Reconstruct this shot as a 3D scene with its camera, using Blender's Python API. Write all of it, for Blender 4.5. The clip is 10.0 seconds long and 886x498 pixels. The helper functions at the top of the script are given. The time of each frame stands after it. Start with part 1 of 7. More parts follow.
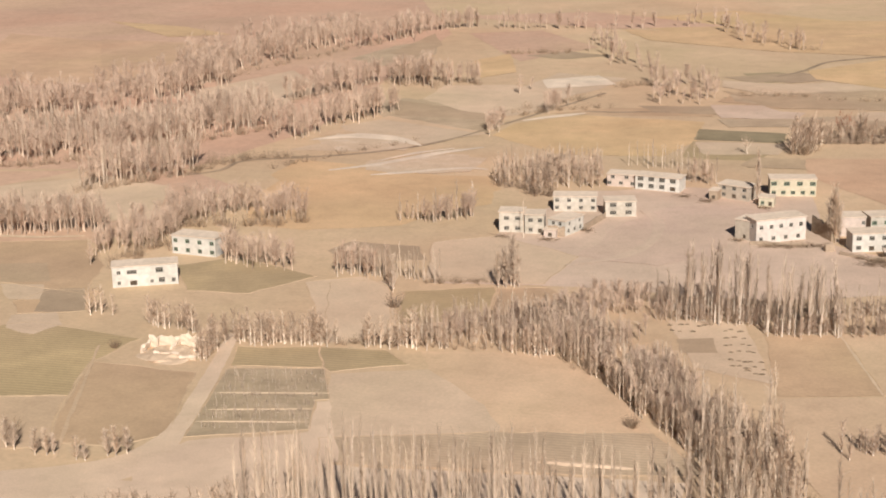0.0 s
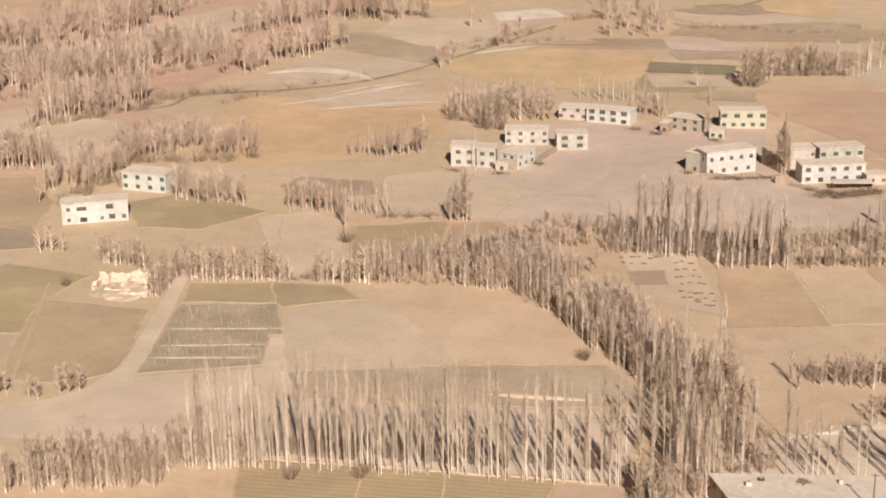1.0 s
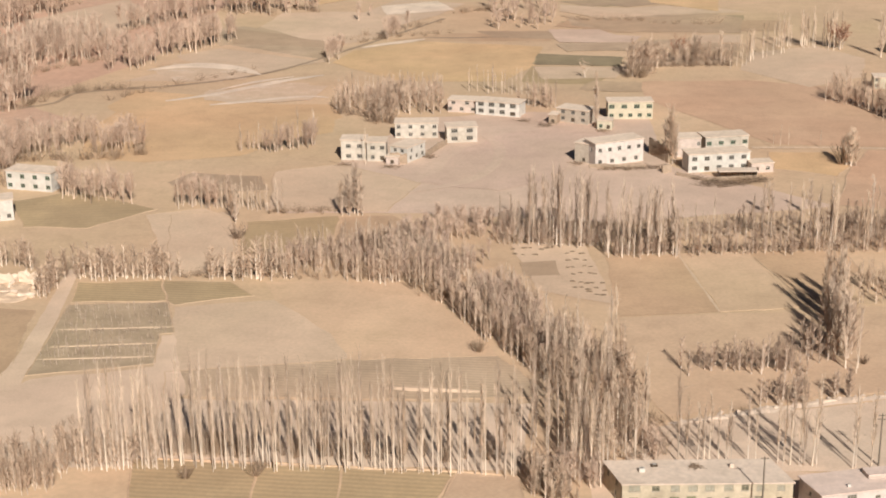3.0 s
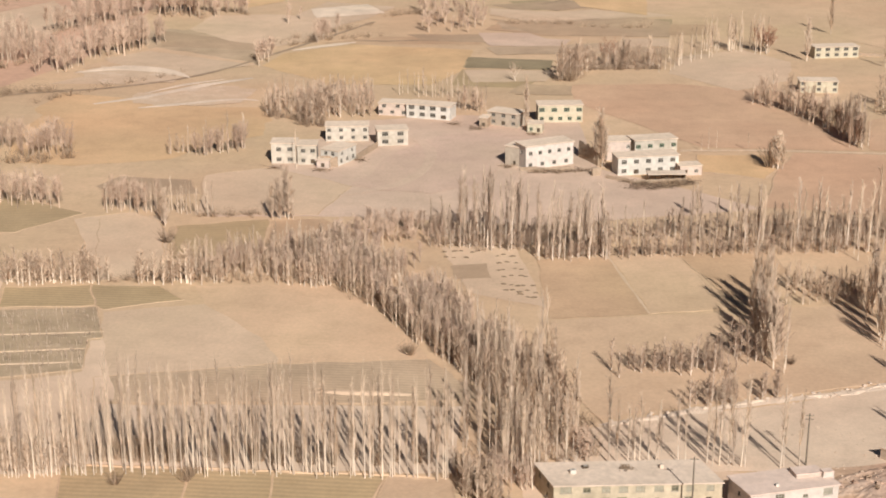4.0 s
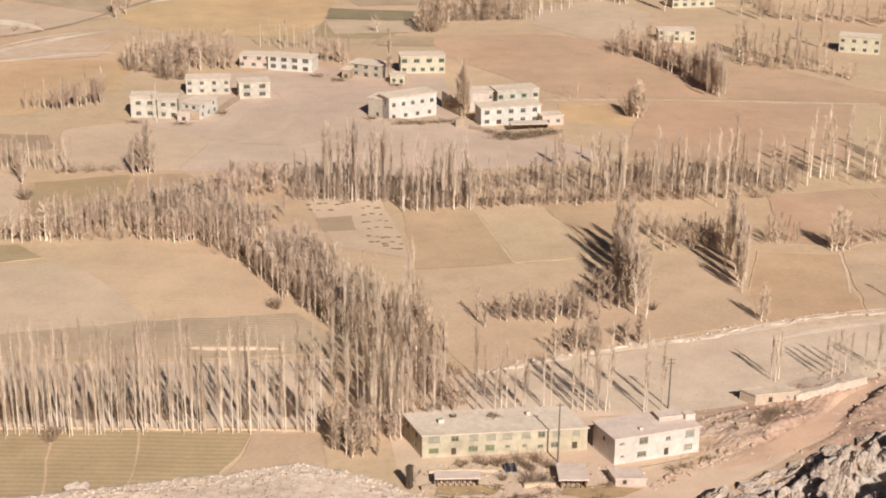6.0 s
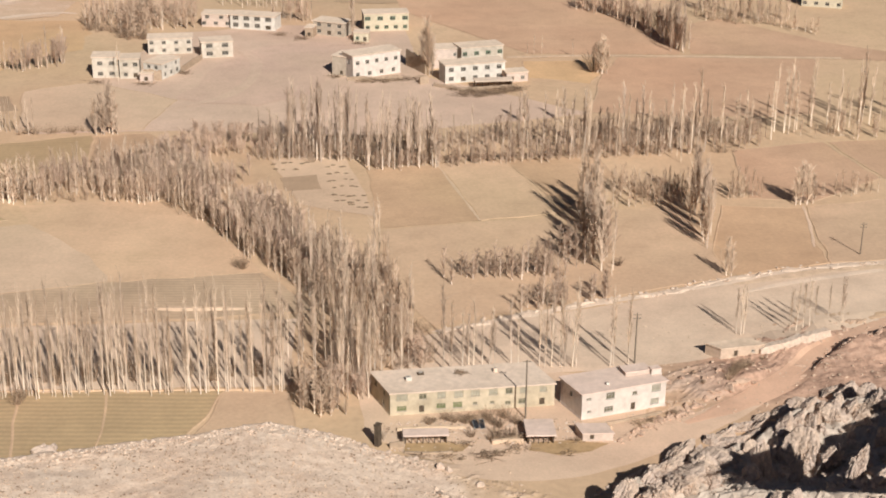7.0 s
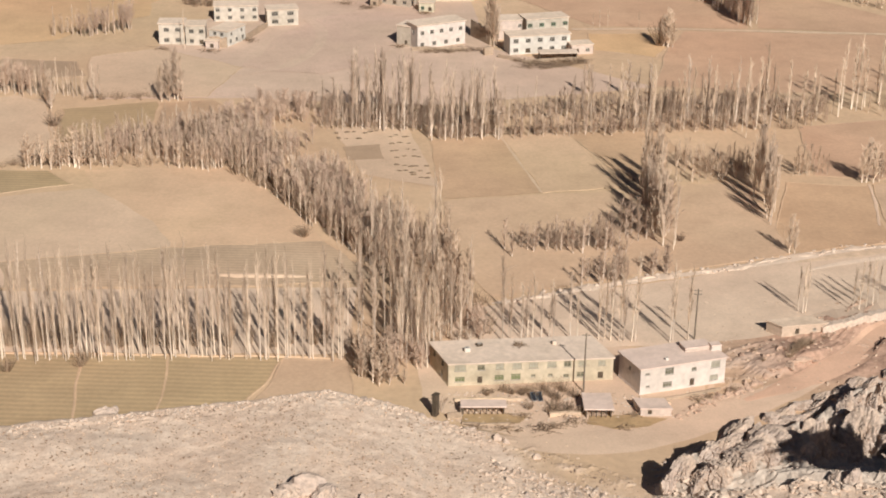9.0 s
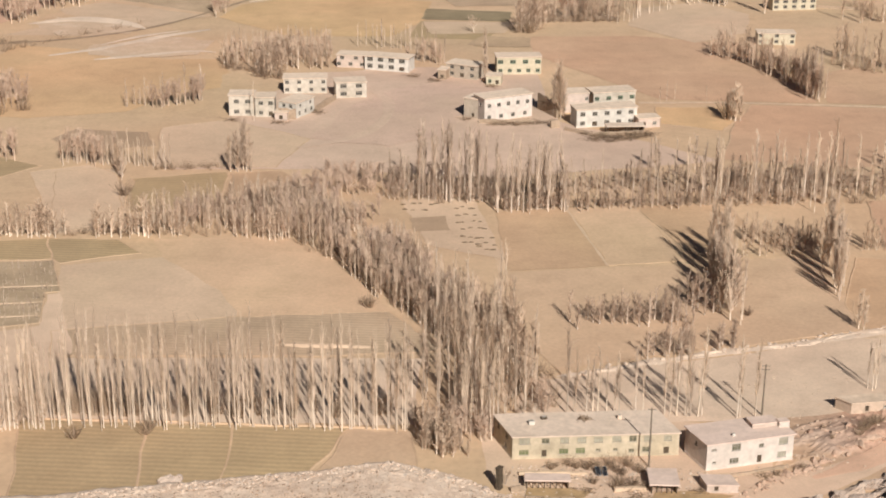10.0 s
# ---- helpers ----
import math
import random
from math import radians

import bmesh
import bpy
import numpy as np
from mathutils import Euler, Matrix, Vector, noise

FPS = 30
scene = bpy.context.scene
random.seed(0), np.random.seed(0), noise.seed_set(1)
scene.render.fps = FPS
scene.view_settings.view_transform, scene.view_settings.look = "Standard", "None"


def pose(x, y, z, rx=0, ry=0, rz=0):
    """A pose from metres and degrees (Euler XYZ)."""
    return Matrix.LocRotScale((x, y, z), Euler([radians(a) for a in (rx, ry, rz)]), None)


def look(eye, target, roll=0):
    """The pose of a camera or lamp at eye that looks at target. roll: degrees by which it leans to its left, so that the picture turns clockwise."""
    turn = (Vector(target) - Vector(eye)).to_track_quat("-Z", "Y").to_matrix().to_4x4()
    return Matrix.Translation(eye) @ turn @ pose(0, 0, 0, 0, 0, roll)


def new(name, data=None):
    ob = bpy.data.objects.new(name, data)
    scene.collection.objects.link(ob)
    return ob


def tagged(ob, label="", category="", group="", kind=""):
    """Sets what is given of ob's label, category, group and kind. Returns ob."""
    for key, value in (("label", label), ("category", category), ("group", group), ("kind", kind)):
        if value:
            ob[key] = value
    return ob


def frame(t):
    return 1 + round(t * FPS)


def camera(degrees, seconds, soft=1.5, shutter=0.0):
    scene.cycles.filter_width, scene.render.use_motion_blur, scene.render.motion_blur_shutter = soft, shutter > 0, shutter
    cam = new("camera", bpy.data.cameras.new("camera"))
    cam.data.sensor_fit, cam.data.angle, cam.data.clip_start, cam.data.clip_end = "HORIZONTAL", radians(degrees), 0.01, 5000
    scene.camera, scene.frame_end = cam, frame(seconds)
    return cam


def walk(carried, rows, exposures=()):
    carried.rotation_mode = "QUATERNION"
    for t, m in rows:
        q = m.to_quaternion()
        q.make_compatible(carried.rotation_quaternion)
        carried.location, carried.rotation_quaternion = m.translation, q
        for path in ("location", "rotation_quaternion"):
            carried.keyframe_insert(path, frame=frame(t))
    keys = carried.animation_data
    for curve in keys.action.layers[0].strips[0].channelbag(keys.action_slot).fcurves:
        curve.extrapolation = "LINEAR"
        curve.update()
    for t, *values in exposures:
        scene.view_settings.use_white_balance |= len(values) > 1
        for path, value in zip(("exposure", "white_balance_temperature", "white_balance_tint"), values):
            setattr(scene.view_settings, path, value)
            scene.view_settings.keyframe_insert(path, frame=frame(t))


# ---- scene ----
cam = camera(31.95, 10.0, soft=1.9)
PATH = [
    (0.0, pose(0, 0, 160, 74.086, 0, 11.337) @ pose(0, 0, 0, 0, 0, -1.124)),
    (0.5, pose(0, 0, 160, 72.951, 0, 10.597) @ pose(0, 0, 0, 0, 0, -1.124)),
    (1.0, pose(0, 0, 160, 71.618, 0, 9.532) @ pose(0, 0, 0, 0, 0, -1.038)),
    (1.5, pose(0, 0, 160, 70.898, 0, 8.066) @ pose(0, 0, 0, 0, 0, -0.814)),
    (2.0, pose(0, 0, 160, 70.785, 0, 6.804) @ pose(0, 0, 0, 0, 0, -0.782)),
    (2.2, pose(0, 0, 160, 70.922, 0, 6.189) @ pose(0, 0, 0, 0, 0, -0.677)),
    (3.3, pose(0, 0, 160, 71.403, 0, 4.722) @ pose(0, 0, 0, 0, 0, -0.640)),
    (3.5, pose(0, 0, 160, 71.451, 0, 4.013) @ pose(0, 0, 0, 0, 0, -0.449)),
    (4.0, pose(0, 0, 160, 71.419, 0, 2.633) @ pose(0, 0, 0, 0, 0, -0.076)),
    (4.5, pose(0, 0, 160, 71.437, 0, 1.290) @ pose(0, 0, 0, 0, 0, 0.273)),
    (5.0, pose(0, 0, 160, 71.406, 0, -0.237) @ pose(0, 0, 0, 0, 0, 0.619)),
    (5.5, pose(0, 0, 160, 70.783, 0, -1.558) @ pose(0, 0, 0, 0, 0, 0.732)),
    (5.7, pose(0, 0, 160, 70.293, 0, -2.046) @ pose(0, 0, 0, 0, 0, 0.761)),
    (6.8, pose(0, 0, 160, 68.443, 0, -3.855) @ pose(0, 0, 0, 0, 0, 0.555)),
    (7.0, pose(0, 0, 160, 68.123, 0, -4.039) @ pose(0, 0, 0, 0, 0, 0.587)),
    (7.5, pose(0, 0, 160, 67.533, 0, -3.972) @ pose(0, 0, 0, 0, 0, 0.739)),
    (8.0, pose(0, 0, 160, 67.185, 0, -3.759) @ pose(0, 0, 0, 0, 0, 0.904)),
    (8.5, pose(0, 0, 160, 66.757, 0, -3.003) @ pose(0, 0, 0, 0, 0, 0.982)),
    (9.0, pose(0, 0, 160, 67.031, 0, -1.614) @ pose(0, 0, 0, 0, 0, 0.760)),
    (9.5, pose(0, 0, 160, 68.383, 0, -0.505) @ pose(0, 0, 0, 0, 0, 0.572)),
    (10.0, pose(0, 0, 160, 69.663, 0, 1.016) @ pose(0, 0, 0, 0, 0, 0.335)),
]
walk(cam, PATH, exposures=((0.0, 0.21), (2.0, 0.21), (4.0, 0.24), (5.5, 0.26), (7.0, 0.23), (8.5, 0.2), (10.0, 0.17)))

# ---- light ----
SUN_AZ, SUN_EL = radians(19), radians(34)
world = bpy.data.worlds.new("sky")
scene.world = world
world.use_nodes = True
wn = world.node_tree
sky = wn.nodes.new("ShaderNodeTexSky")
sky.sky_type = "NISHITA"
sky.air_density = 0.55
sky.dust_density = 5.0
sky.ozone_density = 0.4
sky.sun_disc = False
sky.sun_elevation = SUN_EL
sky.sun_rotation = radians(180 - 19)
sky.altitude = 2500
wn.links.new(sky.outputs[0], wn.nodes["Background"].inputs[0])
wn.nodes["Background"].inputs[1].default_value = 0.0375
sun_data = bpy.data.lights.new("sun", "SUN")
sun_data.energy = 5.05
sun_data.angle = radians(0.5)
sun_data.color = (1.0, 0.968, 0.915)
sun = new("sun", sun_data)
to_sun = Vector((math.sin(SUN_AZ) * math.cos(SUN_EL), -math.cos(SUN_AZ) * math.cos(SUN_EL), math.sin(SUN_EL)))
sun.matrix_world = look(to_sun * 400, (0, 0, 0))

# ---- materials ----


def material(name, rough=0.9):
    mat = bpy.data.materials.new(name)
    mat.use_nodes = True
    nt = mat.node_tree
    shader = nt.nodes["Principled BSDF"]
    shader.inputs["Roughness"].default_value = rough
    shader.inputs["Specular IOR Level"].default_value = 0.2
    return mat, nt, shader


def noise_node(nt, scale, detail=4.0, coords="Position", rough=0.6):
    node = nt.nodes.new("ShaderNodeTexNoise")
    node.inputs["Scale"].default_value = scale
    node.inputs["Detail"].default_value = detail
    node.inputs["Roughness"].default_value = rough
    if coords == "Position":
        geo = nt.nodes.new("ShaderNodeNewGeometry")
        nt.links.new(geo.outputs["Position"], node.inputs["Vector"])
    else:
        co = nt.nodes.new("ShaderNodeTexCoord")
        nt.links.new(co.outputs["Object"], node.inputs["Vector"])
    return node


def ramp_node(nt, source, stops):
    node = nt.nodes.new("ShaderNodeValToRGB")
    ramp = node.color_ramp
    while len(ramp.elements) < len(stops):
        ramp.elements.new(0.5)
    for el, (at, colour) in zip(ramp.elements, stops):
        el.position = at
        el.color = (*colour, 1)
    nt.links.new(source, node.inputs["Fac"])
    return node


def mix_node(nt, fac, a, b, kind="MIX"):
    node = nt.nodes.new("ShaderNodeMix")
    node.data_type = "RGBA"
    node.blend_type = kind
    for value, socket in ((fac, node.inputs["Factor"]), (a, node.inputs["A"]), (b, node.inputs["B"])):
        if isinstance(value, (int, float)):
            socket.default_value = value
        elif isinstance(value, tuple):
            socket.default_value = (*value, 1)
        else:
            nt.links.new(value, socket)
    return node.outputs["Result"]


def shade(c, k):
    return tuple(min(1.0, v * k) for v in c)


def earth(name, colour, dark=0.78, light=1.14, broad=0.035, fine=0.9, rows=None, bump=0.35, tint=0.12, second=None):
    """Bare soil or stubble: broad patches, fine clods, drill rows, and a little difference between plots."""
    mat, nt, shader = material(name, 0.95)
    big = noise_node(nt, broad, 5.0)
    small = noise_node(nt, fine, 6.0)
    base = ramp_node(nt, big.outputs["Fac"], [(0.3, shade(colour, dark)), (0.52, colour), (0.72, second or shade(colour, light))]).outputs[0]
    clods = ramp_node(nt, small.outputs["Fac"], [(0.3, (0.72, 0.72, 0.72)), (0.7, (1.14, 1.12, 1.1))]).outputs[0]
    out = mix_node(nt, 0.36, base, clods, "MULTIPLY")
    drift = noise_node(nt, 0.0065, 3.0)
    out = mix_node(nt, 1.0, out, ramp_node(nt, drift.outputs["Fac"], [(0.35, (1.0, 0.95, 0.93)), (0.5, (0.99, 0.99, 0.98)), (0.65, (0.97, 1.0, 0.95))]).outputs[0], "MULTIPLY")
    streak = noise_node(nt, 0.11, 6.0, rough=0.7)
    out = mix_node(nt, 0.7, out, ramp_node(nt, streak.outputs["Fac"], [(0.32, (0.88, 0.87, 0.86)), (0.5, (1, 1, 1)), (0.7, (1.09, 1.08, 1.07))]).outputs[0], "MULTIPLY")
    height = small.outputs["Fac"]
    if rows:
        angle, step, depth = rows
        geo = nt.nodes.new("ShaderNodeNewGeometry")
        turn = nt.nodes.new("ShaderNodeMapping")
        turn.inputs["Rotation"].default_value = (0, 0, radians(angle))
        nt.links.new(geo.outputs["Position"], turn.inputs["Vector"])
        wave = nt.nodes.new("ShaderNodeTexWave")
        wave.inputs["Scale"].default_value = 1 / step * 0.314
        wave.inputs["Distortion"].default_value = 2.0
        wave.inputs["Detail"].default_value = 3
        wave.inputs["Detail Scale"].default_value = 0.4
        nt.links.new(turn.outputs[0], wave.inputs["Vector"])
        bars = ramp_node(nt, wave.outputs["Fac"], [(0.25, (0.8, 0.82, 0.78)), (0.75, (1.1, 1.08, 1.05))]).outputs[0]
        out = mix_node(nt, depth, out, bars, "MULTIPLY")
    info = nt.nodes.new("ShaderNodeObjectInfo")
    vary = ramp_node(nt, info.outputs["Random"], [(0.0, (1 - tint, 1 - tint, 1 - tint * 0.8)), (1.0, (1 + tint, 1 + tint * 0.8, 1 + tint * 0.6))]).outputs[0]
    out = mix_node(nt, 1.0, out, vary, "MULTIPLY")
    nt.links.new(out, shader.inputs["Base Color"])
    relief = nt.nodes.new("ShaderNodeBump")
    relief.inputs["Strength"].default_value = bump
    relief.inputs["Distance"].default_value = 0.14
    nt.links.new(height, relief.inputs["Height"])
    nt.links.new(relief.outputs[0], shader.inputs["Normal"])
    return mat


def plain(name, colour, rough=0.85, scale=2.0, depth=0.25, metal=0.0, bump=0.15):
    """A weathered surface: its colour with stains at two scales."""
    mat, nt, shader = material(name, rough)
    a = noise_node(nt, scale, 5.0)
    b = noise_node(nt, scale * 0.15, 3.0)
    one = ramp_node(nt, a.outputs["Fac"], [(0.3, shade(colour, 1 - depth)), (0.7, shade(colour, 1 + depth * 0.4))]).outputs[0]
    two = ramp_node(nt, b.outputs["Fac"], [(0.35, (1 - depth, 1 - depth, 1 - depth * 1.1)), (0.6, (1, 1, 1))]).outputs[0]
    nt.links.new(mix_node(nt, 0.7, one, two, "MULTIPLY"), shader.inputs["Base Color"])
    shader.inputs["Metallic"].default_value = metal
    relief = nt.nodes.new("ShaderNodeBump")
    relief.inputs["Strength"].default_value = bump
    relief.inputs["Distance"].default_value = 0.05
    nt.links.new(a.outputs["Fac"], relief.inputs["Height"])
    nt.links.new(relief.outputs[0], shader.inputs["Normal"])
    return mat


def bark(name, colour, spread=0.3):
    """Twigs and trunks, each island a little different."""
    mat, nt, shader = material(name, 0.85)
    geo = nt.nodes.new("ShaderNodeNewGeometry")
    one = ramp_node(nt, geo.outputs["Random Per Island"], [(0.0, shade(colour, 1 - spread)), (1.0, shade(colour, 1 + spread))]).outputs[0]
    info = nt.nodes.new("ShaderNodeObjectInfo")
    two = ramp_node(nt, info.outputs["Random"], [(0.0, (0.82, 0.8, 0.8)), (1.0, (1.12, 1.1, 1.05))]).outputs[0]
    nt.links.new(mix_node(nt, 1.0, one, two, "MULTIPLY"), shader.inputs["Base Color"])
    return mat


PALE = earth("pale_dusty_soil", (0.595, 0.43, 0.303), dark=0.9, broad=0.02, tint=0.04)
TAN = earth("tan_ploughed_soil", (0.585, 0.405, 0.27), dark=0.9, broad=0.025, tint=0.06)
BROWN = earth("brown_ploughed_soil", (0.515, 0.345, 0.22), dark=0.88, broad=0.03, tint=0.07)
REDDISH = earth("reddish_soil", (0.55, 0.355, 0.235), dark=0.9, broad=0.02, tint=0.05)
FARPINK = earth("far_pinkish_soil", (0.575, 0.368, 0.26), dark=0.86, light=1.1, broad=0.008, fine=0.3, tint=0.05)
NURSERY = earth("grey_brown_nursery_soil", (0.44, 0.325, 0.215), dark=0.8, light=1.15, broad=0.12, fine=1.4, tint=0.05, second=(0.52, 0.385, 0.265))
DITCH = earth("dark_ditch_earth", (0.35, 0.25, 0.17), dark=0.7, broad=0.08, tint=0.05)
OLIVE = earth("olive_winter_field", (0.445, 0.32, 0.192), dark=0.88, rows=(93, 1.9, 0.5), second=(0.53, 0.38, 0.225), tint=0.06)
GREYBROWN = earth("grey_brown_strip_soil", (0.49, 0.355, 0.245), dark=0.84, broad=0.05, rows=(93, 1.6, 0.4), second=(0.55, 0.4, 0.28), tint=0.04)
GREEN = earth("dull_green_crop", (0.37, 0.28, 0.175), dark=0.85, broad=0.06, second=(0.44, 0.33, 0.215), tint=0.08)
DARKGREEN = earth("dark_green_crop", (0.275, 0.215, 0.135), dark=0.85, broad=0.06, tint=0.05)
STRAW = earth("yellow_stubble", (0.61, 0.405, 0.23), dark=0.88, broad=0.03, tint=0.04)
SALT = earth("white_crusted_soil", (0.7, 0.55, 0.425), dark=0.82, light=1.2, broad=0.06, tint=0.03)
DAMP = earth("pale_damp_crust", (0.6, 0.435, 0.31), dark=0.94, broad=0.09, tint=0.02, second=(0.67, 0.52, 0.4))
FALLOW = earth("dark_fallow_soil", (0.43, 0.305, 0.205), dark=0.88, broad=0.03, tint=0.08)
GRAVEL = earth("dry_river_gravel", (0.645, 0.485, 0.36), dark=0.86, light=1.12, broad=0.06, fine=1.4, bump=0.6, tint=0.0)
ROAD = earth("compacted_dirt_road", (0.63, 0.455, 0.33), dark=0.93, fine=2.0, bump=0.2, tint=0.0)
REDROAD = earth("red_dirt_road", (0.63, 0.405, 0.285), dark=0.92, fine=2.0, bump=0.2, tint=0.0)
BANK = earth("dry_bank_earth", (0.62, 0.46, 0.325), dark=0.82, broad=0.3, fine=1.8, bump=0.6, tint=0.03)
REDVILLAGE = earth("trodden_pink_earth", (0.57, 0.402, 0.312), dark=0.95, broad=0.03, tint=0.0)
BUND = earth("field_edge_earth", (0.55, 0.38, 0.25), dark=0.85, broad=0.2, fine=1.2, bump=0.4, tint=0.08)
VILLAGE = earth("pinkish_village_earth", (0.585, 0.422, 0.322), dark=0.92, broad=0.03, tint=0.0)
ORANGE = earth("orange_brown_soil", (0.58, 0.38, 0.225), dark=0.88, broad=0.02, tint=0.04)
OCHRE = earth("trampled_yard_dung", (0.44, 0.295, 0.16), dark=0.75, broad=0.3, fine=1.5, tint=0.0)
PALEROOF = plain("pale_mud_roof", (0.74, 0.58, 0.445), 0.95, 0.5, 0.16)
MUDROOF = plain("mud_roof", (0.7, 0.55, 0.43), 0.95, 0.7, 0.16)
PINKROOF = plain("pinkish_mud_roof", (0.68, 0.52, 0.43), 0.95, 0.7, 0.14)
WHITE = plain("whitewashed_plaster", (0.64, 0.58, 0.505), 0.85, 0.5, 0.22)
OFFWHITE = plain("aged_whitewash", (0.585, 0.505, 0.415), 0.88, 0.5, 0.28)
PINKWHITE = plain("dusty_pinkish_whitewash", (0.645, 0.555, 0.485), 0.88, 0.6, 0.2)
OLIVEWALL = plain("faded_olive_yellow_plaster", (0.535, 0.442, 0.318), 0.88, 0.6, 0.24)
CREAM = plain("cream_plaster", (0.55, 0.475, 0.35), 0.85, 0.9, 0.18)
YELLOW = plain("pale_yellow_plaster", (0.565, 0.485, 0.355), 0.85, 0.9, 0.18)
PINK = plain("pinkish_plaster", (0.6, 0.475, 0.395), 0.85, 0.9, 0.18)
GREYMUD = plain("grey_mud_plaster", (0.45, 0.37, 0.29), 0.95, 0.8, 0.2)
MUDWALL = plain("mud_brick_wall", (0.42, 0.31, 0.22), 0.95, 1.2, 0.25, bump=0.4)
HUTMUD = plain("brownish_mud_plaster", (0.56, 0.42, 0.315), 0.95, 0.9, 0.2)
HUTROOF = plain("tan_mud_roof", (0.66, 0.5, 0.37), 0.95, 0.6, 0.18)
CEMENT = plain("grey_cement", (0.36, 0.32, 0.28), 0.9, 1.5, 0.2)
GLASS = plain("dusty_dark_window_glass", (0.085, 0.076, 0.062), 0.35, 0.5, 0.3, bump=0.0)
CURTAIN = plain("dusty_curtained_pane", (0.17, 0.155, 0.11), 0.25, 1.2, 0.35, bump=0.0)
PALEPANE = plain("pane_with_pale_curtain", (0.4, 0.365, 0.285), 0.3, 1.2, 0.25, bump=0.0)
GREENPANE = plain("pane_with_green_curtain", (0.2, 0.215, 0.11), 0.3, 1.2, 0.3, bump=0.0)
WINDOWWOOD = plain("dusty_window_wood", (0.36, 0.31, 0.22), 0.8, 2.0, 0.2)
GREENPAINT = plain("green_painted_wood", (0.2, 0.3, 0.2), 0.6, 3.0, 0.2)
WOODDARK = plain("old_dark_wood", (0.11, 0.08, 0.055), 0.8, 4.0, 0.3)
DUNG = plain("dry_dung", (0.2, 0.14, 0.09), 0.95, 1.5, 0.3)
WOODPOLE = plain("grey_wooden_pole", (0.2, 0.16, 0.12), 0.85, 3.0, 0.25)
METAL = plain("galvanised_metal", (0.6, 0.6, 0.6), 0.4, 2.0, 0.1, 0.8)
PANEL = plain("solar_cells", (0.016, 0.016, 0.02), 0.5, 3.0, 0.2, bump=0.0)
POPLARBARK = bark("pale_poplar_bark", (0.66, 0.545, 0.435), 0.18)
POPLARTWIG = bark("poplar_twigs", (0.52, 0.395, 0.295), 0.3)
BROWNTWIG = bark("brown_twigs", (0.455, 0.33, 0.24), 0.32)
DARKTWIG = bark("dark_thicket_twigs", (0.25, 0.175, 0.115), 0.3)
YOUNGTWIG = bark("young_poplar_twigs", (0.33, 0.235, 0.16), 0.3)
GREYTWIG = bark("grey_brown_twigs", (0.39, 0.29, 0.21), 0.3)
HAZETWIG = bark("pinkish_brown_twigs", (0.53, 0.385, 0.29), 0.25)
REDTWIG = bark("russet_twigs", (0.36, 0.19, 0.12), 0.3)


def rock_material(name, colour, red):
    mat, nt, shader = material(name, 0.92)
    a = noise_node(nt, 0.16, 6.0)
    b = noise_node(nt, 1.3, 8.0, rough=0.7)
    v = nt.nodes.new("ShaderNodeTexVoronoi")
    v.feature = "DISTANCE_TO_EDGE"
    v.inputs["Scale"].default_value = 0.55
    geo = nt.nodes.new("ShaderNodeNewGeometry")
    nt.links.new(geo.outputs["Position"], v.inputs["Vector"])
    base = ramp_node(nt, a.outputs["Fac"], [(0.35, colour), (0.62, red)]).outputs[0]
    fine = ramp_node(nt, b.outputs["Fac"], [(0.3, (0.6, 0.6, 0.62)), (0.65, (1.15, 1.12, 1.1))]).outputs[0]
    crack = ramp_node(nt, v.outputs["Distance"], [(0.0, (0.72, 0.7, 0.68)), (0.08, (1, 1, 1))]).outputs[0]
    out = mix_node(nt, 0.9, base, fine, "MULTIPLY")
    out = mix_node(nt, 0.25, out, crack, "MULTIPLY")
    nt.links.new(out, shader.inputs["Base Color"])
    relief = nt.nodes.new("ShaderNodeBump")
    relief.inputs["Strength"].default_value = 0.8
    relief.inputs["Distance"].default_value = 0.4
    nt.links.new(b.outputs["Fac"], relief.inputs["Height"])
    nt.links.new(relief.outputs[0], shader.inputs["Normal"])
    return mat


ROCK = rock_material("pale_weathered_rock", (0.52, 0.416, 0.346), (0.57, 0.44, 0.34))
REDROCK = rock_material("reddish_crumbling_rock", (0.52, 0.345, 0.25), (0.58, 0.41, 0.3))
PALESTONE = rock_material("pale_rim_stones", (0.66, 0.53, 0.42), (0.62, 0.48, 0.37))
TUFT = rock_material("dry_thorn_tufts", (0.36, 0.26, 0.185), (0.3, 0.21, 0.15))
STONE = rock_material("hillside_stones", (0.6, 0.46, 0.345), (0.55, 0.4, 0.29))

# ---- mesh helpers ----


def part(name, bm, mat, parent=None, label=""):
    me = bpy.data.meshes.new(name)
    if isinstance(bm, tuple):
        me.from_pydata(bm[0], [], bm[1])
    else:
        bm.to_mesh(me)
        bm.free()
    me.materials.append(mat)
    ob = new(name, me)
    if parent:
        ob.parent = parent
    if label:
        tagged(ob, label)
    return ob


def box(bm, x0, y0, z0, x1, y1, z1, bevel=0.0):
    made = bmesh.ops.create_cube(bm, size=1)["verts"]
    for v in made:
        v.co = Vector((x0 + (v.co.x + 0.5) * (x1 - x0), y0 + (v.co.y + 0.5) * (y1 - y0), z0 + (v.co.z + 0.5) * (z1 - z0)))
    if bevel:
        edges = list({e for v in made for e in v.link_edges})
        bmesh.ops.bevel(bm, geom=edges, offset=bevel, segments=1, affect="EDGES")
    return bm


def boxed(*args, bevel=0.0):
    return box(bmesh.new(), *args, bevel=bevel)


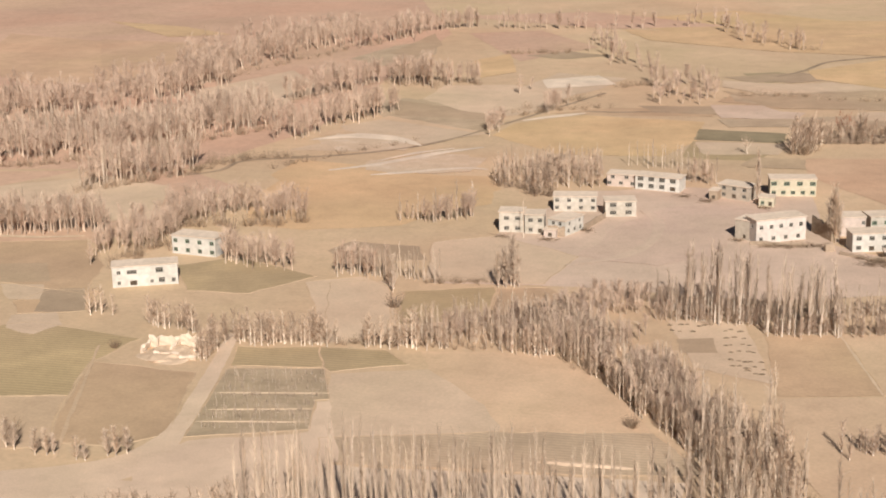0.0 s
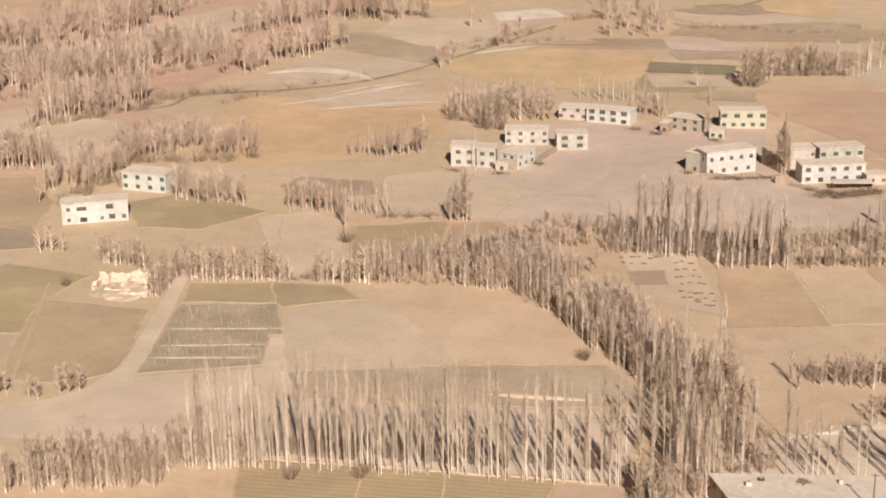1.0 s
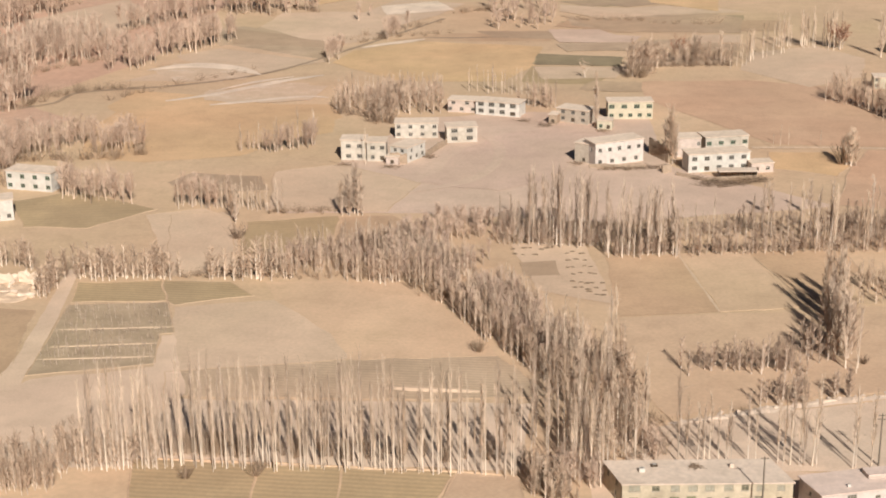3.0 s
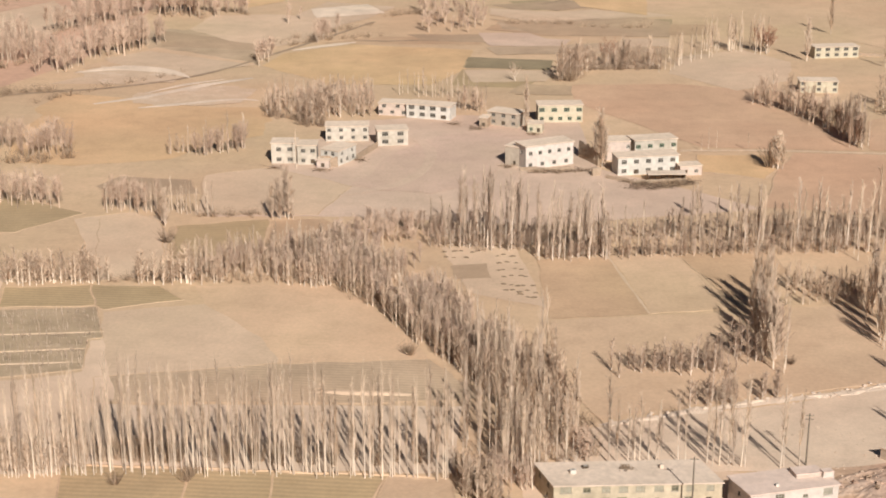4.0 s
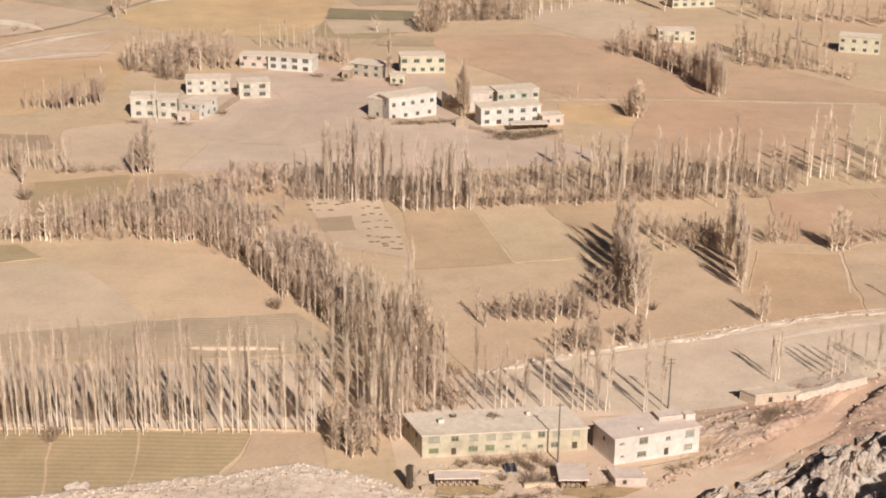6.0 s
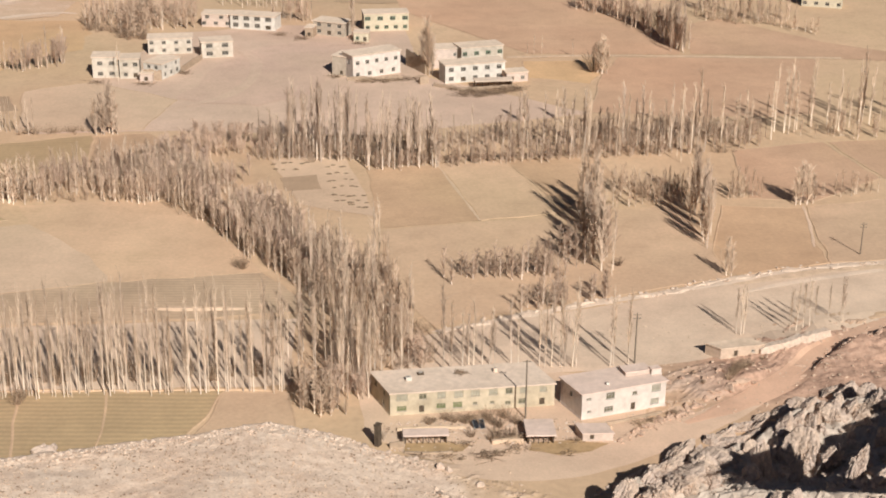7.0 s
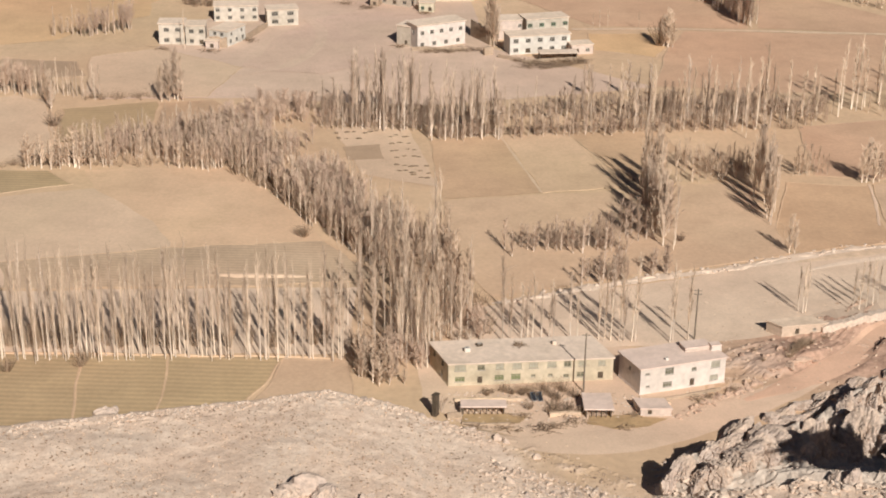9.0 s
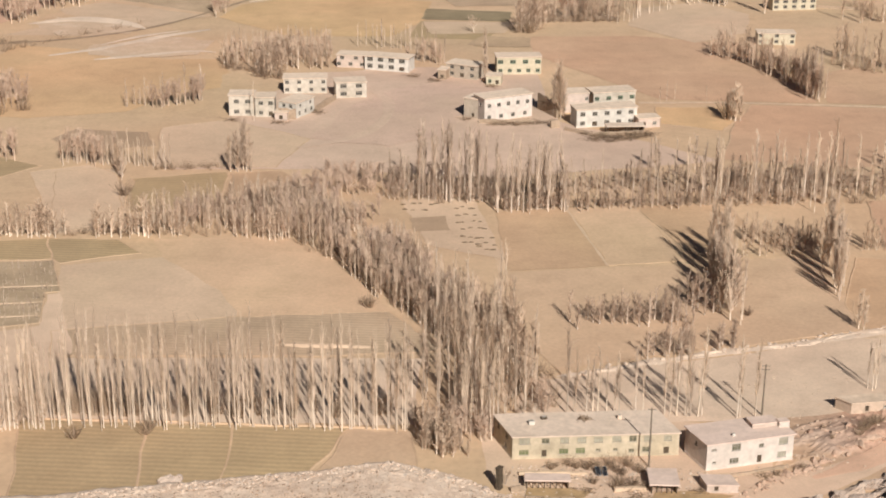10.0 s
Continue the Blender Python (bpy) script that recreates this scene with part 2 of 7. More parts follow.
def empty(name, x, y, z=0.0, turn=0.0, scale=1.0):
    ob = new(name)
    ob.matrix_world = Matrix.LocRotScale((x, y, z), Euler((0, 0, turn)), (scale, scale, scale))
    return ob


def smooth(a, b, v):
    k = min(1.0, max(0.0, (v - a) / (b - a)))
    return k * k * (3 - 2 * k)


def along(points, x):
    """Height of a broken line at x."""
    if x <= points[0][0]:
        return points[0][1]
    for (x0, y0), (x1, y1) in zip(points, points[1:]):
        if x <= x1:
            return y0 + (y1 - y0) * (x - x0) / (x1 - x0)
    return points[-1][1]


# ---- terrain ----
# the brow of the foreground hill: y of its edge and its height, along x
BROW = [(-160, 245), (-100, 255), (-66, 265), (-35, 276), (-15, 284), (1, 283.5), (8, 281.5), (25, 276), (40, 266), (52, 260), (64, 269), (100, 294), (125, 301), (200, 322)]
BROW_Z = [(-160, 14), (-66, 11), (-35, 9), (-15, 7.5), (1, 4), (8, 1.6), (25, 0), (200, 0)]


HILL_ROAD = [(58.4, 286.1), (72.0, 293.3), (86.4, 301.1), (101.7, 312.8), (112.8, 325.8), (125.8, 336.4), (143.6, 346.8), (174.6, 358.1)]
RIM = [(46, 256), (62, 247), (80, 246), (200, 246)]


def terrain(x, y):
    d = along(BROW, x) - y
    if abs(d) < 12 and x < 60:
        d += 1.3 * noise.noise(Vector((x * 0.13, 0.5, 7.7))) + 0.7 * noise.noise(Vector((x * 0.45, y * 0.1, 2.7)))
    zc = along(BROW_Z, x)
    wob = noise.noise(Vector((x * 0.06, y * 0.06, 3.1)))
    if d > 0:
        z = zc + 0.07 * d + 0.0022 * max(0, d - 45) ** 2 * smooth(45, 90, d)
        z = min(z, 74 + 3 * wob)
        z += smooth(0, 12, d) * (0.9 * wob + 0.2 * noise.noise(Vector((x * 0.3, y * 0.3, 1.0))) + 0.06 * noise.noise(Vector((x * 0.9, y * 0.9, 2.0))))
        if d < 9 and x < 60:
            lump = noise.noise(Vector((x * 0.33, y * 0.33, 6.1))) + 0.6 * noise.noise(Vector((x * 0.9, y * 0.9, 4.1)))
            z += 0.55 * max(0.0, lump) * smooth(0.2, 1.5, d) * (1 - smooth(4, 9, d))
        # broken rock under the outcrop
        rocky = smooth(46, 54, x + 2 * wob) * (1 - smooth(-1, 3, along(RIM, x) - y)) * smooth(0.5, 4, d) * (1 - smooth(75, 95, d)) * (1 - smooth(150, 190, x))
        if rocky > 0:
            r = 1 - abs(noise.noise(Vector((x * 0.1, y * 0.1, 9.0)))) * 2
            q = 1 - abs(noise.noise(Vector((x * 0.3, y * 0.3, 5.0)))) * 2
            w = 1 - abs(noise.noise(Vector((x * 0.8, y * 0.8, 6.0)))) * 2
            z += rocky * (4.5 * smooth(0, 4, x - 48 - 0.8 * (y - 256) + 3 * wob) + 1.4 * r + 0.9 * q + 0.4 * w)
            z -= rocky * 6 * math.exp(-((x - 93) / 19) ** 2 - ((y - 270) / 12) ** 2)
        # a stony shelf in front of the outcrop
        n = along(RIM, x) - y + 1.2 * wob
        z += 7.5 * smooth(46, 64, x) * smooth(0, 3, n) * (1 - smooth(60, 90, n))
    else:
        z = zc * (1 - smooth(0, 1.5 + zc * 1.3, -d))
        # red hummocks beside the road
        h = math.exp(-((x - 92) / 13) ** 2 - ((y - 312) / 7) ** 2) * 1.8 + math.exp(-((x - 140) / 22) ** 2 - ((y - 326) / 9) ** 2) * 3.4
        h += math.exp(-((x - 112) / 16) ** 2 - ((y - 330) / 6) ** 2) * 1.2
        if h > 0.05:
            h *= 1 + 0.35 * noise.noise(Vector((x * 0.2, y * 0.2, 2.2))) + 0.12 * noise.noise(Vector((x * 0.6, y * 0.6, 8.2)))
        z += max(0.0, h - 0.04)
        if 60 < x < 190 and y < 350:
            # eroded earth on the far side of the climbing road, a cut bank on the near side
            off = y - along(HILL_ROAD, x)
            flat = 1 - smooth(4.0, 7.0, abs(off))
            z *= 1 - 0.75 * flat
            far = smooth(3.6, 7, off) * (1 - smooth(20, 30, off)) * smooth(64, 76, x)
            if far > 0:
                r1 = 1 - 2 * abs(noise.noise(Vector((x * 0.11 + 4, off * 0.25, 1.5))))
                r2 = 1 - 2 * abs(noise.noise(Vector((x * 0.4, off * 0.7, 7.5))))
                r3 = noise.noise(Vector((x * 0.9, off * 1.2, 3.5)))
                z += far * max(0.0, 0.5 * r1 + 0.24 * r2 + 0.13 * r3 - 0.2)
            near = smooth(3.4, 4.6, -off) * smooth(104, 114, x) * smooth(0, 4, -d)
            if near > 0:
                z += near * (2.0 + 0.8 * noise.noise(Vector((x * 0.15, y * 0.15, 4.4))) + 0.3 * noise.noise(Vector((x * 0.6, y * 0.6, 1.4))))
    return z


def spread(lo, hi, step, far, first):
    """Even lines from lo to hi, then ever wider ones out to far."""
    mid = list(np.arange(lo, hi + step / 2, step))
    out, s, v = [], first, hi
    while v < far:
        v += s
        s *= 1.35
        out.append(v)
    low, s, v = [], first, lo
    while v > -far:
        v -= s
        s *= 1.35
        low.append(v)
    return low[::-1] + mid + out


xs = spread(-90, 165, 0.75, 4200, 1.5)
ys = spread(196, 345, 0.75, 4200, 1.5)
verts = [(x, y, terrain(x, y)) for y in ys for x in xs]
nx = len(xs)
faces = [(j * nx + i, j * nx + i + 1, (j + 1) * nx + i + 1, (j + 1) * nx + i) for j in range(len(ys) - 1) for i in range(nx - 1)]


def ground_material():
    """Valley soil, stony hill, rock on steep ground and red earth by the road."""
    mat = earth("ground_soil", (0.575, 0.4, 0.26), dark=0.9, broad=0.012, fine=0.6, tint=0.0)
    nt = mat.node_tree
    shader = nt.nodes["Principled BSDF"]
    soil = shader.inputs["Base Color"].links[0].from_socket
    geo = nt.nodes.new("ShaderNodeNewGeometry")
    axes = nt.nodes.new("ShaderNodeSeparateXYZ")
    nt.links.new(geo.outputs["Position"], axes.inputs[0])
    a = noise_node(nt, 0.5, 8.0, rough=0.75)
    b = noise_node(nt, 0.07, 4.0)
    hill = ramp_node(nt, a.outputs["Fac"], [(0.32, (0.53, 0.395, 0.3)), (0.5, (0.64, 0.495, 0.38)), (0.68, (0.73, 0.585, 0.465))]).outputs[0]
    hill = mix_node(nt, 0.4, hill, ramp_node(nt, b.outputs["Fac"], [(0.42, (1.06, 1.06, 1.06)), (0.62, (0.98, 0.88, 0.82))]).outputs[0], "MULTIPLY")
    e = noise_node(nt, 0.22, 6.0, rough=0.72)
    hill = mix_node(nt, 0.16, hill, ramp_node(nt, e.outputs["Fac"], [(0.36, (0.78, 0.72, 0.68)), (0.5, (1, 1, 1)), (0.66, (1.12, 1.12, 1.12))]).outputs[0], "MULTIPLY")
    grit = noise_node(nt, 1.7, 5.0, rough=0.8)
    hill = mix_node(nt, 0.8, hill, ramp_node(nt, grit.outputs["Fac"], [(0.34, (0.66, 0.6, 0.56)), (0.46, (1, 1, 1)), (0.64, (1.14, 1.14, 1.14))]).outputs[0], "MULTIPLY")
    up = ramp_node(nt, axes.outputs["Z"], [(0.0, (0, 0, 0)), (1.0, (1, 1, 1))])
    up.color_ramp.elements[0].position = 0.25
    up.color_ramp.elements[1].position = 0.9
    out = mix_node(nt, up.outputs[0], soil, hill)
    slope = nt.nodes.new("ShaderNodeSeparateXYZ")
    nt.links.new(geo.outputs["True Normal"], slope.inputs[0])
    steep = ramp_node(nt, slope.outputs["Z"], [(0.8, (1, 1, 1)), (0.955, (0, 0, 0))]).outputs[0]
    rock = ramp_node(nt, a.outputs["Fac"], [(0.3, (0.33, 0.265, 0.215)), (0.6, (0.52, 0.43, 0.35))]).outputs[0]
    out = mix_node(nt, steep, out, rock)
    # bare rock round the outcrop
    ox = nt.nodes.new("ShaderNodeMapRange")
    ox.inputs["From Min"].default_value, ox.inputs["From Max"].default_value = 51, 58
    nt.links.new(axes.outputs["X"], ox.inputs["Value"])
    oy = nt.nodes.new("ShaderNodeMapRange")
    oy.inputs["From Min"].default_value, oy.inputs["From Max"].default_value = 245, 250
    nt.links.new(axes.outputs["Y"], oy.inputs["Value"])
    both = nt.nodes.new("ShaderNodeMath")
    both.operation = "MULTIPLY"
    nt.links.new(ox.outputs[0], both.inputs[0])
    nt.links.new(oy.outputs[0], both.inputs[1])
    raised = nt.nodes.new("ShaderNodeMath")
    raised.operation = "MULTIPLY"
    nt.links.new(both.outputs[0], raised.inputs[0])
    nt.links.new(up.outputs[0], raised.inputs[1])
    out = mix_node(nt, raised.outputs[0], out, rock)
    # red earth where the road climbs
    mx = nt.nodes.new("ShaderNodeMapRange")
    mx.inputs["From Min"].default_value, mx.inputs["From Max"].default_value = 60, 90
    nt.links.new(axes.outputs["X"], mx.inputs["Value"])
    my = nt.nodes.new("ShaderNodeMapRange")
    my.inputs["From Min"].default_value, my.inputs["From Max"].default_value = 350, 338
    nt.links.new(axes.outputs["Y"], my.inputs["Value"])
    mz = nt.nodes.new("ShaderNodeMapRange")
    mz.inputs["From Min"].default_value, mz.inputs["From Max"].default_value = 292, 306
    nt.links.new(axes.outputs["Y"], mz.inputs["Value"])
    prod = nt.nodes.new("ShaderNodeMath")
    prod.operation = "MULTIPLY"
    nt.links.new(mx.outputs[0], prod.inputs[0])
    nt.links.new(my.outputs[0], prod.inputs[1])
    prod2 = nt.nodes.new("ShaderNodeMath")
    prod2.operation = "MULTIPLY"
    nt.links.new(prod.outputs[0], prod2.inputs[0])
    nt.links.new(mz.outputs[0], prod2.inputs[1])
    red = ramp_node(nt, a.outputs["Fac"], [(0.36, (0.29, 0.18, 0.125)), (0.52, (0.47, 0.295, 0.21)), (0.7, (0.56, 0.37, 0.27))]).outputs[0]
    out = mix_node(nt, prod2.outputs[0], out, red)
    nt.links.new(out, shader.inputs["Base Color"])
    return mat


ground = part("ground", (verts, faces), ground_material())
tagged(ground, "dry tan valley floor rising to a stony hillside", "ground", kind="structure")

# ---- fields ----
FIELD_COUNT = [-3]


def rough_outline(corners, step, jitter):
    pts = []
    for (x0, y0), (x1, y1) in zip(corners, corners[1:] + corners[:1]):
        n = max(1, int(math.hypot(x1 - x0, y1 - y0) / step))
        for k in range(n):
            f = k / n
            x, y = x0 + (x1 - x0) * f, y0 + (y1 - y0) * f
            if k:
                x += jitter * noise.noise(Vector((x * 0.09, y * 0.09, 1.5)))
                y += jitter * noise.noise(Vector((x * 0.09, y * 0.09, 6.5)))
            pts.append((x, y))
    return pts


def flat_sheet(name, outline, z, mat, parent=None):
    bm = bmesh.new()
    vs = [bm.verts.new((x, y, z)) for x, y in outline]
    f = bm.faces.new(vs)
    f.normal_update()
    if f.normal.z < 0:
        f.normal_flip()
    bmesh.ops.triangulate(bm, faces=[f])
    return part(name, bm, mat, parent)


def ridge(name, line, width, height, mat, parent=None, closed=False, base=0.0, rough=0.3):
    """A low earth bank of uneven height along a line."""
    vs, fs = [], []
    n = len(line)
    for i, (x, y) in enumerate(line):
        a = line[(i - 1) % n] if (i or closed) else line[0]
        b = line[(i + 1) % n] if (i < n - 1 or closed) else line[-1]
        d = Vector((b[0] - a[0], b[1] - a[1]))
        d = d.normalized() if d.length > 1e-6 else Vector((1, 0))
        px, py = -d.y, d.x
        h = height * (1 + rough * noise.noise(Vector((x * 0.25, y * 0.25, 4.0))))
        w = width * (1 + rough * noise.noise(Vector((x * 0.2, y * 0.2, 9.0))))
        if not closed:
            end = min(1.0, (min(i, n - 1 - i) + 0.15) / 5)
            h, w = h * end, w * (0.3 + 0.7 * end)
        for o, zz in ((-0.5, -0.06), (-0.16, h), (0.18, h * 0.9), (0.5, -0.06)):
            vs.append((x + px * o * w, y + py * o * w, base + zz))
    m = n if closed else n - 1
    for i in range(m):
        j = (i + 1) % n
        for k in range(3):
            fs.append((i * 4 + k, i * 4 + k + 1, j * 4 + k + 1, j * 4 + k))
    return part(name, (vs, fs), mat, parent)


def field(label, mat, *corners, bund=0.05, step=3.0, jitter=1.4):
    FIELD_COUNT[0] += 1
    z = 0.04 + 0.0016 * FIELD_COUNT[0]
    cx = sum(c[0] for c in corners) / len(corners)
    cy = sum(c[1] for c in corners) / len(corners)
    far = math.hypot(cx, cy) / 350
    line = [(x - cx, y - cy) for x, y in rough_outline(list(corners), step * far, jitter)]
    ob = tagged(empty("field", cx, cy), label, "field", kind="structure")
    flat_sheet("soil", line, z, mat, ob)
    if bund and far < 1.75:
        ridge("bund", line, 0.65 * max(1, far * 0.7), bund, BUND, ob, closed=True, base=z)
    return ob


field("dusty pale yard round the two houses", ROAD, (4.5, 291.5), (2.5, 318.0), (40.0, 321.5), (74.0, 313.0), (76.0, 297.0), (75.1, 292.5), (58.5, 278.8), (43.5, 272.4), (20.5, 273.2), (9.0, 288.0), bund=0)
field("wide pinkish ground under the far woods", FARPINK, (-426.4, 648.6), (-255.4, 668.3), (-219.3, 764.5), (-214.6, 1119.3), (-290.3, 1356.7), (-559.1, 1450.1), (-888.8, 1390.9), bund=0)
field("pinkish ground round the far houses", FARPINK, (-335.5, 522.1), (-243.8, 542.1), (-220.7, 638.6), (-254.5, 666.0), (-418.1, 644.8), bund=0)
# wide plots first, smaller ones over them
field("broad dusty village ground of pinkish earth", VILLAGE, (-105.7, 507.5), (-92.5, 576.1), (-69.0, 647.1), (-20.8, 659.2), (28.2, 650.8), (34.0, 574.1), (89.2, 524.3), (11.1, 501.9), (-55.1, 509.3), bund=0)
field("pale bare field with a worn middle", PALE, (-108.2, 366.8), (-117.5, 414.0), (-89.6, 421.8), (-68.7, 396.4), (-61.4, 378.1), (-73.6, 374.7), bund=0)
field("large smooth tan field beside the poplar belt", TAN, (-89.6, 421.8), (-95.2, 437.6), (-55.0, 440.4), (-39.6, 421.6), (-27.4, 397.7), (-21.1, 382.9), (-61.4, 378.1), (-68.7, 396.4), bund=0)
field("brown strip field with drilled rows", GREYBROWN, (-104.1, 351.4), (-108.2, 366.8), (-73.6, 374.7), (-61.4, 378.1), (-21.1, 382.9), (-14.7, 373.5), (-7.0, 357.9), (-33.7, 353.6))
field("dusty strip under the poplar row", GRAVEL, (-139.0, 309.2), (-133.5, 345.8), (-103.8, 350.0), (-33.6, 352.2), (-11.1, 352.9), (-11.8, 316.4), (-68.8, 314.7), bund=0)
field("olive winter wheat field with drill rows", OLIVE, (-102.2, 316.1), (-73.3, 315.6), (-66.8, 273.8), (-93.7, 274.9))
field("olive winter wheat field with drill rows", OLIVE, (-73.0, 315.6), (-53.2, 315.3), (-50.0, 273.1), (-66.6, 273.8))
field("olive winter wheat field with drill rows", OLIVE, (-52.9, 315.3), (-26.8, 314.1), (-36.5, 283.9), (-50.7, 279.9))
field("tan field corner beside the hill", TAN, (-26.6, 314.0), (-12.2, 312.7), (-11.1, 292.6), (-33.2, 286.2))
field("dark nursery plot with pale planted rows", NURSERY, (-149.4, 414.1), (-120.7, 418.3), (-112.6, 394.4), (-116.6, 393.1), (-112.2, 372.4), (-144.0, 362.3), jitter=0.5)
field("olive field beside the track", OLIVE, (-152.9, 433.8), (-127.1, 436.8), (-121.6, 419.5), (-149.4, 416.3))
field("brown field below the orchard row", OLIVE, (-126.7, 436.8), (-105.9, 436.6), (-96.3, 425.0), (-118.0, 415.8), (-121.3, 419.5))
field("olive fallow field", OLIVE, (-260.8, 431.2), (-227.3, 447.4), (-185.5, 436.3), (-193.1, 414.2), (-188.0, 386.4), (-240.3, 378.7))
field("brown olive field with faint strips", BROWN, (-186.8, 385.7), (-192.2, 414.3), (-157.9, 409.4), (-149.9, 362.7), (-160.5, 353.4), (-178.5, 354.5))
field("tan field of worn strips", TAN, (-227.3, 339.5), (-239.8, 377.9), (-187.9, 385.5), (-178.3, 350.7))
field("pale triangular yard of bare earth", ROAD, (-151.8, 345.0), (-142.0, 359.9), (-111.9, 370.4), (-115.6, 391.9), (-112.2, 392.7), (-102.9, 364.6), (-99.3, 353.4), (-107.4, 331.7), (-144.1, 325.5), bund=0)
field("pale straw field", PALE, (-126.6, 440.6), (-141.8, 503.0), (-122.3, 507.0), (-112.4, 479.4), (-108.6, 445.3))
field("olive green field behind the belt", OLIVE, (-113.6, 496.4), (-83.4, 505.1), (-79.6, 467.8), (-109.1, 461.3))
field("brown field behind the belt", BROWN, (-82.0, 503.2), (-64.6, 507.0), (-44.9, 481.7), (-78.7, 465.6))
field("dark plot under bare trees", FALLOW, (-153.3, 542.7), (-147.1, 556.6), (-119.7, 552.9), (-113.0, 534.7), (-144.4, 528.6))
field("pale grey field below the houses", PALE, (-109.3, 510.7), (-115.6, 559.2), (-92.9, 571.2), (-58.8, 546.1), (-67.0, 510.8))
field("wide orange brown field", ORANGE, (-206.7, 617.6), (-205.1, 652.2), (-182.1, 669.1), (-111.6, 669.6), (-103.0, 645.8), (-134.3, 581.2), (-170.0, 570.0), (-197.5, 573.9))
field("orange brown field", ORANGE, (-212.1, 661.7), (-208.5, 695.3), (-157.9, 679.4), (-106.8, 657.4), (-103.2, 620.2), (-139.9, 589.6), (-184.8, 622.1))
field("brown field with a green edge", OLIVE, (-203.0, 516.4), (-184.8, 530.0), (-148.4, 509.4), (-166.3, 486.7), (-189.0, 486.9))
field("brown field", BROWN, (-310.8, 533.4), (-249.9, 545.4), (-230.3, 512.8), (-223.3, 478.9), (-295.2, 496.8))
field("brown field", BROWN, (-244.6, 466.4), (-237.4, 482.3), (-218.7, 482.9), (-215.4, 461.0), (-237.0, 455.0))
field("pale crusted strip", PALE, (-238.1, 453.1), (-224.5, 458.6), (-216.7, 446.0), (-221.7, 435.6), (-234.0, 440.7), bund=0)
field("dark fallow plot below the far houses", FALLOW, (-270.0, 509.1), (-252.6, 512.9), (-241.6, 491.3), (-259.3, 487.6), bund=0)
field("pale strip below the fallow plot", PALE, (-258.4, 485.7), (-242.2, 487.1), (-235.3, 470.9), (-247.1, 469.3), bund=0)
field("dull brown strip below the white house", FALLOW, (-239.9, 482.0), (-226.0, 485.2), (-215.4, 461.0), (-232.1, 457.6), bund=0)
field("pale field behind the orchard", PALE, (-150.5, 502.2), (-132.3, 511.5), (-119.3, 499.7), (-108.5, 452.7), (-122.5, 442.5), (-136.3, 466.0))
field("grey field by the stream", PALE, (-220.4, 713.8), (-194.5, 750.9), (-163.6, 744.1), (-171.9, 713.3))
field("wide yellow stubble field", STRAW, (-125.6, 759.1), (-118.8, 790.6), (-86.1, 816.2), (-20.9, 803.6), (-23.3, 755.1), (-38.7, 718.5), (-87.1, 719.1))
field("dark green strip field", GREEN, (-23.0, 784.3), (20.9, 776.1), (17.6, 755.3), (-25.1, 759.0))
field("grey green strip field", OLIVE, (-25.0, 755.0), (16.7, 751.3), (6.7, 713.0), (-29.4, 718.9))
field("dark brown strip field", FALLOW, (5.4, 722.7), (28.1, 718.7), (28.0, 699.6), (-1.7, 703.1))
field("brown strip field", BROWN, (-104.6, 818.6), (-69.9, 839.3), (-16.6, 838.3), (-16.8, 819.1), (-86.1, 816.2))
field("grey brown field by the stream", GREYBROWN, (-210.8, 843.4), (-191.9, 857.8), (-136.2, 826.8), (-135.8, 795.8), (-190.1, 793.6))
field("pale field", PALE, (-191.7, 787.6), (-136.3, 789.9), (-128.9, 761.7), (-161.2, 739.0), (-193.0, 756.4))
field("dark green strip field", GREEN, (-13.2, 875.9), (57.3, 900.7), (91.7, 898.5), (86.1, 855.9), (4.4, 849.1))
field("pale strip field", PALE, (34.5, 907.2), (66.0, 931.8), (94.4, 909.8), (50.6, 896.7))
field("dark green plot", GREEN, (-2.9, 957.3), (18.9, 964.6), (42.4, 938.8), (11.4, 925.5))
field("red brown ploughed field", REDDISH, (28.2, 721.1), (76.7, 725.5), (125.0, 709.2), (140.4, 630.4), (138.6, 604.8), (76.8, 607.9), (42.2, 661.6), (28.3, 685.9))
field("pale olive rounded field", PALE, (76.1, 748.4), (84.4, 790.1), (120.4, 809.4), (140.4, 778.1), (131.7, 733.9), (104.4, 712.0))
field("pale straw field strip", STRAW, (73.2, 596.4), (102.5, 597.4), (101.4, 576.5), (94.9, 562.1), (72.7, 571.5))
field("red brown ploughed field", REDDISH, (101.6, 574.9), (111.9, 600.4), (140.9, 599.7), (191.4, 596.4), (169.2, 520.4), (125.4, 517.5), (89.8, 525.7))
field("red brown ploughed field", REDDISH, (152.3, 654.3), (169.0, 667.2), (203.3, 622.9), (228.6, 605.0), (224.0, 591.8), (143.2, 606.2))
field("tan field", TAN, (180.8, 838.4), (241.9, 752.2), (270.7, 727.2), (305.0, 826.5), (223.5, 873.6))
field("brown ploughed field", BROWN, (8.3, 465.2), (31.4, 469.9), (40.1, 419.1), (11.3, 413.7), bund=0)
field("brown ploughed field", TAN, (31.9, 469.9), (53.2, 473.4), (64.6, 424.5), (40.7, 419.1))
field("brown ploughed field", BROWN, (53.7, 473.5), (83.8, 476.7), (86.2, 458.1), (66.3, 427.4))
field("straw plot dotted with dark heaps", PALE, (-22.4, 476.6), (1.5, 479.7), (10.6, 423.2), (-12.0, 434.4), bund=0)
field("dull green plot", FALLOW, (-18.9, 458.8), (-7.4, 461.4), (-5.8, 448.0), (-16.8, 446.5), bund=0)
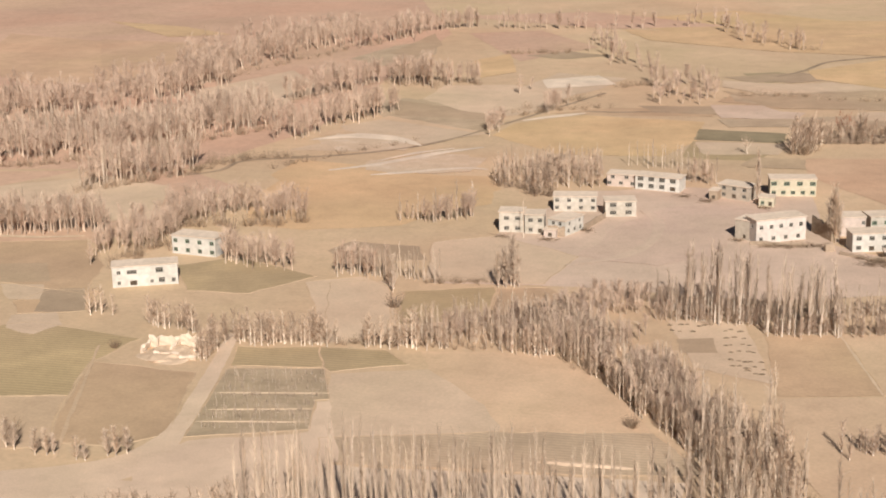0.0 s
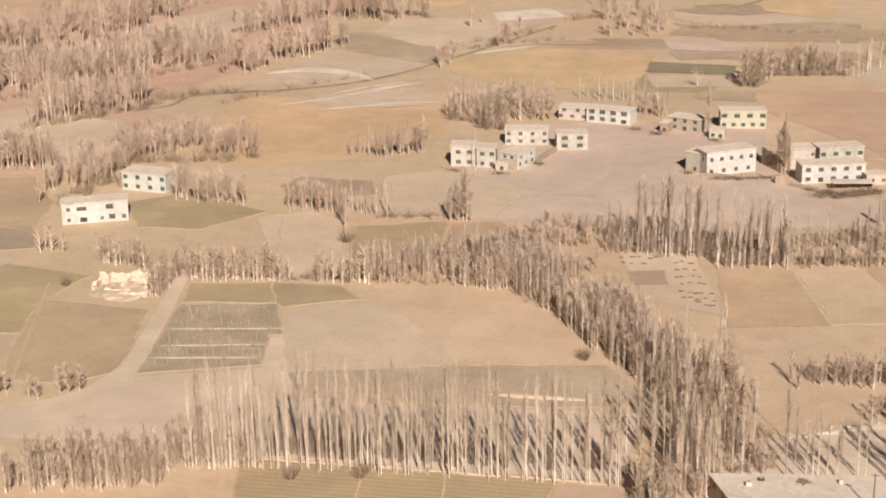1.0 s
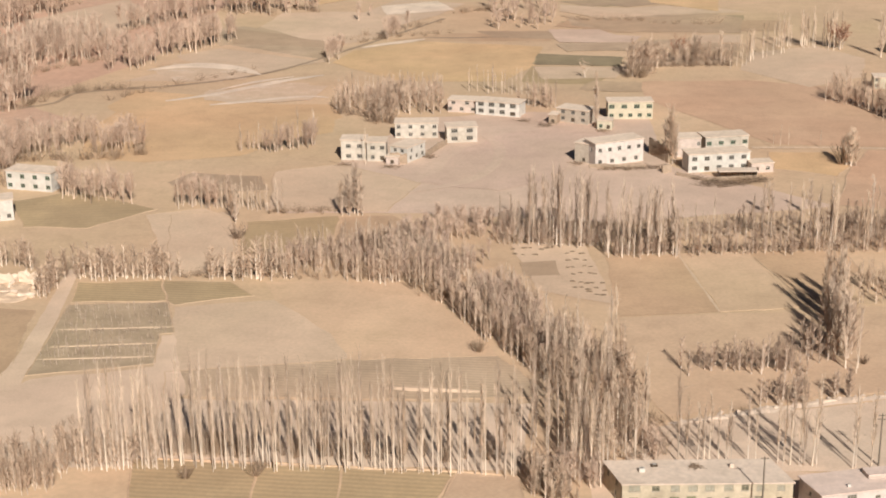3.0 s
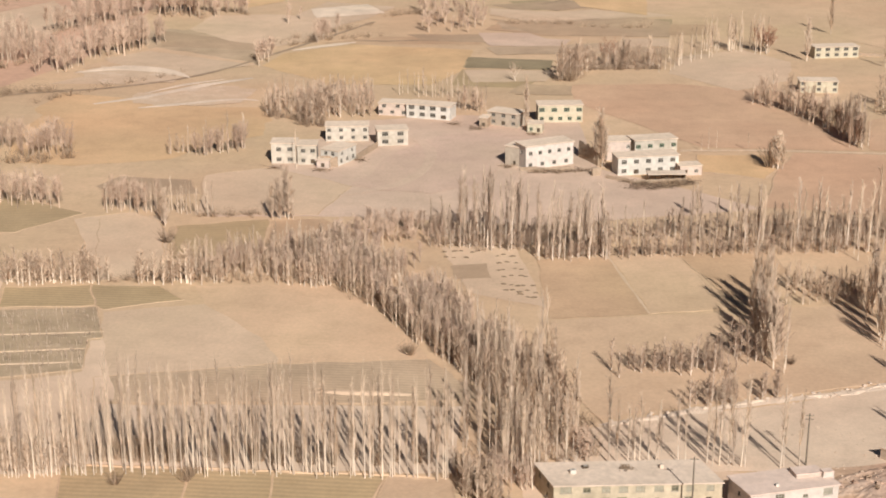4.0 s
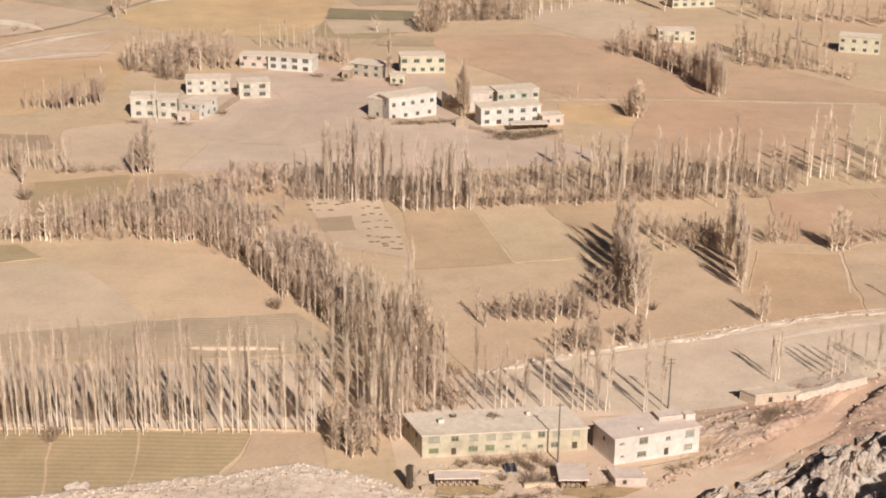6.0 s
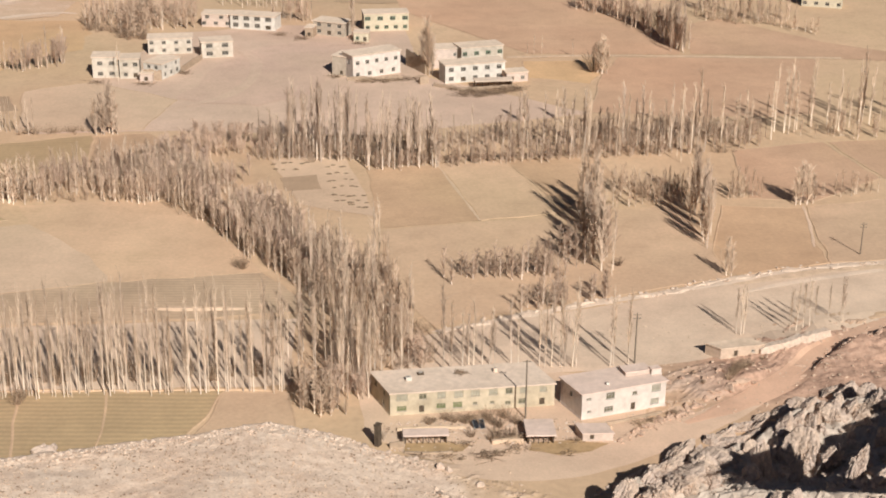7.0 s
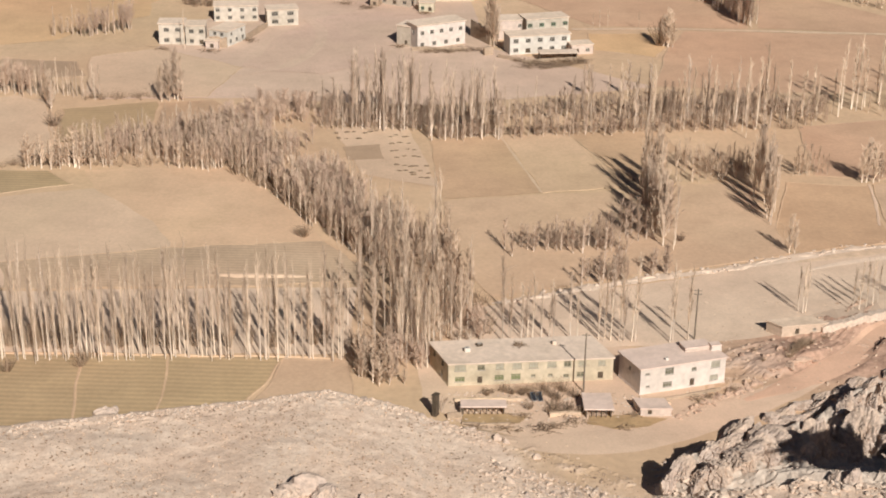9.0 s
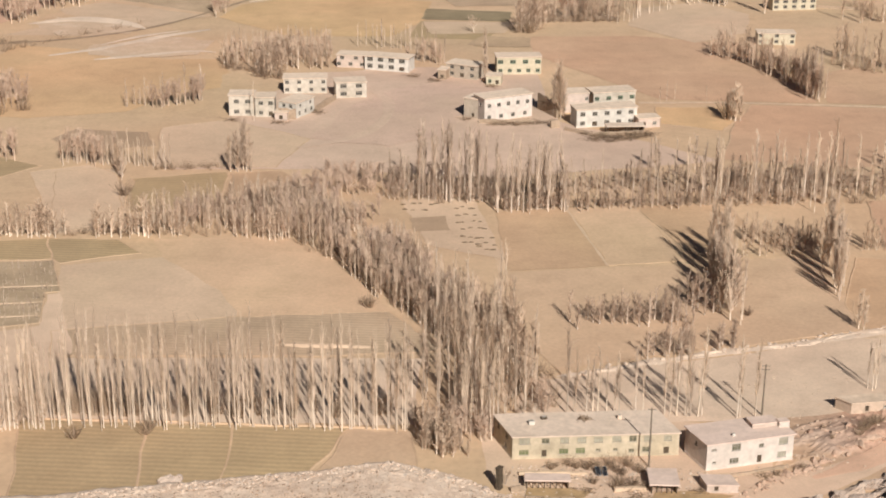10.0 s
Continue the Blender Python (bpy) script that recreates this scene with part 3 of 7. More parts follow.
field("wide bare reddish field", TAN, (11.5, 411.9), (39.9, 417.3), (62.9, 420.8), (71.0, 365.9), (43.9, 354.6), (22.3, 346.6), (16.0, 364.2), bund=0)
field("bare tan field by the wash", TAN, (77.5, 425.4), (98.2, 428.4), (105.5, 393.7), (102.3, 373.5), (66.1, 362.2))
field("brown field above the wash", BROWN, (113.9, 428.3), (138.6, 425.6), (133.1, 394.9), (132.6, 382.5), (105.6, 374.7), (102.6, 391.7))
field("tan field above the wash", TAN, (139.4, 426.6), (164.8, 432.7), (192.4, 435.0), (174.1, 387.7), (133.2, 382.5))
field("red brown field", REDDISH, (129.6, 480.5), (162.4, 488.2), (169.6, 451.3), (141.8, 430.4), (123.7, 434.4))
field("red brown field", REDDISH, (164.3, 488.1), (215.3, 493.8), (194.0, 439.0), (171.4, 451.2))
field("tan far field", TAN, (-328.1, 625.8), (-303.6, 662.7), (-273.2, 643.3), (-271.8, 573.0), (-314.5, 558.7))
field("pale far field", PALE, (-304.6, 802.6), (-312.2, 893.0), (-279.2, 926.8), (-248.6, 869.7), (-268.3, 782.2))
field("grey far field", GREYBROWN, (-197.1, 838.5), (-178.3, 857.9), (-127.3, 804.3), (-130.2, 766.5), (-189.6, 806.0))
field("tan far field", TAN, (-215.4, 750.4), (-189.2, 804.4), (-129.9, 765.1), (-159.9, 726.3))
field("far field of pale stubble", STRAW, (-117.3, 1186.9), (-9.8, 1104.4), (88.6, 1047.0), (146.7, 1142.6), (-11.9, 1260.1))
field("pink far field", REDDISH, (-509.1, 940.8), (-553.4, 1097.3), (-365.5, 1025.7), (-344.1, 910.7), (-433.1, 882.2))
field("dark far strip", FALLOW, (-14.3, 943.3), (19.3, 958.6), (38.8, 939.9), (2.5, 924.9))
field("pink far field", FARPINK, (-202.1, 1120.1), (-150.1, 1138.2), (-100.5, 1058.0), (-145.8, 993.3), bund=0)
field("grey far field", GREYBROWN, (-260.4, 996.1), (-242.9, 1055.7), (-216.3, 1084.8), (-206.9, 1017.3), (-230.6, 968.1))
field("pale far field", PALE, (-135.9, 880.1), (-114.8, 951.4), (-71.5, 934.3), (-84.7, 894.1), (-111.7, 846.8))
field("brown far strip", BROWN, (-3.3, 848.8), (18.3, 885.3), (77.4, 899.8), (74.2, 856.4), (23.7, 843.3))
field("long brown far strip", BROWN, (-15.7, 861.1), (-6.9, 890.2), (115.7, 880.5), (112.1, 850.3), (29.7, 845.5), bund=0)
field("dark far strip", FALLOW, (-145.5, 1017.1), (-117.8, 1039.0), (-89.5, 1021.4), (-117.6, 1004.9), bund=0)
field("pale pink far strip", FARPINK, (-232.5, 1213.7), (-123.3, 1247.4), (-10.7, 1168.0), (-101.1, 1150.3), bund=0)
field("orange far strip", ORANGE, (-59.2, 1144.0), (28.9, 1101.6), (95.6, 1139.3), (153.8, 1202.5), (30.9, 1201.8), bund=0)
field("brown far strip", BROWN, (-69.0, 826.0), (-43.0, 848.3), (-15.8, 837.8), (-41.4, 819.2), bund=0)

field("white crusted damp ground", DAMP, (-174.6, 690.3), (-147.8, 712.2), (-128.9, 711.8), (-128.4, 684.8), (-156.6, 670.4), (-171.1, 675.6), bund=0, jitter=5.0)
field("pale crusted damp ground", DAMP, (-215.8, 743.7), (-182.1, 758.4), (-160.0, 732.4), (-193.8, 713.6), bund=0, jitter=5.0)
field("trodden pink earth in the middle of the village", REDVILLAGE, (-59.1, 547.2), (-46.0, 596.0), (-29.3, 623.9), (-10.6, 629.4), (12.9, 621.0), (8.1, 605.3), (-5.2, 572.6), (-13.3, 549.0), (-29.4, 537.4), bund=0, jitter=4.0)
field("dark fallow far strip", FALLOW, (-4.1, 944.5), (33.0, 963.9), (53.7, 941.2), (25.5, 925.1), bund=0)
field("long grey brown far strip", GREYBROWN, (-9.8, 884.7), (77.8, 903.3), (74.6, 861.2), (18.0, 849.3), (-6.4, 863.9), bund=0)
field("brown far strip under bare trees", FALLOW, (-58.7, 845.3), (-17.8, 847.0), (-13.2, 824.7), (-47.8, 826.9), bund=0)
field("yellowish far plot", STRAW, (-176.5, 994.4), (-157.1, 1024.7), (-141.5, 952.2), (-160.9, 929.6), bund=0)
field("orange tan far field", ORANGE, (-92.4, 1148.7), (93.8, 1113.9), (87.6, 1032.4), (17.0, 1046.7), (-68.0, 1092.9), bund=0)
field("yellow far field below a ditch", STRAW, (36.6, 970.5), (86.6, 1018.4), (78.4, 910.6), (40.6, 940.1), bund=0)
field("pale far plot", SALT, (-121.8, 924.7), (-89.4, 943.7), (-75.7, 912.7), (-114.7, 895.9), bund=0)
field("pale far plot", PALE, (-135.9, 869.9), (-118.5, 899.4), (-105.4, 879.9), (-126.9, 832.5), bund=0)
field("grey olive plot by the stream", FALLOW, (-200.4, 853.3), (-142.6, 822.8), (-131.8, 798.3), (-186.3, 805.6), bund=0)
field("grey far plot", GREYBROWN, (-14.4, 811.3), (72.2, 828.9), (70.0, 800.3), (-8.3, 791.0), bund=0)
field("orange far strip", ORANGE, (-504.0, 1171.4), (-428.8, 1142.5), (-378.6, 1102.2), (-422.1, 1087.8), bund=0)
field("pink far ground", REDDISH, (-469.5, 1073.3), (-398.9, 1060.8), (-339.4, 1022.0), (-351.5, 931.2), (-416.5, 948.5), bund=0)
field("dark field at the stream", FALLOW, (-239.0, 1021.4), (-226.8, 1117.2), (-210.1, 1062.1), (-218.3, 998.4), bund=0)
field("pinkish pale field", PALE, (-328.2, 626.0), (-289.8, 650.4), (-251.1, 634.9), (-234.3, 577.7), (-298.0, 565.4), bund=0)
field("pale field between the woods", PALE, (-322.8, 872.2), (-285.1, 947.4), (-256.2, 897.4), (-254.5, 799.1), (-298.4, 794.9), bund=0)
field("pale far field above the stream", PALE, (-177.3, 901.0), (-137.6, 905.8), (-109.2, 893.4), (-102.4, 863.0), (-107.3, 824.6), (-126.4, 808.3), (-153.4, 823.2), (-181.7, 855.7), bund=0)
field("pale field below the grey plot", PALE, (-209.4, 774.5), (-190.3, 794.2), (-153.3, 773.3), (-131.5, 761.4), (-154.2, 733.9), (-203.6, 763.3), bund=0)
field("pale damp ground by the stream", DAMP, (-206.2, 756.2), (-160.3, 729.8), (-162.1, 718.4), (-196.8, 719.7), bund=0)
field("white crusted patch below the stream", DAMP, (-166.7, 690.6), (-146.3, 707.9), (-119.2, 706.4), (-122.3, 677.4), (-144.3, 671.0), bund=0)
field("pale far strips", PALE, (-14.4, 932.3), (9.3, 923.0), (26.1, 921.5), (49.9, 929.9), (68.4, 905.4), (35.2, 893.5), (9.1, 887.3), (-14.0, 909.0), bund=0)
field("dark brown far strip", FALLOW, (-13.8, 895.9), (12.3, 883.8), (41.6, 891.8), (71.6, 905.5), (89.8, 889.4), (85.5, 843.0), (55.0, 845.4), (24.2, 844.6), (8.8, 852.4), (1.0, 869.3), bund=0)
field("pale pinkish far field", VILLAGE, (-19.3, 851.7), (8.8, 852.4), (17.9, 836.2), (31.6, 833.4), (26.5, 815.9), (-12.4, 814.8), bund=0)
field("thin brown far strip", GREYBROWN, (-9.3, 810.3), (27.8, 809.9), (26.0, 796.3), (-9.2, 799.7), bund=0)
field("thin brown far strip", FALLOW, (47.2, 812.0), (82.7, 813.0), (80.4, 795.1), (46.2, 794.0), bund=0)
field("pale far strip", PALE, (59.1, 837.4), (85.0, 838.2), (82.4, 816.1), (56.2, 815.3), bund=0)
field("dark green strip field", DARKGREEN, (-22.9, 784.6), (20.3, 777.4), (18.8, 756.7), (-23.8, 758.0), bund=0)
field("pale grey strip below the green one", PALE, (-23.9, 752.7), (18.7, 752.7), (16.0, 728.2), (-18.9, 724.5), bund=0)
field("dark brown plot behind the yellow house", FALLOW, (3.9, 719.1), (25.2, 721.1), (27.9, 699.7), (1.3, 700.0), bund=0)

# ---- tracks, wash and banks ----


def ribbon(name, label, points, widths, mat, lift=0.12, step=1.2, category="road"):
    """A worn track laid over the terrain through a few points."""
    pts = [Vector(p) for p in points]
    line = []
    for i in range(len(pts) - 1):
        a, b, c, d = pts[max(0, i - 1)], pts[i], pts[i + 1], pts[min(len(pts) - 1, i + 2)]
        n = max(2, int((c - b).length / step))
        for k in range(n):
            t = k / n
            p = 0.5 * (2 * b + (c - a) * t + (2 * a - 5 * b + 4 * c - d) * t * t + (3 * b - a - 3 * c + d) * t ** 3)
            line.append((p, widths[i] + (widths[i + 1] - widths[i]) * t))
    line.append((pts[-1], widths[-1]))
    vs, fs = [], []
    for i, (p, w) in enumerate(line):
        d = (line[min(i + 1, len(line) - 1)][0] - line[max(i - 1, 0)][0]).normalized()
        for k in range(7):
            o = (k / 6 - 0.5) * (w + 0.9 * noise.noise(Vector((p.x * 0.15, p.y * 0.15, k // 3))))
            x, y = p.x - d.y * o, p.y + d.x * o
            sink = 0.1 if k in (0, 6) else 0.0
            vs.append((x, y, terrain(x, y) + 0.45 * lift - 0.6 * sink))
    for i in range(len(line) - 1):
        for k in range(6):
            fs.append((i * 7 + k, i * 7 + k + 1, (i + 1) * 7 + k + 1, (i + 1) * 7 + k))
    return tagged(part(name, (vs, fs), mat), label, category, kind="structure")


ribbon("dirt_road", "pale dirt road running between the fields", [(-157.9, 445.0), (-155.3, 428.4), (-151.9, 404.3), (-149.6, 386.6), (-147.8, 366.2), (-150.0, 347.4), (-160.6, 334.3), (-184.9, 322.9)], [4, 4.4, 5, 5.2, 6, 12, 17, 20], ROAD, lift=0.272, step=2.0)
ribbon("dirt_track", "pale trodden track beside the road", [(-110.4, 342.0), (-125.5, 330.0), (-146.0, 326.7), (-167.9, 326.2), (-194.3, 319.5)], [5, 9, 13, 14, 13], ROAD, lift=0.322, step=2.0)
ribbon("river_wash", "dry pale gravel wash below the fields", [(10.7, 328.9), (32.6, 332.3), (53.7, 336.2), (75.6, 340.9), (106.7, 353.0), (142.7, 366.6), (174.7, 377.1)], [14, 28, 33, 36, 37, 36, 38], GRAVEL, lift=0.3, step=3.0, category="river bed")
ribbon("yard_road", "broad pale dirt road below the rocks", [(17.0, 277.0), (28.5, 275.2), (45.1, 277.0), (57.9, 283.4), (71.5, 290.5), (86.1, 299.8), (95.7, 307.4)], [3, 7, 11, 12, 10, 7, 4], ROAD, lift=0.24, step=0.8)
ribbon("hill_road", "reddish dirt road climbing past the rocks", [(74.0, 293.7), (86.4, 301.1), (101.7, 312.8), (112.8, 325.8), (125.8, 336.4), (143.6, 346.8), (174.6, 358.1)], [1.5, 6.0, 7.5, 7.0, 6, 6, 6], REDROAD, lift=0.32, step=0.8)
ribbon("footpath", "narrow trodden path over the field", [(31.3, 468.8), (35.9, 443.4), (40.4, 419.1)], [0.9, 0.9, 0.9], PALE, lift=0.34, step=2.0)
ribbon("footpath", "narrow trodden path over the field", [(138.1, 426.6), (135.4, 410.3), (132.0, 394.1)], [1.0, 1.0, 1.0], ROAD, lift=0.5, step=2.0)
ribbon("ditch_path", "dark ditch line winding beside the stream", [(-234.2, 689.5), (-191.4, 705.2), (-161.2, 726.1), (-141.5, 753.0), (-128.7, 778.6), (-100.7, 838.0), (-79.9, 883.8)], [2.2, 2.6, 3, 2.6, 2.6, 2.4, 2.2], DITCH, lift=0.45, step=4.0)
ribbon("village_lane", "pale lane between the fields and houses", [(67.1, 602.2), (103.4, 603.5), (141.3, 601.4), (202.6, 596.8)], [3, 2.5, 2.5, 2.5], BANK, lift=0.5, step=4.0)
ribbon("gravel_streak", "white streak of gravel under the bank of the wash", [(45.8, 352.4), (62.6, 357.6), (81.0, 363.6), (101.8, 371.0), (118.2, 376.4), (134.2, 379.5)], [1.5, 2.5, 2.0, 3.5, 2.5, 2.5], SALT, lift=0.36, step=1.5, category="gravel")
ribbon("gravel_streak", "white streak of gravel in the wash", [(102.6, 362.3), (112.7, 367.4), (127.1, 371.9), (145.7, 377.2)], [0.8, 2.2, 2.5, 2.0], SALT, lift=0.38, step=1.5, category="gravel")
ribbon("salt_streak", "white salty streak on the damp ground", [(-188.3, 673.2), (-166.6, 689.8), (-145.4, 714.3), (-125.2, 730.1)], [2, 5, 6, 2], SALT, lift=0.5, step=4.0, category="salt crust")
ribbon("salt_streak", "white salty streak on the damp ground", [(-166.4, 666.4), (-148.0, 674.7), (-126.8, 684.5), (-114.9, 682.7)], [2, 5, 4, 1], SALT, lift=0.5, step=4.0, category="salt crust")
ribbon("gravel_streak", "white streak of gravel in the wash", [(102.7, 368.7), (119.3, 374.3), (132.7, 377.7), (152.0, 379.5)], [0.8, 4.0, 3.0, 4.0], BANK, lift=0.42, step=1.5, category="gravel")
ribbon("salt_streak", "white salty streak on the damp ground", [(-215.0, 738.4), (-194.3, 751.0), (-171.7, 744.9), (-156.0, 729.8)], [1, 12, 9, 1], SALT, lift=0.54, step=3.0, category="salt crust")
ribbon("salt_streak", "white salty streak on the damp ground", [(-170.1, 695.1), (-154.3, 714.8), (-138.9, 726.4)], [1, 4, 1], SALT, lift=0.55, step=3.0, category="salt crust")
ribbon("field_lane", "pale lane at the foot of the far trees", [(-300.0, 545.0), (-288.6, 546.5), (-270.8, 547.0), (-254.6, 550.7)], [3.0, 3.0, 2.6, 2.0], BANK, lift=0.5, step=3.0)
ribbon("footpath", "faint trodden path over the fields", [(-196.5, 428.6), (-187.4, 396.1), (-178.3, 363.0), (-172.4, 342.9)], [0.8, 1.2, 1.2, 1.2], TAN, lift=0.4, step=2.0)

ribbon("ditch_path", "dark ditch line between the far fields", [(17.0, 946.0), (33.4, 968.8), (51.7, 1006.7), (87.5, 1030.1)], [1.5, 3, 3, 3], DITCH, lift=0.6, step=5.0)
ribbon("ditch_path", "dark ditch line below the far woods", [(-252.0, 655.0), (-238.5, 667.7), (-235.9, 684.7), (-224.7, 693.3), (-205.8, 702.2)], [1.5, 2.4, 2.4, 2.2, 2.0], DITCH, lift=0.6, step=4.0)
ribbon("village_lane", "pale lane curving through the village", [(-62.0, 534.3), (-42.6, 549.4), (-33.4, 571.5), (-32.6, 598.3), (-40.4, 618.8)], [2, 5, 4, 5, 3], VILLAGE, lift=0.5, step=4.0)
ribbon("salt_streak", "white salty strip beside the stream", [(-115.9, 797.9), (-105.1, 807.4), (-94.0, 815.5), (-84.9, 822.0)], [1.5, 5, 6, 2], SALT, lift=0.56, step=4.0, category="salt crust")
ribbon("ditch_path", "dark ditch line above the stubble field", [(-85.4, 826.8), (-70.5, 825.6), (-55.4, 827.7), (-40.1, 829.7)], [2.0, 2.6, 2.6, 2.0], DITCH, lift=0.6, step=5.0)



def bank(label, points, width, height, mat=BANK, base=0.0, rough=0.5, step=1.5):
    pts = [Vector(p) for p in points]
    line = []
    for a, b in zip(pts, pts[1:]):
        n = max(1, int((b - a).length / step))
        for k in range(n):
            p = a.lerp(b, k / n)
            line.append((p.x + 0.8 * noise.noise(Vector((p.x * 0.1, p.y * 0.1, 0))), p.y + 0.8 * noise.noise(Vector((p.x * 0.1, p.y * 0.1, 5)))))
    line.append(tuple(pts[-1]))
    return tagged(ridge("earth_bank", line, width, height, mat, base=base, rough=rough), label, "bank", kind="structure")


bank("crumbling pale bank along the wash", [(22.1, 342.7), (41.0, 350.4), (63.7, 359.0), (83.7, 364.1), (100.4, 371.8), (120.4, 378.1), (147.8, 382.0), (178.7, 387.2)], 3.4, 0.3, SALT, rough=1.6)
bank("pale mud bank between the strip fields", [(-50.3, 359.7), (-34.2, 359.8), (-22.4, 358.8)], 3.2, 0.6, PALE)
bank("pale earth bank at the foot of the poplars", [(-102.3, 316.4), (-64.8, 315.8), (-39.5, 314.8), (-12.9, 313.5)], 1.2, 0.3, BUND)

# ---- trees ----


class Twigs:
    """Collects tapered three-sided sticks."""

    def __init__(self):
        self.v, self.f, self.m = [], [], []

    def stick(self, a, b, ra, rb, mat=0):
        d = (b - a)
        if d.length < 1e-4:
            return
        d.normalize()
        s = d.cross(Vector((0.31, 0.95, 0.05))).normalized()
        t = d.cross(s)
        n = len(self.v)
        for p, r in ((a, ra), (b, rb)):
            for k in range(3):
                ang = k * 2.0944
                q = p + s * (r * math.cos(ang)) + t * (r * math.sin(ang))
                self.v.append((q.x, q.y, q.z))
        for k in range(3):
            j = (k + 1) % 3
            self.f.append((n + k, n + j, n + 3 + j, n + 3 + k))
            self.m.append(mat)


def trunk_line(tw, rng, h, r, bends=5, lean=0.012, top=0.92):
    """A tapered, slightly crooked stem; returns its points."""
    pts, p = [Vector((0, 0, -0.2))], Vector((0, 0, -0.2))
    dx, dy = rng.gauss(0, lean), rng.gauss(0, lean)
    for k in range(bends):
        dx += rng.gauss(0, lean * 0.7)
        dy += rng.gauss(0, lean * 0.7)
        p = p + Vector((dx, dy, 1)) * (h * top / bends)
        pts.append(p)
    for k in range(bends):
        tw.stick(pts[k], pts[k + 1], r * (1 - 0.85 * k / bends), r * (1 - 0.85 * (k + 1) / bends), 0)
    return pts


def stem_at(pts, f):
    k = min(len(pts) - 2, int(f * (len(pts) - 1)))
    g = f * (len(pts) - 1) - k
    return pts[k].lerp(pts[k + 1], g)


def poplar_shape(seed, branches=34, twigs=3, base=0.16, splay=0.28, thick=1.0, r=0.115):
    """A bare Lombardy-like poplar one unit of 10 m high: steep branches held close to the stem."""
    rng = random.Random(seed)
    tw = Twigs()
    h = 10.0
    pts = trunk_line(tw, rng, h, r)
    for i in range(branches):
        f = base + (0.95 - base) * (i + rng.random()) / branches
        a = stem_at(pts, f)
        ang = rng.random() * 6.283
        ln = (1.1 + 2.0 * (1 - f)) * rng.uniform(0.7, 1.25)
        sp = splay * rng.uniform(0.5, 1.4)
        d = Vector((math.cos(ang) * sp, math.sin(ang) * sp, 1)).normalized()
        b = a + d * ln
        tw.stick(a, b, 0.045 * thick, 0.016 * thick, 1)
        for k in range(twigs):
            s = a.lerp(b, rng.uniform(0.2, 0.9))
            e = s + (d + Vector((rng.gauss(0, 0.3), rng.gauss(0, 0.3), rng.gauss(0.1, 0.2)))).normalized() * rng.uniform(0.5, 1.2)
            tw.stick(s, e, 0.022 * thick, 0.01 * thick, 1)
    return tw


def round_shape(seed, limbs=9, twigs=14, h=10.0, spread_out=0.75, thick=1.0):
    """A bare broad-headed tree, 10 m high: forked limbs that carry sprays of twigs."""
    rng = random.Random(seed)
    tw = Twigs()
    pts = trunk_line(tw, rng, h * 0.45, 0.22, 3, 0.08)
    for i in range(limbs):
        f = 0.35 + 0.65 * i / limbs
        a = stem_at(pts, f)
        ang = i * 2.4 + rng.random()
        d = Vector((math.cos(ang) * spread_out, math.sin(ang) * spread_out, rng.uniform(0.7, 1.5))).normalized()
        b = a + d * h * rng.uniform(0.28, 0.5)
        tw.stick(a, b, 0.1 * thick, 0.035 * thick, 0)
        for k in range(twigs):
            s = a.lerp(b, rng.uniform(0.3, 1.0))
            e = s + (d * 0.6 + Vector((rng.gauss(0, 0.5), rng.gauss(0, 0.5), rng.gauss(0.5, 0.4)))).normalized() * rng.uniform(0.8, 2.2)
            tw.stick(s, e, 0.032 * thick, 0.012 * thick, 1)
            m = s.lerp(e, 0.5)
            tw.stick(m, m + Vector((rng.gauss(0, 0.5), rng.gauss(0, 0.5), rng.gauss(0.4, 0.4))), 0.022 * thick, 0.01 * thick, 1)
    return tw


def bush_shape(seed, stems=70, h=10.0):
    """A thicket of many stems from one foot, 10 m high before it is scaled."""
    rng = random.Random(seed)
    tw = Twigs()
    for i in range(stems):
        ang, o = rng.random() * 6.283, rng.random() ** 0.5
        a = Vector((math.cos(ang) * o * 1.6, math.sin(ang) * o * 1.6, -0.2))
        d = Vector((math.cos(ang) * o * 0.75 + rng.gauss(0, 0.15), math.sin(ang) * o * 0.75 + rng.gauss(0, 0.15), 1)).normalized()
        b = a + d * h * rng.uniform(0.45, 1.0)
        tw.stick(a, b, 0.11, 0.03, 0 if i % 3 == 0 else 1)
        for k in range(3):
            s = a.lerp(b, rng.uniform(0.35, 0.95))
            tw.stick(s, s + (d + Vector((rng.gauss(0, 0.5), rng.gauss(0, 0.5), 0.1))).normalized() * rng.uniform(0.8, 2.0), 0.06, 0.02, 1)
    return tw


def hazy_shape(seed, twigs=37, h=10.0):
    """A bare tree with a soft rounded head of fine twigs, 10 m high."""
    rng = random.Random(seed)
    tw = Twigs()
    lean = Vector((rng.gauss(0, 0.06), rng.gauss(0, 0.06), 1))
    tw.stick(Vector((0, 0, -0.2)), lean * h * 0.8, 0.17, 0.05, 0)
    girth = rng.uniform(0.12, 0.2)
    for i in range(twigs):
        f = rng.uniform(0.22, 0.76)
        a = lean * h * f
        ang = rng.random() * 6.283
        wide = h * girth * math.sin(math.pi * min(0.97, f + 0.12)) ** 0.6 * rng.uniform(0.35, 1.0)
        b = a + Vector((math.cos(ang) * wide, math.sin(ang) * wide, h * rng.uniform(0.08, 0.3)))
        tw.stick(a, b, 0.06, 0.024, 1)
        m = a.lerp(b, 0.55)
        tw.stick(m, m + Vector((rng.gauss(0, 0.7), rng.gauss(0, 0.7), rng.uniform(0.3, 1.8))), 0.044, 0.02, 1)
    return tw


def shape_arrays(tw):
    return np.array(tw.v), np.array(tw.f), np.array(tw.m)


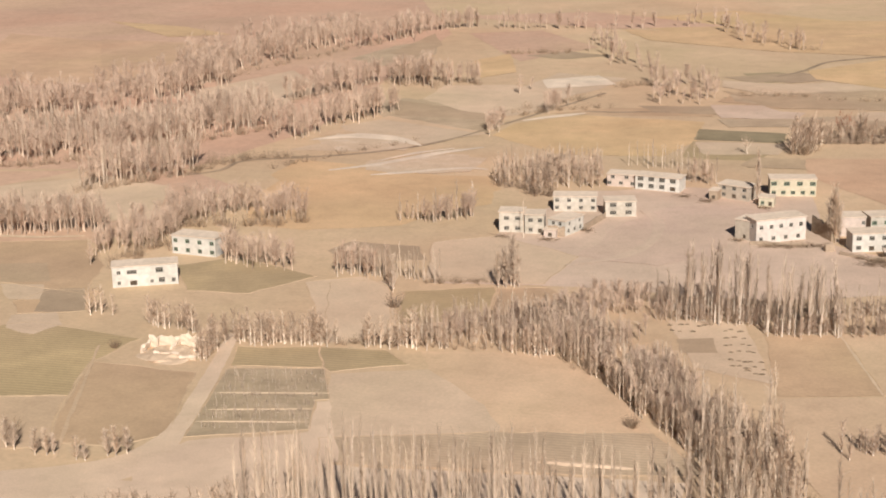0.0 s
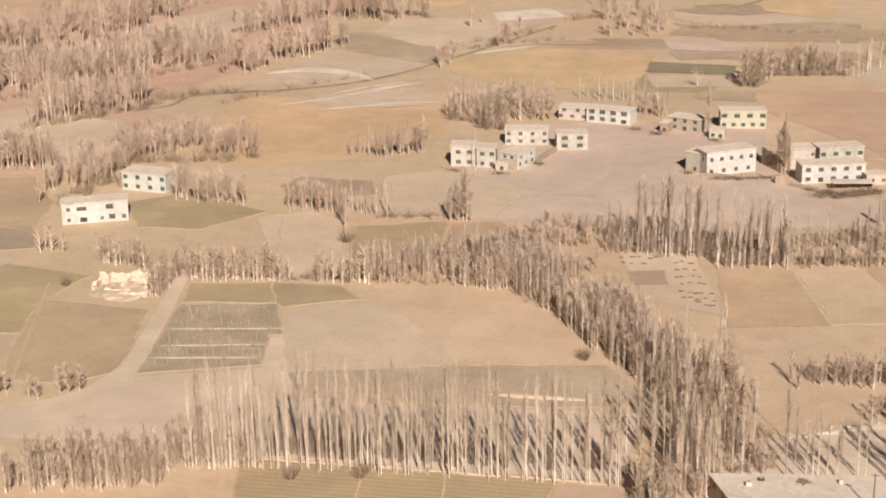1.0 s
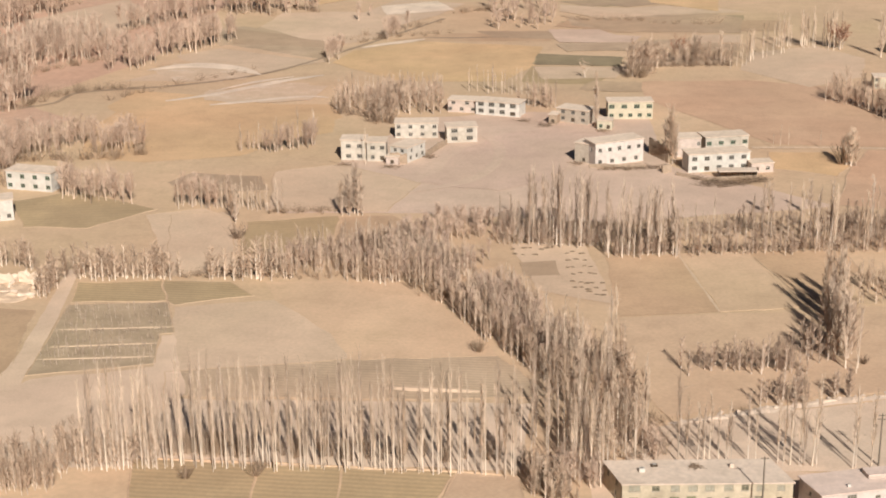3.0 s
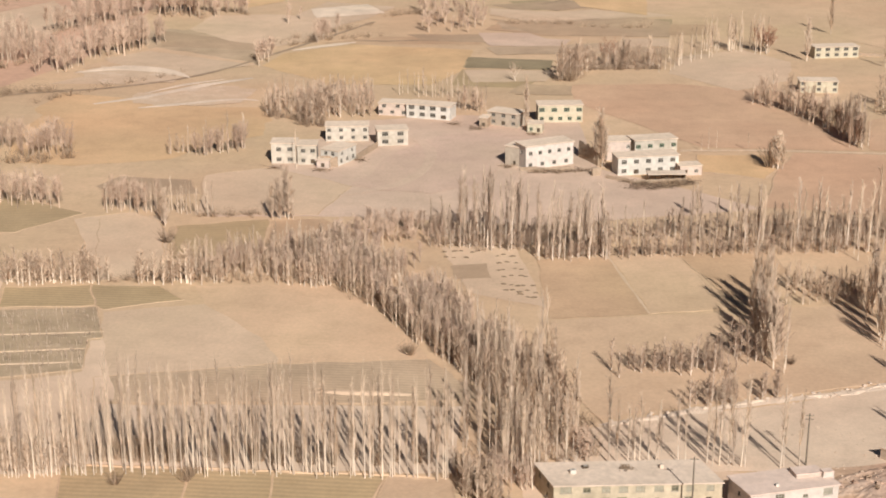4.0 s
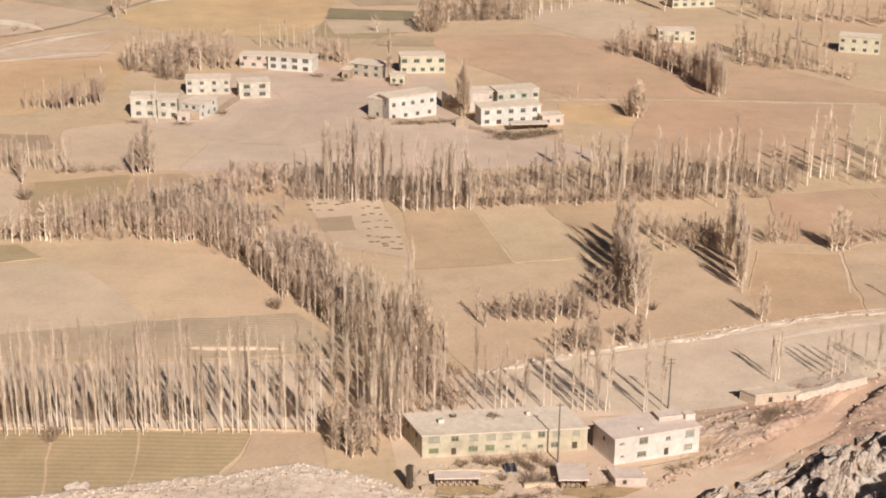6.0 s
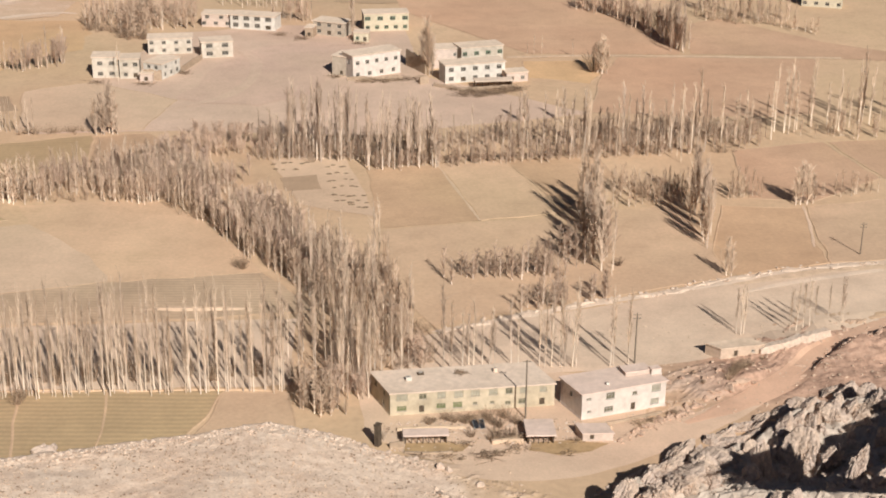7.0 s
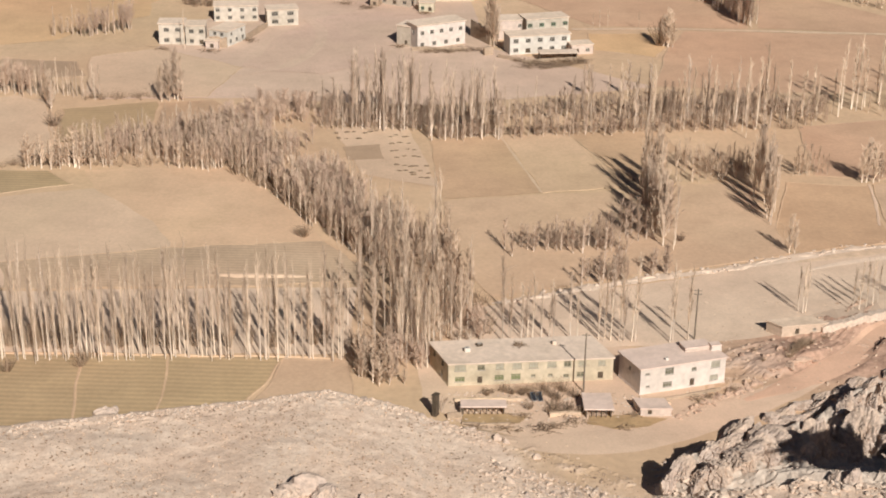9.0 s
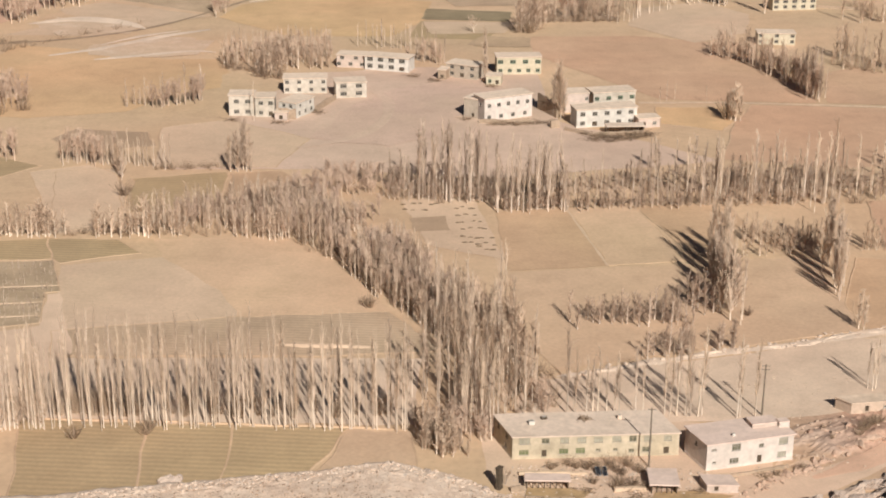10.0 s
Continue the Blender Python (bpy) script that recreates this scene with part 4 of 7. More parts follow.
def split_mesh(tw, which, name, mat):
    v, f, m = shape_arrays(tw)
    f = f[m == which]
    used = np.unique(f)
    back = np.full(len(v), -1)
    back[used] = np.arange(len(used))
    me = bpy.data.meshes.new(name)
    me.from_pydata(v[used].tolist(), [], back[f].tolist())
    me.materials.append(mat)
    return me


KINDS = {
    "poplar": ([poplar_shape(s, 20, 3, 0.24, 0.13, 0.85, 0.078) for s in range(8)], POPLARBARK, POPLARTWIG, "poplar_tree"),
    "dense": ([poplar_shape(20 + s, 44, 3, 0.08, 0.42, 1.25) for s in range(6)], POPLARBARK, BROWNTWIG, "poplar_tree"),
    "column": ([poplar_shape(40 + s, 60, 3, 0.1, 0.3, 1.5) for s in range(3)], POPLARBARK, POPLARTWIG, "poplar_tree"),
    "round": ([round_shape(60 + s) for s in range(4)], POPLARBARK, BROWNTWIG, "bare_tree"),
    "russet": ([round_shape(70 + s, thick=1.4) for s in range(3)], POPLARBARK, REDTWIG, "bare_tree"),
    "bush": ([bush_shape(80 + s) for s in range(4)], BROWNTWIG, DARKTWIG, "bush"),
}
LIGHT_KINDS = {
    "poplar": ([poplar_shape(100 + s, 18, 2, 0.2, 0.16, 1.3, 0.115) for s in range(5)], POPLARBARK, POPLARTWIG),
    "dense": ([poplar_shape(110 + s, 26, 2, 0.08, 0.45, 1.8, 0.14) for s in range(5)], POPLARBARK, BROWNTWIG),
    "round": ([round_shape(120 + s, 7, 9, thick=1.7) for s in range(4)], GREYTWIG, BROWNTWIG),
    "wood": ([poplar_shape(140 + s, 30, 2, 0.05, 0.5, 2.0, 0.14) for s in range(5)], GREYTWIG, GREYTWIG),
    "hazy": ([hazy_shape(150 + s) for s in range(6)], POPLARTWIG, HAZETWIG),
    "young": ([bush_shape(170 + s, 26) for s in range(4)], BROWNTWIG, YOUNGTWIG),
    "bush": ([bush_shape(130 + s, 17) for s in range(3)], BROWNTWIG, DARKTWIG),
}
TREE_MESHES = {}
for kind, (shapes, wood, twig, word) in KINDS.items():
    TREE_MESHES[kind] = [(split_mesh(tw, 0, "trunk", wood), split_mesh(tw, 1, "crown", twig)) for tw in shapes]
RNG = random.Random(11)


def tree(kind, x, y, h, label, group="", wide=1.0):
    """One tree of its own, h metres high."""
    trunk_me, crown_me = RNG.choice(TREE_MESHES[kind])
    k = h / 10
    ob = new(KINDS[kind][3])
    ob.matrix_world = Matrix.LocRotScale((x, y, max(0.0, terrain(x, y))), Euler((0, 0, RNG.random() * 6.283)), (k * wide, k * wide, k))
    for name, me in (("trunk", trunk_me), ("crown", crown_me)):
        c = new(name, me)
        c.parent = ob
    return tagged(ob, label, "bush" if kind == "bush" else "tree", group)


def strewn(corners, n):
    """n places spread evenly at random inside a four-cornered patch."""
    a, b, c, d = [Vector(p) for p in corners]
    out = []
    for i in range(n):
        u = (i + RNG.random()) / n
        v = RNG.random()
        p = a.lerp(b, u).lerp(d.lerp(c, u), v)
        out.append((p.x, p.y))
    return out


def line_places(points, n, off=1.0):
    """n places along a broken line, a little off it."""
    pts = [Vector(p) for p in points]
    lens = [(b - a).length for a, b in zip(pts, pts[1:])]
    out = []
    for i in range(n):
        s = (i + RNG.uniform(0.1, 0.9)) / n * sum(lens)
        for a, b, ln in zip(pts, pts[1:], lens):
            if s <= ln:
                p = a.lerp(b, s / ln)
                break
            s -= ln
            p = b
        out.append((p.x + RNG.gauss(0, off), p.y + RNG.gauss(0, off)))
    return out


def grove(name, label, kind, places, lo, hi, wide=1.0):
    """Many trees in one mesh: bark and twigs as two slots."""
    shapes, wood, twig = LIGHT_KINDS[kind]
    arrays = [shape_arrays(tw) for tw in shapes]
    vs, fs, ms, n = [], [], [], 0
    for x, y in places:
        v, f, m = RNG.choice(arrays)
        clump = noise.noise(Vector((x * 0.045, y * 0.045, 5.0)))
        k = RNG.uniform(lo, hi) / 10 * (1 + 0.3 * clump)
        if kind == "hazy" and clump < -0.42:
            continue
        t = RNG.random() * 6.283
        c, s = math.cos(t), math.sin(t)
        kw = k * wide
        w = np.stack([(v[:, 0] * c - v[:, 1] * s) * kw + x, (v[:, 0] * s + v[:, 1] * c) * kw + y, v[:, 2] * k], 1)
        vs.append(w)
        fs.append(f + n)
        ms.append(m)
        n += len(v)
    me = bpy.data.meshes.new(name)
    me.from_pydata(np.concatenate(vs).tolist(), [], np.concatenate(fs).tolist())
    me.materials.append(wood)
    me.materials.append(twig)
    me.polygons.foreach_set("material_index", np.concatenate(ms).astype(np.int32))
    return tagged(new(name, me), label, "trees", kind="stuff")


ROWS = "poplars at the near field edge"
for x, y in line_places([(-110.1, 310.7), (-78.8, 313.3), (-45.6, 314.3), (-13.0, 313.6)], 128, 0.9):
    tree("poplar", x, y, RNG.uniform(19, 30), "tall bare poplar with a pale trunk at the field edge", ROWS, RNG.uniform(0.6, 0.85))
clumps = []
for x, y in line_places([(-110.0, 318.0), (-93.2, 319.2), (-46.6, 320.5), (-15.3, 320.5)], 26, 0.9):
    clumps += [(x + RNG.gauss(0, 0.9), y + RNG.gauss(0, 1.0)) for k in range(RNG.choice((1, 2, 3, 4)))]
grove("young_poplars", "dark brown young poplars clumped behind the row", "young", clumps, 6.5, 10.5, 0.42)
WASH = "thin poplars along the wash"
for x, y, h in ((23.2, 322.3, 21), (25.1, 323.0, 16), (27.6, 323.5, 14), (29.2, 324.6, 13), (30.3, 323.4, 16), (32.4, 324.4, 12), (34.1, 324.7, 14), (35.2, 323.2, 12), (39.1, 323.6, 16), (40.6, 322.0, 13), (45.6, 323.2, 15), (47.2, 324.1, 19), (48.3, 322.6, 20), (50.3, 322.5, 17), (51.6, 322.4, 21), (53.2, 322.3, 21), (54.4, 323.4, 16), (62.2, 321.9, 18), (63.0, 322.5, 17), (66.4, 322.3, 17), (96.9, 337.4, 12.5), (96.0, 338.4, 12), (97.8, 338.2, 12), (109.5, 338.5, 11), (111.1, 339.0, 13), (113.2, 340.3, 12), (115.2, 341.5, 12), (116.8, 343.1, 10), (121.3, 346.0, 9), (123.8, 343.8, 12), (124.6, 344.4, 11)):
    tree("poplar", x, y, h * 1.12, "thin bare poplar standing in the dry wash", WASH, 1.25)
BELT = "poplars of the winding belt"
grove("young_poplars", "bare grey poplars crowded in the belt", "dense", strewn([(-11.8, 376.2), (3.5, 313.5), (19.3, 325.4), (9.1, 382.7)], 48), 9, 17)
for x, y in strewn([(-11.8, 376.2), (3.5, 313.5), (19.3, 325.4), (9.1, 382.7)], 46):
    kind = "poplar" if RNG.random() < 0.55 else "dense"
    tree(kind, x, y, RNG.uniform(15, 25) if kind == "poplar" else RNG.uniform(9, 16), "bare grey poplar in a crowded belt", BELT)
for x, y in strewn([(-18.8, 315.1), (3.5, 312.2), (1.6, 346.6), (-13.4, 339.7)], 24):
    tree("poplar", x, y, RNG.uniform(15, 25), "tall bare poplar with a pale trunk where belt and row meet", BELT)
for x, y in strewn([(-5.0, 311.0), (5.5, 308.0), (9.0, 319.0), (-2.0, 326.0)], 24):
    tree("poplar", x, y, RNG.uniform(13, 22), "tall bare poplar beside the long house", BELT)
CLUMP = "poplars of the dark clump"
for x, y in line_places([(69.6, 376.7), (68.4, 389.9), (69.6, 413.7), (73.5, 430.0)], 32, 1.5):
    tree(RNG.choice(("column", "poplar", "poplar")), x, y, RNG.uniform(14, 23), "full upright bare poplar casting a long shadow", CLUMP)
for x, y in line_places([(106.3, 434.0), (104.6, 412.0), (103.0, 394.2)], 26, 1.2):
    tree(RNG.choice(("column", "column", "poplar")), x, y, RNG.uniform(13, 21), "full upright bare poplar casting a long shadow", CLUMP)
LONE = "single trees among the houses and fields"
for p, h, kind, wide in (
    ((102.3, 374.8), 11.5, "column", 1.2), ((103.7, 374.8), 9.5, "column", 1.3), ((136.4, 428.6), 12, "column", 1.7), ((137.8, 428.6), 14, "column", 1.5), ((139.8, 428.5), 13, "column", 1.6), ((141.8, 429.4), 10, "column", 1.6),
    ((33.4, 579.0), 23.3, "column", 1.2), ((34.8, 576.6), 20.5, "column", 1.2), ((32.2, 580.6), 17.3, "column", 1.3), ((35.9, 577.4), 16.6, "column", 1.3), ((5.7, 635.0), 24, "column", 0.6), ((6.2, 633.1), 20, "column", 0.7),
    ((101.8, 576.6), 15.1, "column", 2.0), ((100.4, 578.1), 12.9, "column", 2.3), ((103.6, 576.6), 11.2, "column", 1.6), ((99.4, 583.0), 10, "column", 1.5), ((148.7, 781.3), 23, "column", 1.2), ((175.0, 856.2), 24, "column", 0.9),
    ((-82.5, 569.9), 16, "poplar", 0.7), ((64.1, 513.4), 12, "column", 1.5), ((77.9, 513.9), 13, "column", 1.2), ((140.3, 607.5), 16, "column", 1.0), ((137.6, 616.4), 15, "column", 1.0),
    ((131.2, 802.3), 17, "russet", 1.0), ((52.3, 774.6), 13, "russet", 0.8), ((45.6, 777.1), 12, "russet", 0.8), ((131.3, 799.3), 18, "russet", 1.0), ((130.2, 803.8), 16, "russet", 1.1), ((133.2, 803.9), 15, "russet", 1.1), ((55.4, 769.1), 15, "column", 1.8), ((68.0, 766.9), 16, "column", 1.4), ((48.1, 766.1), 18, "russet", 0.9)):
    tree(kind, p[0], p[1], h, "bare upright tree standing by itself" if kind != "russet" else "bare tree with russet twigs", LONE, wide)
for p, h in (((-80.2, 506.5), 15), ((-78.0, 507.8), 19), ((-76.1, 507.9), 15), ((-81.9, 505.1), 8), ((-74.9, 505.4), 7), ((-117.6, 498.8), 13), ((-119.4, 500.0), 12), ((-117.1, 495.0), 8)):
    tree("column", p[0], p[1], h, "bushy many-stemmed bare willow", LONE, 1.5)
for p, h in (((-112.7, 478.2), 6), ((-26.6, 385.5), 4), ((-190.4, 426.5), 4), ((-190.8, 356.6), 6), ((-27.0, 386.9), 4), ((74.8, 383.2), 3), ((-71.6, 312.1), 4), ((-87.6, 307.5), 4.5), ((-71.9, 309.6), 4)):
    tree("bush", p[0], p[1], h, "small dark leafless bush at the field edge", LONE, 1.0)
for p, h in (((-188.4, 348.4), 9), ((-185.5, 347.4), 8), ((-178.4, 344.7), 8), ((-175.4, 345.2), 8), ((-173.8, 346.1), 6), ((-166.4, 343.6), 7), ((-163.9, 343.3), 6), ((-159.3, 346.9), 8), ((-157.1, 347.2), 9), ((-154.7, 349.1), 8)):
    tree("column", p[0], p[1], h, "low bushy bare tree beside the road", LONE, 2.3)
for p, h in (((-10.5, 311.5), 6), ((-8.3, 308.6), 6.5), ((-6.4, 305.3), 6), ((-3.9, 303.1), 5.5), ((-8.9, 304.1), 5), ((-1.4, 304.1), 5), ((-11.6, 315.1), 6), ((-5.1, 300.0), 4), ((0.4, 301.1), 3.5)):
    tree("column", p[0], p[1], h * 1.25, "brown leafless thicket at the foot of the belt", "thicket at the field corner", 1.7)
for p, h in (((22.2, 297.6), 3), ((31.1, 297.6), 3.6), ((32.4, 295.4), 3), ((35.0, 298.0), 3.8), ((37.3, 295.3), 3.6), ((27.0, 290.0), 2.6), ((32.4, 289.9), 3.4), ((18.3, 296.1), 2.5), ((29.4, 295.1), 3.2), ((25.8, 296.5), 3.2), ((23.8, 296.7), 2.8), ((33.4, 293.9), 3.0), ((35.4, 289.3), 3.0), ((37.7, 287.9), 2.6), ((31.1, 288.2), 2.4), ((8.3, 288.9), 5.5), ((15.7, 320.9), 6), ((13.0, 320.1), 6)):
    tree("bush" if h < 5 or h > 6.5 else "round", p[0], p[1], h, "tangled leafless shrub in the yard", "yard shrubs", 0.9)

# the stands that stay a mass
grove("poplar_belt", "winding belt of crowded bare grey poplars", "dense", strewn([(-103.7, 438.8), (-68.5, 438.5), (-51.1, 469.9), (-83.6, 467.7)], 90) + strewn([(-68.5, 438.5), (-47.4, 433.2), (-29.0, 450.0), (-54.0, 471.0)], 90) + strewn([(-47.4, 433.2), (-25.0, 391.6), (-7.0, 402.0), (-25.0, 436.0)], 110) + strewn([(-24.2, 393.7), (-8.1, 364.5), (8.0, 370.0), (-5.0, 398.0)], 80) + strewn([(4.0, 390.0), (11.0, 372.0), (16.6, 340.6), (8.7, 360.5)], 30), 6, 12, 1.15)
grove("poplar_belt", "pale poplar stems standing in the winding belt", "poplar", strewn([(-103.7, 438.8), (-68.5, 438.5), (-51.1, 469.9), (-83.6, 467.7)], 50) + strewn([(-68.5, 438.5), (-47.4, 433.2), (-29.0, 450.0), (-54.0, 471.0)], 50) + strewn([(-47.4, 433.2), (-25.0, 391.6), (-7.0, 402.0), (-25.0, 436.0)], 60) + strewn([(-24.2, 393.7), (-8.1, 364.5), (8.0, 370.0), (-5.0, 398.0)], 50), 7, 13)
grove("thicket", "dark undergrowth along the belt", "bush", line_places([(-101.0, 443.0), (-54.0, 442.5), (-37.0, 422.0), (-24.5, 399.7), (-10.5, 382.0), (-3.0, 364.0), (1.0, 330.0)], 110, 1.3) + strewn([(12.7, 347.0), (21.0, 347.2), (21.2, 324.0), (9.4, 323.7)], 30), 3, 6, 0.8)
grove("poplar_stand", "tall bare poplars standing over the brush below the village", "poplar", line_places([(-19.8, 481.4), (5.2, 478.7)], 26, 3) + line_places([(9.7, 469.2), (31.5, 472.7)], 28, 3) + line_places([(53.6, 485.0), (85.3, 486.1), (115.7, 481.3)], 14, 4), 17, 26)
grove("poplar_stand", "long stand of bare poplars below the village", "poplar", strewn([(-26.1, 478.8), (7.0, 476.4), (7.2, 492.5), (-27.0, 494.4)], 30) + strewn([(7.0, 469.1), (83.8, 476.7), (86.7, 495.2), (7.2, 492.5)], 40) + strewn([(81.7, 463.3), (113.9, 464.4), (119.5, 490.3), (85.7, 489.1)], 16), 8, 14)
grove("poplar_stand", "brushy rows of young poplars below the village", "dense", line_places([(-26.1, 478.2), (3.4, 477.5), (10.5, 467.5), (32.4, 471.6), (83.8, 476.7)], 150, 2.0) + strewn([(-26.3, 482.3), (32.6, 475.6), (34.0, 499.6), (-27.1, 497.5)], 110) + strewn([(29.1, 478.3), (119.5, 490.3), (123.6, 509.0), (30.2, 499.4)], 170), 4, 8.5, 1.3)
grove("poplar_stand", "tall thin poplars along a field bank", "poplar", line_places([(71.2, 480.2), (114.2, 480.5)], 24, 3) + line_places([(117.4, 486.5), (142.2, 494.6), (168.2, 505.6), (209.9, 515.9)], 50, 3), 14, 24)
grove("poplar_stand", "brushy bare trees along a field bank", "dense", strewn([(80.3, 428.3), (107.1, 429.9), (111.0, 447.5), (83.6, 448.3)], 70) + line_places([(116.8, 434.6), (126.1, 436.8)], 12, 1.0) + line_places([(160.5, 495.1), (185.5, 494.5), (222.4, 496.8)], 50, 2) + line_places([(144.5, 433.8), (165.2, 438.3)], 14, 1.0), 5, 10)
grove("orchard", "low bare orchard trees in a clump", "dense", line_places([(28.7, 377.3), (59.1, 379.0)], 42, 1.8) + line_places([(45.1, 355.4), (57.7, 358.5)], 14, 1.5) + line_places([(62.5, 361.2), (68.6, 362.5)], 8, 1.0) + line_places([(61.0, 393.0), (66.1, 384.7)], 10, 1.5), 6, 10, 1.4)
grove("poplar_stand", "brown copse behind the village houses", "hazy", strewn([(-108.7, 659.0), (-60.2, 657.7), (-62.6, 684.7), (-108.9, 685.2)], 60) + line_places([(-24.9, 669.7), (-12.3, 666.9)], 12, 2), 6, 12)
grove("poplar_stand", "bare poplars behind the village houses", "poplar", strewn([(-109.0, 661.1), (-60.2, 657.7), (-62.6, 684.7), (-109.4, 688.6)], 75) + line_places([(-25.0, 672.9), (-13.6, 669.0)], 10, 2) + line_places([(-50.8, 698.9), (-16.7, 692.1)], 20, 2), 9, 14)
grove("thicket", "dark brush behind the village houses", "bush", [(-90.7, 645.3), (-86.7, 642.4), (-83.0, 641.6), (-107.9, 665.4), (-105.6, 663.4)], 5, 7, 1.0)
grove("orchard", "short row of bare orchard trees", "hazy", line_places([(-137.0, 588.0), (-127.9, 592.0), (-121.2, 588.0), (-113.0, 597.7), (-106.8, 600.5)], 34, 1.8), 9, 13, 1.2)
grove("poplar_stand", "row of bare poplars at a plot edge", "poplar", line_places([(-140.3, 512.3), (-124.3, 511.5), (-106.1, 509.5)], 34, 2.0), 8, 15)
grove("thicket", "low brush along a field edge", "bush", line_places([(-107.6, 506.8), (-84.6, 510.2)], 24, 1.0) + line_places([(-124.9, 440.7), (-104.3, 441.3)], 16, 1.2), 2, 4.5)
grove("poplar_stand", "diagonal row of bare poplars with long shadows", "dense", line_places([(110.6, 691.4), (124.0, 672.1), (133.8, 644.7), (141.4, 610.2)], 60, 2.5), 8, 17)
grove("poplar_stand", "group of tall pale poplars beyond the fields", "poplar", line_places([(104.0, 808.7), (131.9, 806.8)], 34, 4) + line_places([(72.4, 753.5), (87.6, 778.8), (104.0, 796.8)], 18, 3), 14, 21)
grove("orchard", "bare trees by a field wall", "round", line_places([(32.5, 765.4), (72.4, 769.8)], 16, 2.0), 7, 12, 0.8)
grove("orchard", "bare trees beyond the far houses", "dense", line_places([(163.6, 689.0), (180.3, 662.1), (202.2, 659.4)], 30, 3) + line_places([(191.6, 764.2), (224.4, 758.4), (275.1, 740.0)], 34, 3), 8, 18)
grove("thicket", "row of bushy trees above the field track", "dense", line_places([(-155.0, 438.9), (-130.6, 438.7), (-124.7, 440.2)], 60, 1.5) + line_places([(-113.1, 440.1), (-94.3, 439.5)], 18, 1.5) + [(-184.2, 447.7), (-180.6, 448.2), (-175.5, 450.0), (-211.5, 456.7), (-208.2, 458.4), (-204.0, 457.8), (-211.1, 460.4)] + line_places([(-159.6, 419.0), (-159.6, 440.0)], 22, 1.2) + line_places([(-188.7, 451.6), (-182.0, 446.8)], 8, 1) + line_places([(-176.9, 448.7), (-170.4, 444.0)], 8, 1), 7, 12, 1.7)
grove("poplar_stand", "dense copse of grey saplings beside the road", "dense", strewn([(-156.6, 290.0), (-115.8, 298.1), (-114.9, 311.1), (-140.6, 306.3)], 190) + strewn([(-117.8, 307.8), (-94.7, 311.7), (-96.4, 318.0), (-117.8, 315.8)], 60), 7, 12)
grove("poplar_stand", "copse of bare trees behind the white houses", "hazy", strewn([(-235.2, 506.3), (-215.1, 545.8), (-221.2, 574.9), (-246.6, 554.2)], 90) + line_places([(-188.3, 524.3), (-159.4, 518.5)], 40, 3) + line_places([(-141.8, 515.9), (-124.3, 512.6)], 26, 2) + strewn([(-225.9, 568.1), (-171.5, 583.8), (-182.3, 604.7), (-238.2, 594.0)], 100), 9, 14, 1.2)
grove("riverside_wood", "wide wood of bare pinkish-brown trees on the valley side", "hazy", strewn([(-375.0, 650.9), (-302.4, 693.7), (-324.3, 746.1), (-406.7, 708.8)], 190) + strewn([(-302.4, 693.7), (-240.6, 774.2), (-265.3, 823.3), (-326.0, 750.3)], 190) + strewn([(-315.0, 541.2), (-246.6, 554.2), (-251.8, 566.6), (-323.0, 555.8)], 80) + strewn([(-287.6, 620.0), (-247.9, 655.2), (-255.0, 682.7), (-300.9, 663.0)], 60), 11, 17, 1.35)
grove("riverside_wood", "far wood of bare pinkish-brown trees along the stream", "hazy", strewn([(-437.4, 764.9), (-347.2, 785.3), (-370.0, 830.7), (-463.6, 812.8)], 100) + strewn([(-345.8, 774.3), (-305.2, 893.6), (-341.0, 977.8), (-385.4, 866.6)], 130) + strewn([(-338.9, 886.6), (-268.3, 1059.2), (-285.7, 1129.7), (-370.1, 970.8)], 150) + line_places([(-265.0, 1046.1), (-250.2, 1088.1), (-227.6, 1164.4)], 50, 5) + line_places([(-257.5, 841.5), (-223.4, 906.9), (-176.7, 901.1)], 70, 5) + line_places([(-230.8, 741.7), (-193.3, 821.9)], 70, 5), 12, 20, 1.3)
grove("thicket", "dark brush under the far woods", "bush", line_places([(-373.8, 648.7), (-322.3, 672.6), (-300.9, 690.0), (-274.0, 727.3), (-239.3, 769.8)], 90, 2) + line_places([(-286.7, 618.0), (-251.3, 657.1), (-241.5, 684.2), (-213.0, 701.1)], 70, 2) + line_places([(-229.2, 512.9), (-214.6, 544.2)], 18, 3) + line_places([(-333.3, 881.2), (-304.8, 962.1), (-265.0, 1046.1), (-225.7, 1155.0)], 60, 4) + line_places([(-256.5, 838.0), (-222.4, 903.0), (-178.0, 897.1)], 30, 3) + line_places([(-394.1, 758.4), (-349.1, 781.9)], 24, 3) + line_places([(-225.2, 566.4), (-170.7, 581.2)], 30, 2), 3.5, 7, 1.1)
grove("far_trees", "scattered bare trees in the far valley", "hazy", line_places([(-216.2, 921.8), (-153.7, 907.1)], 36, 3) + line_places([(-227.7, 1142.5), (-195.6, 1156.8)], 30, 4) + line_places([(-194.6, 1150.7), (-117.7, 1149.3)], 24, 4) + [(-128.6, 875.2), (-124.1, 890.5), (-104.7, 829.0), (-101.3, 839.3), (-97.4, 846.4)] + strewn([(-52.4, 850.8), (-14.0, 851.1), (-17.1, 919.3), (-57.3, 925.5)], 40) + line_places([(-104.4, 1098.0), (-80.2, 998.5), (-56.5, 967.0)], 34, 5) + line_places([(-363.5, 1109.6), (-275.0, 1086.4)], 60, 14) + line_places([(-101.6, 1156.4), (-23.2, 1176.5), (1.9, 1091.6), (42.5, 1050.9)], 40, 5), 8, 16, 1.3)
